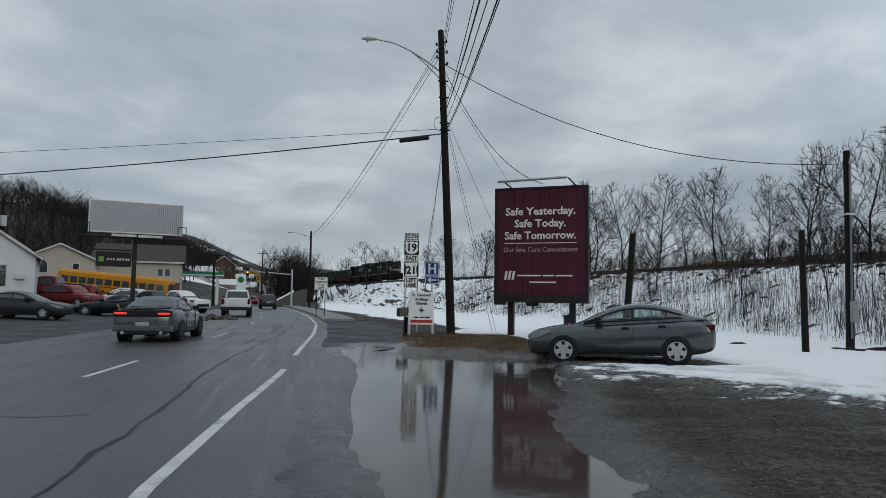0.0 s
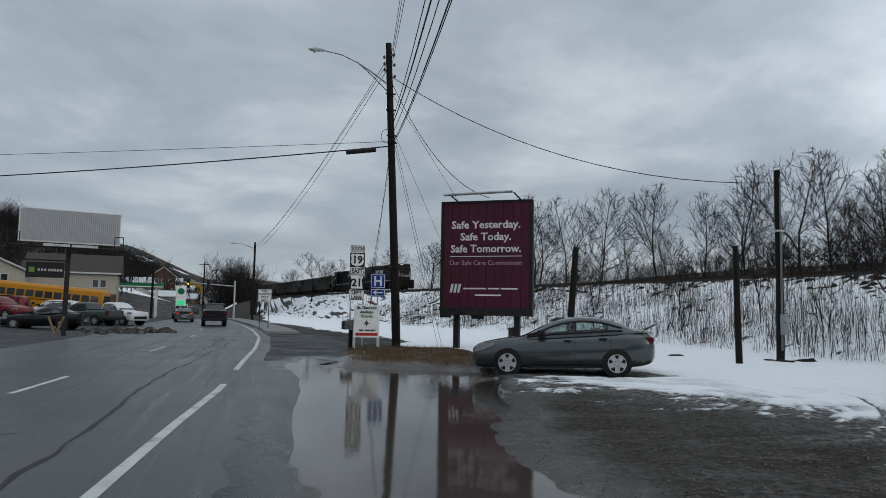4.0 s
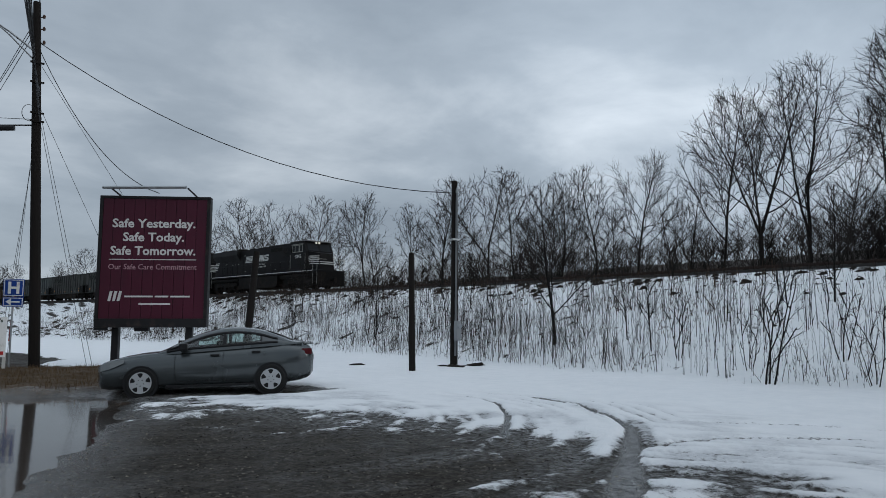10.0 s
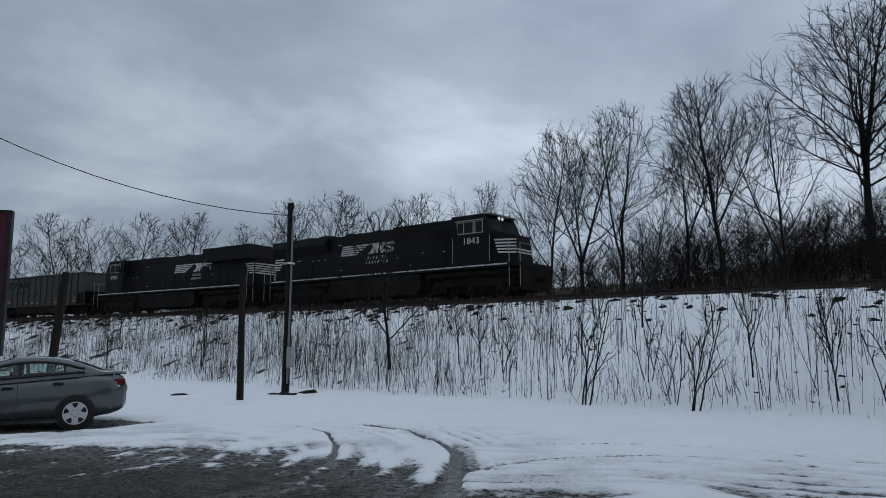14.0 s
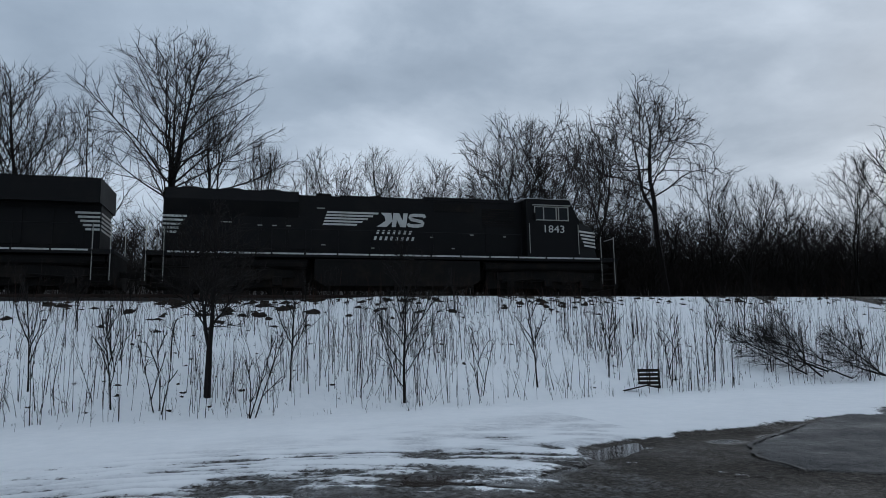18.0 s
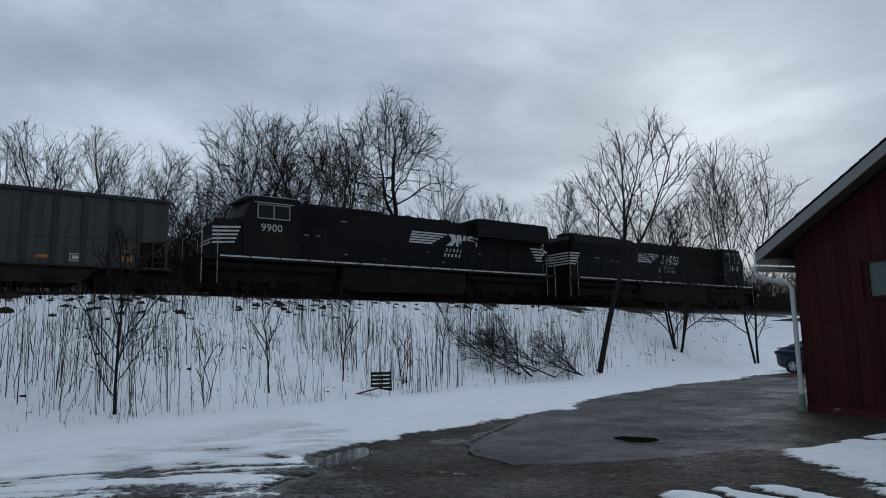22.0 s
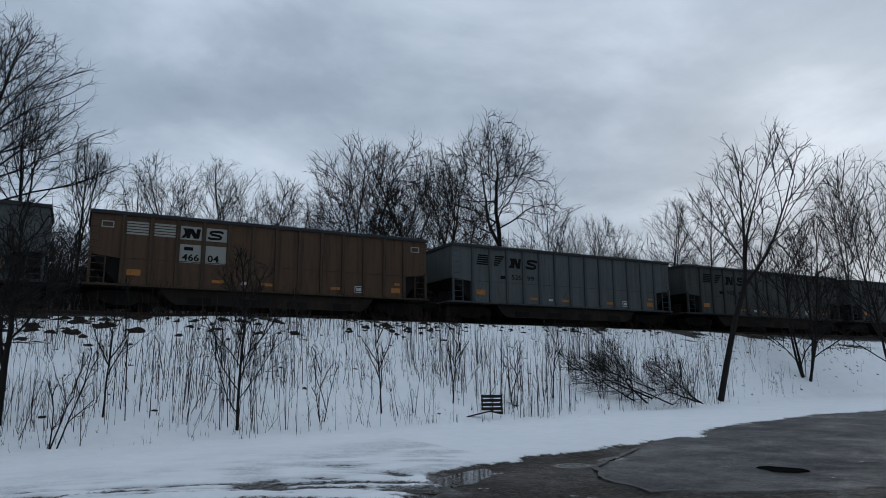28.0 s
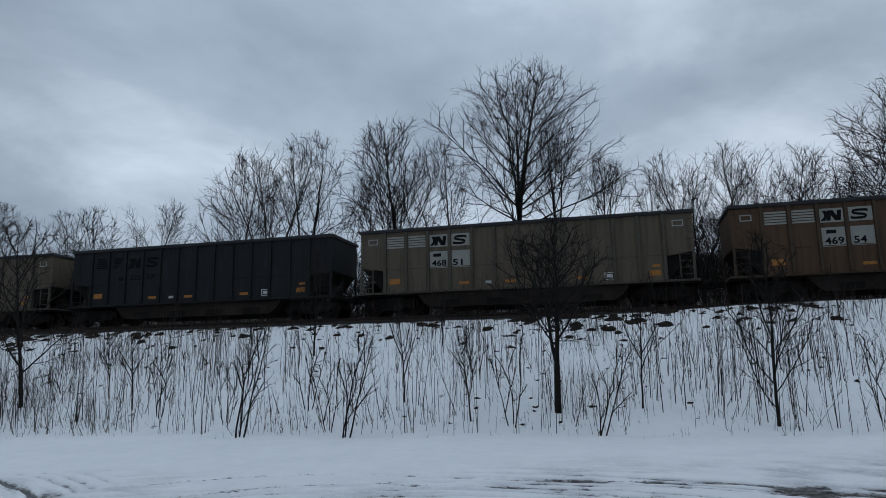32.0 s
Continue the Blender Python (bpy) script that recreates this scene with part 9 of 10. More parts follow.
    part("downpipe", tubed(pipe, 0.05, 8), mat("worn_white_pipe", (0.6, 0.6, 0.58), 0.5, vary=0.15, scale=4), barn, "white downpipe")
    part("pipe_shoe", tubed([(-0.06, -0.05, 0.36), (-0.06, -0.08, 0.02)], [0.06, 0.075], 8), mat("mossy_green_shoe", (0.16, 0.24, 0.2), 0.7), barn, "green pipe shoe")
    lamp = part("flood_lamp", boxed(4.05, 4.4, -0.22, 0.03, 5.2, 5.42, 0.03), STEEL, barn, "twin flood lamp under the gable")
    for u in (4.1, 4.32):
        part("lamp_face", tubed([(u, -0.16, 5.26), (u - 0.05, -0.34, 5.18)], [0.07, 0.11], 10), BARN_TRIM, lamp)
    part("junction_box", boxed(3.75, 3.95, -0.05, 0.03, 4.9, 5.12, 0.01), BARN_TRIM, barn)
    stack = part("chimney", boxed(4.55, 5.3, 1.6, 2.35, 5.0, 6.95), CHIMNEY_BRICK, barn, "red brick chimney")
    part("chimney_cap", boxed(4.48, 5.37, 1.53, 2.42, 6.95, 7.06, 0.02), CHIMNEY_BRICK, stack)
    part("flue", boxed(4.68, 5.15, 1.75, 2.2, 7.06, 7.22, 0.02), mat("clay_flue", (0.3, 0.2, 0.14), 0.8), stack)
    part("flashing", boxed(4.45, 5.4, 1.45, 1.6, 5.4, 5.75, 0.01), STEEL, stack)


build_barn()


def build_lot_things():
    z = lie(19.0, -11.9)
    pallet = thing("pallet", pose(19.05, -11.9, z - 0.02, 74, 0, 240) @ Matrix.Diagonal((0.78, 0.85, 0.85, 1)), "old dark wooden pallet leaning in the snow", "pallet")
    wood = mat("rotten_pallet_wood", (0.02, 0.016, 0.013), 0.9, vary=0.35, scale=5, bump=0.6)
    for k in range(5):
        part("slat", boxed(-0.42, 0.42, k * 0.15, k * 0.15 + 0.1, 0.1, 0.125, 0.003), wood, pallet)
    for k in (-0.4, 0, 0.36):
        part("bearer", boxed(k, k + 0.05, 0, 0.72, 0.0, 0.1, 0.004), wood, pallet)
    board = part("loose_board", boxed(-0.6, 0.6, -0.05, 0.05, 0.02, 0.05, 0.004), wood, at=pose(18.6, -11.0, lie(18.6, -11.0) + 0.1, 0, 12, 70))
    tagged(board, "loose weathered board beside the pallet", "board")
    rng = random.Random(8)
    for k in range(9):
        x, y = 21.2 + rng.uniform(-1.6, 1.0), -20.6 + rng.uniform(-2.0, 2.2)
        plant("fallen_branch", KINDS["young0" if k % 2 else "young2"], pose(x, y, lie(x, y) + 0.25, rng.uniform(55, 80), 0, rng.uniform(60, 200)), (0.5, 0.5, 0.55), "fallen dead branch in a brush pile", "brush pile at the bank's foot", "branch")
    # ragged seam round the sealed slab
    bm = bmesh.new()
    rng2 = random.Random(14)
    for (x0, y0), (x1, y1) in zip(DRIVE[1:6], DRIVE[2:7]):
        n = max(int(math.hypot(x1 - x0, y1 - y0) / 0.18), 2)
        for k in range(n):
            a, b = Vector((x0, y0)).lerp(Vector((x1, y1)), k / n), Vector((x0, y0)).lerp(Vector((x1, y1)), (k + 1) / n)
            off = lambda p: Vector((p.x + 0.12 * noise.noise(Vector((p.x * 2, p.y * 2, 0))), p.y + 0.12 * noise.noise(Vector((p.x * 2, p.y * 2, 5)))))
            a, b, w = off(a), off(b), rng2.uniform(0.012, 0.04)
            bm.faces.new([bm.verts.new((p.x + s * w, p.y + s * w, 0.045)) for p, s in ((a, -1), (b, -1), (b, 1), (a, 1))])
    tagged(part("slab_seam", bm, CRACK), "dark ragged seam round the sealed drive", "seam", kind="structure")
    # standing water on the drive; the pothole sheet paints a puddle's dark reflection black
    water = bpy.data.materials["muddy_puddle_water"]
    for name, poly, zz in (("pothole", [(7.3, -9.75), (7.6, -9.6), (7.95, -9.7), (8.05, -10.05), (7.6, -10.15), (7.3, -10.0)], 0.03), ("drive_puddle", [(9.0, -4.3), (9.7, -5.0), (10.2, -6.2), (9.8, -6.4), (9.2, -5.6), (8.6, -4.6)], 0.018), ("drive_puddle", [(9.4, 0.6), (10.4, 0.2), (10.6, -1.6), (9.9, -2.4), (9.3, -1.0)], 0.018), ("drive_puddle", [(8.2, -1.6), (8.9, -2.0), (8.7, -3.6), (8.0, -3.2)], 0.016)):
        bm = bmesh.new()
        cx, cy = sum(p[0] for p in poly) / len(poly), sum(p[1] for p in poly) / len(poly)
        ring = []
        for k in range(40):
            f = k / 40 * len(poly)
            i = int(f)
            a, b = Vector(poly[i]), Vector(poly[(i + 1) % len(poly)])
            p = a.lerp(b, f - i)
            p += (p - Vector((cx, cy))) * 0.35 * noise.noise(Vector((p.x * 3, p.y * 3, 0)))
            ring.append(bm.verts.new((p.x, p.y, zz)))
        bm.faces.new(ring)
        tagged(part(name, bm, mat("dark_puddle_reflection", (0.008, 0.008, 0.008), 1.0, spec=0.0, bump=0.6) if name == "pothole" else water), "flat black sheet for the dark reflection in a drive puddle" if name == "pothole" else "shallow puddle on the broken drive", "pothole" if name == "pothole" else "puddle", kind="structure")


build_lot_things()


def build_stones():
    """Loose gravel and leaf bits on the lot, too many to count."""
    rng = np.random.default_rng(61)
    for name, n, size, material, label in (("pale_gravel", 5200, (0.006, 0.022), mat("pale_gravel", (0.16, 0.145, 0.12), 0.8, vary=0.4, scale=1), "loose pale gravel on the muddy lot"), ("dark_litter", 3600, (0.005, 0.016), mat("dark_leaf_litter", (0.008, 0.0065, 0.005), 0.9, vary=0.4, scale=1, spec=0.1), "dark leaf litter and pebbles on the lot")):
        xs, ys = rng.uniform(-2.0, 9.0, n), 1.5 + 13.0 * rng.random(n) ** 1.2
        edge = np.interp(ys, *zip(*SNOW_EDGE))
        keep = (xs < edge + 0.6) & (inside(xs, ys, PUDDLE) < -0.1)
        verts, faces = [], []
        for x, y in zip(xs[keep], ys[keep]):
            r, t = rng.uniform(*size), rng.uniform(0, math.tau)
            b = len(verts)
            for k in range(4):
                q = r * rng.uniform(0.6, 1.2)
                verts.append((x + q * math.cos(t + k * 1.57), y + q * math.sin(t + k * 1.57), 0.012))
            verts.append((x, y, 0.012 + r * rng.uniform(0.4, 0.8)))
            faces += [(b + k, b + (k + 1) % 4, b + 4) for k in range(4)]
        me = bpy.data.meshes.new(name)
        me.from_pydata(verts, [], faces)
        me.materials.append(material)
        tagged(new(name, me), label, "gravel", kind="stuff")


build_stones()

# ---- across the road: blank hoarding, houses, fuel station ----
SIDING_WHITE = mat("white_clapboard", (0.6, 0.61, 0.61), 0.6, vary=0.08, scale=2)
SIDING_BEIGE = mat("beige_siding", (0.38, 0.35, 0.29), 0.7, vary=0.1, scale=1)
ROOF_DARK = mat("brown_grey_roofing", (0.06, 0.052, 0.048), 0.9, vary=0.25, scale=1.5, bump=0.4)
TOWN_BRICK = brick_material("town_brick", (0.16, 0.065, 0.045), (0.12, 0.05, 0.036), (0.16, 0.14, 0.12), 0.6)
HOUSE_GLASS = glass("house_glass", (0.02, 0.025, 0.03), 0.06)


def west_of(yaw, r):
    a = radians(yaw)
    x, y = -2.35 + r * math.sin(a), -0.75 + r * math.cos(a)
    return x, y, lie(x, y)


def build_hoarding():
    x, y, z = west_of(-13.35, 40)
    board = thing("hoarding", pose(x, y, 0, 0, 0, 17), "blank roadside hoarding of ribbed grey metal on posts", "billboard")
    ribbed = mat("ribbed_grey_metal", (0.32, 0.33, 0.345), 0.5, 0.3, vary=0.12, scale=1.5)
    z0, z1 = 4.75, 6.38
    part("backing", boxed(-2.25, 2.3, 0.04, 0.3, z0, z1, 0.01), STEEL, board)
    for k in range(46):
        x0 = -2.22 + k * 0.0977
        part("sheet", boxed(x0 + 0.006, x0 + 0.092, 0.0, 0.05, z0 + 0.06, z1 - 0.05, 0.012), ribbed, board)
    part("frame", bmesh_frame(-2.29, 2.34, z0 - 0.03, z1 + 0.03, 0.045, -0.02, 0.1), STEEL, board)
    part("catwalk", boxed(-2.65, 2.35, -0.7, 0.0, z0 - 0.3, z0 - 0.22, 0.01), FRAME_BLACK, board, "black catwalk")
    for u in (-2.65, 2.0):
        part("catwalk_rail", bmesh_frame(u - 0.0, u + 0.45, z0 - 0.22, z0 + 0.4, 0.04, -0.65, -0.6), FRAME_BLACK, board)
    for u0, u1 in ((-1.2, -0.02), (0.05, 1.25)):
        part("notice_strip", boxed(u0, u1, -0.73, -0.7, z0 - 0.27, z0 - 0.14, 0.004), WHITE_PAINT, board)
    part("post", boxed(-0.11, 0.11, 0.3, 0.55, -0.2, z1 - 0.3, 0.02), FRAME_BLACK, board, "black steel post")
    sign = part("shop_sign", boxed(-1.85, -0.16, 0.25, 0.45, 2.95, 3.72, 0.02), SIGN_BLACK, board, "dark shop sign with a green square")
    part("green_square", boxed(-1.72, -1.47, 0.235, 0.25, 3.2, 3.46), mat("leaf_green", (0.16, 0.3, 0.05), 0.5), sign)
    for u in (-1.33, -1.19, -1.05, -0.86, -0.73, -0.6, -0.47, -0.34):
        part("name_bar", boxed(u, u + 0.09, 0.235, 0.25, 3.27, 3.39), WHITE_PAINT, sign)
    part("sign_arm", boxed(-2.3, 0.1, 0.36, 0.44, 3.8, 3.87, 0.01), FRAME_BLACK, board)
    for k in (-1, 1):
        stake = part("broken_stake", tubed([(x - 0.25, y - 0.6 + k * 0.1, 0.1), (x - 0.25 + k * 0.35, y - 0.6, 1.0)], 0.06, 6), mat("raw_timber", (0.2, 0.15, 0.09), 0.8, vary=0.3, scale=5))
        tagged(stake, "broken timber stake by the hoarding", "stake", "broken stakes")


build_hoarding()


def house(name, at, w, d, h, roof_h, wall, label, category="house", windows=(), gable_front=True, roof=ROOF_DARK, trim=BARN_TRIM, clap=False):
    """Front at -y, x across. windows: (x, z, w, h) on the front."""
    top = thing(name, at, label, category)
    bm = bmesh.new()
    if gable_front:
        prism(bm, [(0, -1.5), (w, -1.5), (w, h), (w / 2, h + roof_h), (0, h)], 0, d)
    else:
        box(bm, 0, w, 0, d, -1.5, h)
    shell = part("wall", bm, wall, top)
    if clap:
        k = 0
        while k * 0.2 < h + roof_h - 0.2:
            z = k * 0.2
            cut = 0 if z < h else (z - h) / roof_h * w / 2
            part("clapboard", boxed(cut, w - cut, -0.03, 0.0, z, z + 0.185), wall, shell)
            k += 1
    o = 0.45
    if gable_front:
        for s in (-1, 1):
            bm = bmesh.new()
            xe, ze = w / 2 + s * (w / 2 + o), h - roof_h * o / (w / 2)
            prism(bm, [(w / 2, h + roof_h + 0.15), (xe, ze + 0.15), (xe, ze), (w / 2, h + roof_h)], -0.35, d + 0.35)
            slab = part("roof", bm, roof, top)
            bm = bmesh.new()
            prism(bm, [(w / 2, h + roof_h + 0.13), (xe, ze + 0.13), (xe, ze - 0.06), (w / 2, h + roof_h - 0.06)], -0.4, -0.36)
            part("barge_board", bm, trim, slab)
    else:
        bm = bmesh.new()
        verts = {}
        for x in (-o, w + o):
            for yy, zz in ((-o, h), (d / 2, h + roof_h), (d + o, h)):
                verts[x, yy] = bm.verts.new((x, yy, zz))
        a, b, c, e, f, g = [verts[k] for k in verts]
        bm.faces.new((a, e, f, b))
        bm.faces.new((b, f, g, c))
        bm.faces.new((a, b, c))
        bm.faces.new((e, g, f))
        bm.faces.new((a, c, g, e))
        slab = part("roof", bm, roof, top)
        part("fascia", boxed(-o, w + o, -o - 0.03, -o, h - 0.1, h + 0.08), trim, slab)
    for x, z, ww, hh in windows:
        wf = part("window", bmesh_frame(x - ww / 2 - 0.08, x + ww / 2 + 0.08, z - hh / 2 - 0.08, z + hh / 2 + 0.08, 0.08, -0.06, 0.0), trim, shell)
        part("pane", boxed(x - ww / 2, x + ww / 2, -0.03, -0.01, z - hh / 2, z + hh / 2), HOUSE_GLASS, wf)
    return top


def build_town():
    x, y, z = west_of(-26.6, 56)
    h = house("clapboard_house", pose(x, y, z, 0, 0, 18), 6.6, 9, 3.15, 2.3, SIDING_WHITE, "white clapboard house beside the car park", windows=((4.4, 1.7, 0.95, 1.4),), clap=True)
    part("air_conditioner", boxed(5.4, 5.95, -0.35, 0.0, 1.5, 1.85, 0.02), BARN_TRIM, h)
    x, y, z = west_of(-20.6, 86)
    house("beige_building", pose(x, y, z, 0, 0, 12), 6.9, 12, 4.2, 1.6, SIDING_BEIGE, "beige gabled building behind the school bus", "building", windows=((1.9, 3.2, 0.7, 1.1), (5.0, 3.1, 0.6, 1.2)))
    x, y, z = west_of(-16.1, 90)
    b = house("beige_annexe", pose(x, y, z, 0, 0, 8), 9.4, 9, 4.3, 2.4, SIDING_BEIGE, "long beige annexe over a brick base", "building", windows=((7.2, 3.1, 0.55, 0.8), (8.0, 3.1, 0.55, 0.8)), gable_front=False)
    part("brick_base", boxed(3.2, 9.45, -0.2, 0.0, -1, 1.9), TOWN_BRICK, b)
    for yaw, el, r, wide in ((-19.0, 7.5, 128, 1.1), (-20.6, 6.2, 124, 1.0), (-17.2, 6.4, 130, 0.9), (-23.0, 6.0, 126, 1.0), (-9.6, 4.5, 190, 1.2), (-12.0, 5.3, 170, 1.1)):
        x, y, z = west_of(yaw, r)
        k = (1.55 + r * math.tan(radians(el)) - z) / 12
        plant("tree", KINDS["far0" if r < 127 else "far1"], pose(x, y, z - 0.2, 0, 0, yaw * 31), (k * wide, k * wide, k), "big bare tree on the wooded hill", "trees on the western hill")
    # houses that climb the far hillside: bearing, distance, eaves' height over the road, width, turn
    walls = [SIDING_WHITE, SIDING_BEIGE, mat("grey_siding", (0.22, 0.23, 0.24), 0.7), mat("tan_siding", (0.26, 0.2, 0.15), 0.7), mat("mustard_paint", (0.45, 0.26, 0.03), 0.6), TOWN_BRICK]
    snowy = mat("snowy_roof", (0.6, 0.62, 0.64), 0.8)
    for yaw, r, eaves, ww, turn, kind, white_roof, label in ((-7.75, 170, 8.6, 5.2, 6, 5, 0, "old red brick house on the hillside"), (-5.45, 200, 7.7, 4.6, -5, 4, 0, "small mustard yellow house far down the road"), (-8.9, 165, 6.2, 5.5, 10, 1, 0, "beige house on the far hillside"), (-9.9, 160, 6.6, 5.0, -8, 0, 1, "white house with a snowy roof on the hillside"), (-10.8, 175, 7.8, 6.0, 12, 3, 0, "tan house on the far hillside"), (-6.5, 190, 6.0, 6.0, 4, 2, 1, "grey house with a snowy roof far off"), (-8.3, 150, 3.6, 6.0, -4, 1, 1, "beige house low on the far hillside"), (-9.6, 145, 3.8, 5.5, 8, 0, 0, "white house low on the far hillside"), (-6.3, 165, 3.4, 5.0, -6, 3, 1, "tan house with a snowy roof far off"), (-4.2, 185, 4.4, 6.0, 5, 2, 0, "grey house beside the far road"), (-3.2, 190, 4.6, 7.0, -3, 0, 1, "white building with a snowy roof far off"), (-11.6, 165, 8.2, 5.0, -10, 2, 0, "grey house on the far hillside"), (-4.9, 170, 3.6, 4.0, 9, 0, 0, "small white house beside the far road"), (-7.2, 215, 8.8, 6.0, 3, 1, 1, "beige house high on the far hillside")):
        x, y, z = west_of(yaw, r)
        base = eaves - (4.6 if kind == 5 else 3.0)
        house("town_house", pose(x, y, base, 0, 0, turn), ww, 7, eaves - base, 2.0 if kind == 5 else 1.3, walls[kind], label, windows=tuple((u * ww, v, 0.7, 0.9) for u in (0.22, 0.5, 0.78) for v in ((1.3, 3.4) if kind == 5 else (1.6,))), gable_front=kind in (5, 4) or turn > 4, roof=snowy if white_roof else ROOF_DARK)
    # ploughed heap of dirty snow and rubble at the roadside
    x, y, z = west_of(-9.3, 46)
    rng = random.Random(21)
    heap = mat("dirty_ploughed_heap", (0.05, 0.044, 0.038), 0.9, vary=0.5, scale=2, bump=0.8, dirt=(0.3, 0.3, 0.3), dirt_amount=0.2)
    for k in range(70):
        px, py, q = x + rng.gauss(0, 1.3), y + rng.gauss(0, 1.8), rng.uniform(0.06, 0.3)
        bm = bmesh.new()
        bmesh.ops.create_icosphere(bm, subdivisions=2, radius=q)
        for v in bm.verts:
            v.co = Vector((v.co.x * 1.2, v.co.y, v.co.z * 0.8)) * (1 + 0.6 * noise.noise(v.co * 4 + Vector((k, 0, 0))))
        tagged(part("rubble_lump", bm, heap, at=pose(px, py, lie(px, py) + q * 0.1)), "lump of dirty snow and rubble at the roadside", "rubble", "ploughed heap")
    # fuel station canopy and price sign
    x, y, z = west_of(-10.9, 100)
    can = thing("canopy", pose(x, y, z, 0, 0, 6), "green and white fuel station canopy", "canopy")
    part("roof", boxed(0, 7.0, 0, 6, 3.4, 3.9, 0.02), SIGN_WHITE, can)
    part("green_band", boxed(-0.03, 7.03, -0.03, 6.03, 3.55, 3.9), mat("station_green", (0.01, 0.16, 0.07), 0.4), can)
    for u in (0.8, 6.2):
        for v in (1, 5):
            part("column", boxed(u - 0.15, u + 0.15, v - 0.15, v + 0.15, -1.0, 3.4), SIGN_WHITE, can)
    x, y, z = west_of(-5.9, 96)
    sign = thing("price_sign", pose(x, y, z, 0, 0, 5), "white and green fuel price sign on a pole", "sign")
    part("pole", boxed(0.5, 0.7, 0, 0.2, -0.5, 2.0), STEEL, sign)
    part("panel", boxed(0, 1.25, -0.05, 0.25, 1.7, 4.3, 0.02), SIGN_WHITE, sign)
    bm = bmesh.new()
    wheel_disc(bm, -0.08, -0.05, 0.42, 20, 0.62, 3.6)
    part("roundel", bm, mat("station_green", (0.01, 0.16, 0.07), 0.4), sign)
    part("price_panel", boxed(0.15, 1.1, -0.09, -0.05, 1.8, 2.4), mat("lit_green_panel", (0.02, 0.3, 0.12), 0.4, emit=(0.05, 0.9, 0.35), emit_strength=0.5), sign)
    # far utility poles, lamp standard, signal mast
    rng = random.Random(4)
    for yaw, r, h, lamp in ((-0.12, 88, 9.7, True), (-7.6, 95, 7.2, False), (-3.9, 150, 9.5, False), (-22.0, 62, 7.8, False), (-3.0, 190, 10, False)):
        x, y, z = west_of(yaw, r)
        pole = thing("utility_pole", pose(x, y, z), "dark wooden utility pole beside the far road", "utility pole", "poles along the road")
        part("post", tubed([(0, 0, -0.5), (0, 0, h)], [0.17, 0.12], 10), TIMBER, pole)
        if lamp:
            street_lamp(pole, Vector((0, 0, h - 0.8)), 2.2, 0.6, h - 0.8)
        else:
            part("crossarm", boxed(-1.1, 1.1, -0.06, 0.06, h - 0.6, h - 0.48), TIMBER, pole)
            if yaw < -20:
                for u in (-0.5, 0.2):
                    part("transformer", tubed([(u, -0.3, h - 2.3), (u, -0.3, h - 1.5)], 0.22, 12), STEEL, pole)
    x, y, z = west_of(-1.55, 92)
    mast = thing("signal_mast", pose(x, y, z), "grey traffic signal mast with a long arm", "traffic signal")
    part("post", tubed([(0, 0, -0.2), (0, 0, 5.0)], [0.14, 0.11], 10), STEEL, mast)
    part("arm", tubed([(0, 0, 4.3), (-6.4, 0, 4.75)], [0.08, 0.05], 8), STEEL, mast)
    for u in (-3.2, -5.6):
        head = part("signal_head", boxed(u - 0.18, u + 0.18, -0.15, 0.1, 4.0, 5.0, 0.02), FRAME_BLACK, mast)
        for k in range(3):
            bm = bmesh.new()
            wheel_disc(bm, -0.2, -0.15, 0.11, 14, u, 4.2 + k * 0.3)
            part("signal_lens", bm, SIGN_BLACK if k != 1 or u > -5 else mat("lit_amber", (0.6, 0.3, 0.02), 0.3, emit=(1.0, 0.55, 0.1), emit_strength=2.0), head)
    # snow-topped retaining ramp at the bend
    x, y, z = west_of(-3.3, 100)
    ramp = thing("retaining_ramp", pose(x, y, z, 0, 0, 4), "concrete ramp wall capped with snow", "retaining wall")
    bm = bmesh.new()
    prism(bm, [(0, -0.5), (5.2, -0.5), (5.2, 2.6), (3.4, 2.1), (0, 0.2)], 0, 1.2)
    part("wall", bm, mat("dark_concrete", (0.08, 0.078, 0.075), 0.9, vary=0.25), ramp)
    bm = bmesh.new()
    prism(bm, [(0, 0.2), (3.4, 2.1), (3.4, 2.35), (0, 0.4)], -0.1, 1.3)
    part("snow_cap", bm, mat("snow_cap", (0.8, 0.82, 0.84), 0.8, vary=0.05), ramp)


build_town()


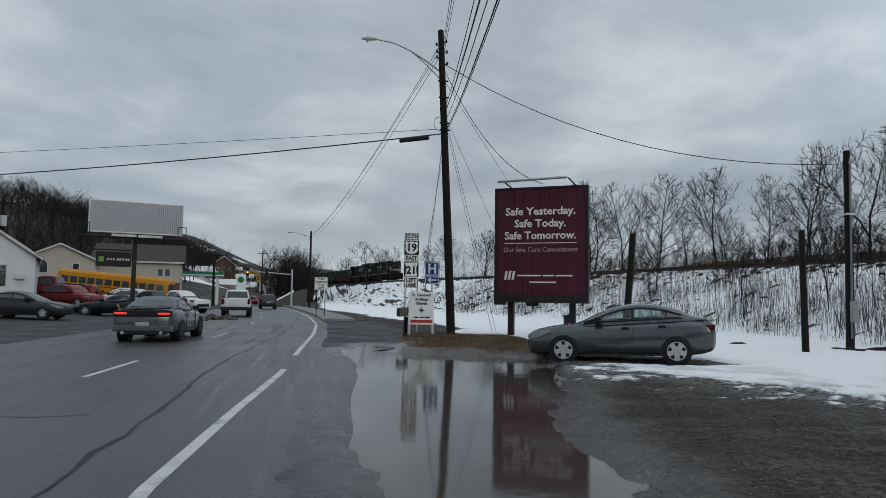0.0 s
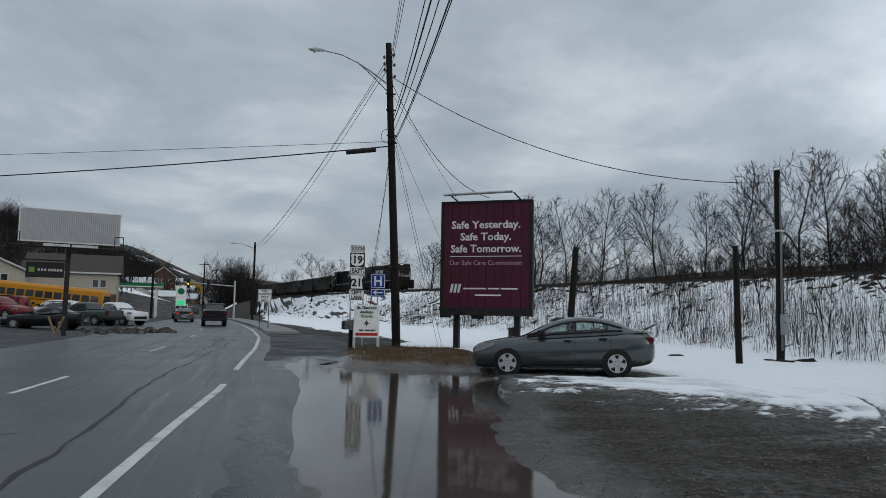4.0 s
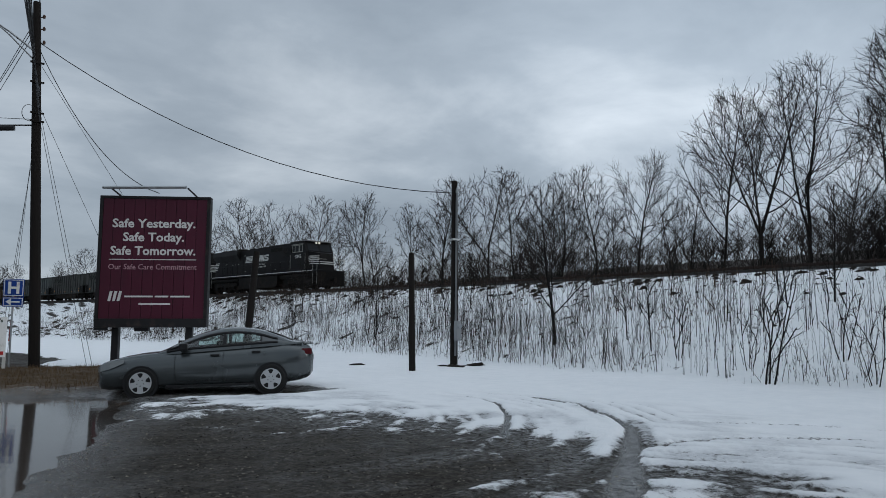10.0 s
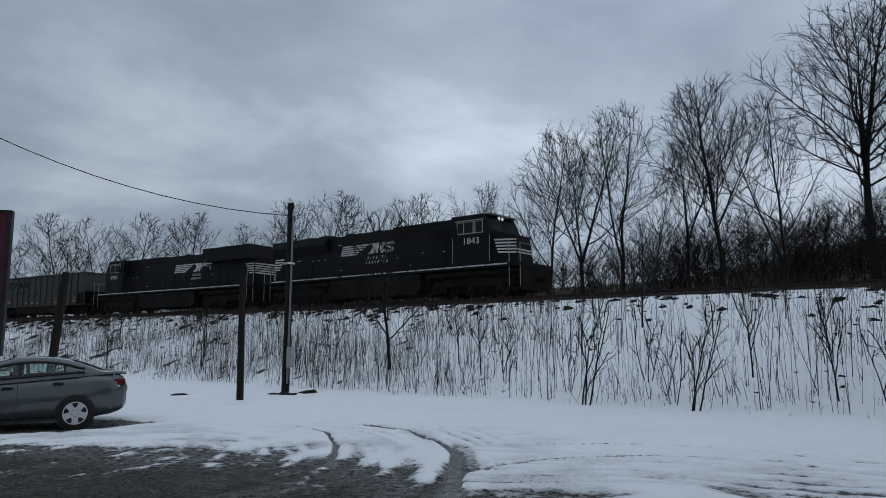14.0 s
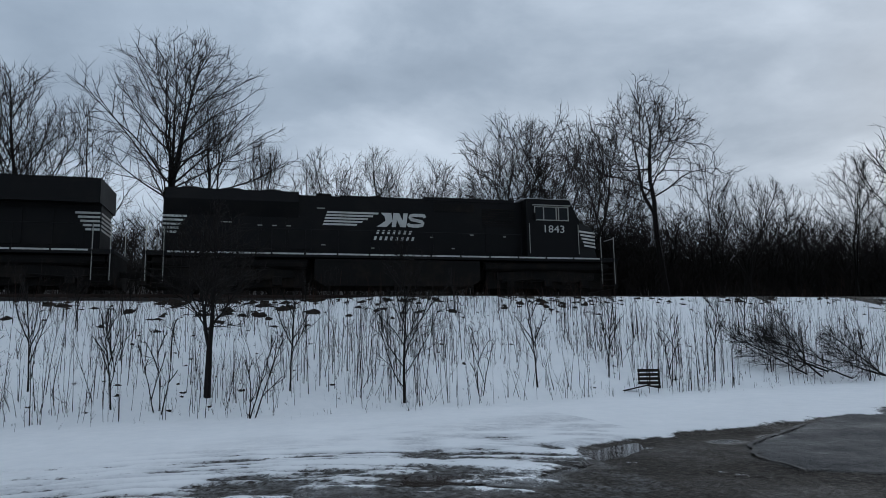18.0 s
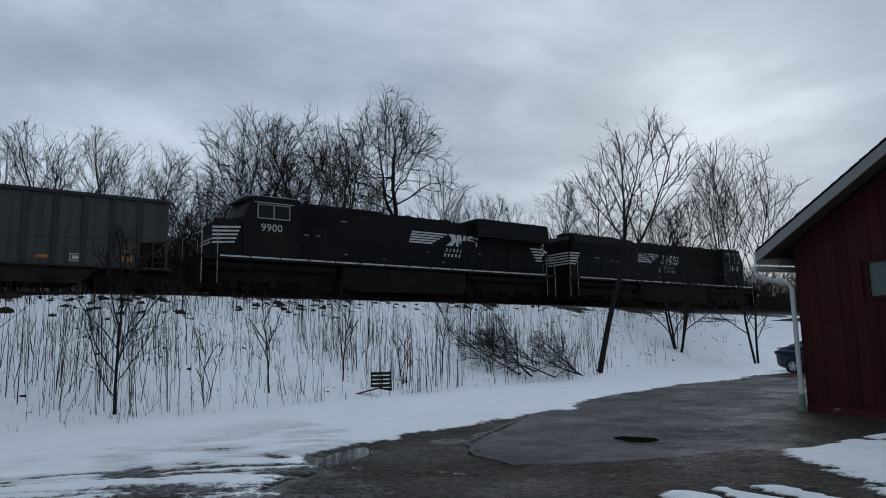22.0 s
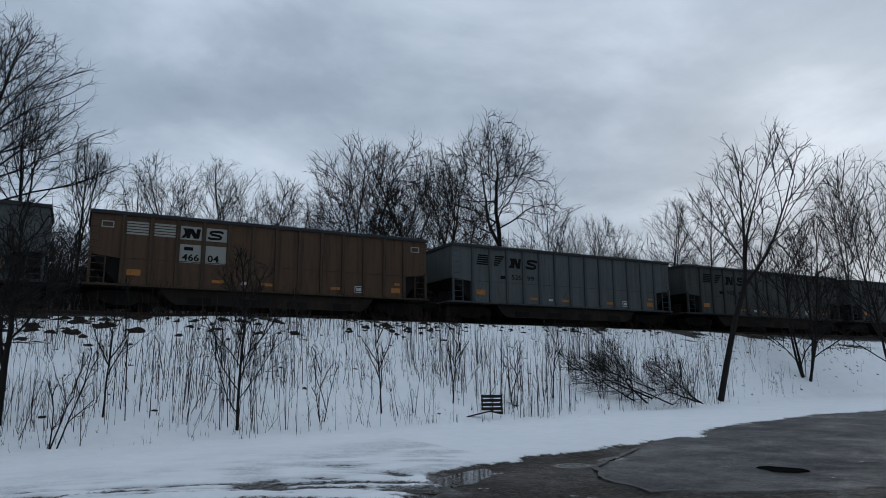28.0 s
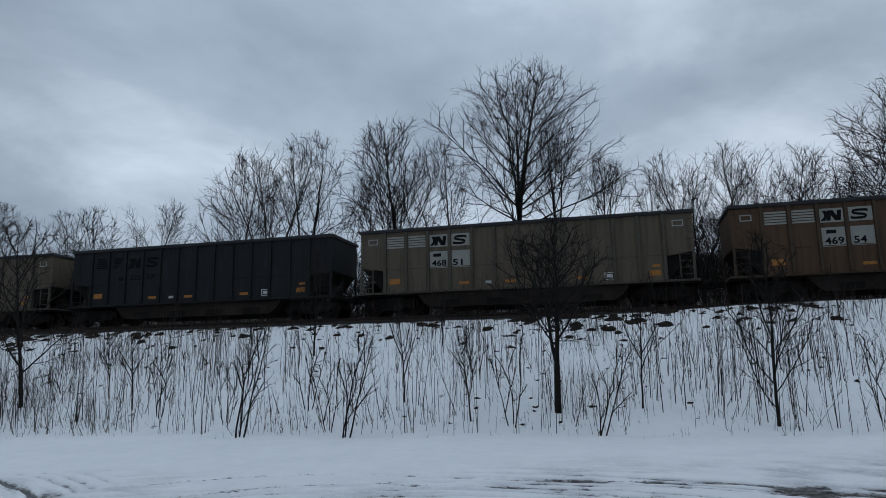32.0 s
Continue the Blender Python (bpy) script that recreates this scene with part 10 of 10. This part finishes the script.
def build_far_woods():
    """Bare woods on the hills."""
    rng = np.random.default_rng(15)
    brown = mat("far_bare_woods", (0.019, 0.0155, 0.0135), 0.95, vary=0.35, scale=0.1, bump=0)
    for name, n, x0, x1, y0, y1, low, label in (("west_woods", 1600, -150, -24, 108, 300, 2.2, "bare brown woods over the western hill"), ("east_woods", 1500, 52, 140, -150, 160, 0, "bare brown woods over the eastern hill")):
        xs, ys = x0 + (x1 - x0) * (rng.random(n) ** 0.7 if x0 < 0 else rng.random(n)), y0 + (y1 - y0) * rng.random(n) ** 1.4
        zs = land(xs, ys)
        keep = zs > low
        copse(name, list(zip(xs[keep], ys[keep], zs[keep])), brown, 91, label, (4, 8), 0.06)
    xs, ys = rng.uniform(-110, -8, 1000), rng.uniform(150, 300, 1000)
    copse("crest_woods", list(zip(xs, ys, land(xs, ys))), brown, 94, "bare woods along the far hill's crest", (3, 6.5), 0.06)
    xs, ys = rng.normal(-6.2, 2.4, 260), rng.normal(172, 8, 260)
    copse("bend_woods", list(zip(xs, ys, land(xs, ys))), brown, 93, "dense bare copse at the road's bend", (6, 12.5), 0.06)


build_far_woods()


def motions():
    times = [k * 1.0 for k in range(33)]
    for car, back, turned in TRAIN:
        walk(car, [(t, on_line(nose_s(t) + back) @ pose(0, 0, 0, 0, 0, 90 if turned else -90)) for t in times])
    for car, r, off, rows in MOVING:
        ts, ys = zip(*rows)
        fine = sorted({round(t, 2) for t in ts} | {k * 0.5 for k in range(27)} | {32.0})
        walk(car, [(t, lane(float(np.interp(t, ts, ys)), off)) for t in fine])
        for wheel_ in [c for c in car.children if c.name.startswith("wheel")]:
            home = wheel_.matrix_basis.copy()
            spin = [(0.0, 0.0)]
            for a, b in zip(rows, rows[1:]):
                turns = min((b[1] - a[1]) / r, (b[0] - a[0]) * 34)
                n = max(int(abs(turns) / 1.3) + 1, 1)
                spin += [(a[0] + (b[0] - a[0]) * k / n, spin[-1][1] + turns / n) for k in range(1, n + 1)]
            seen, out = set(), []
            for t, a in spin:
                if frame(t) not in seen:
                    seen.add(frame(t))
                    out.append((t, home @ Matrix.Rotation(a, 4, "Y")))
            walk(wheel_, out)


motions()
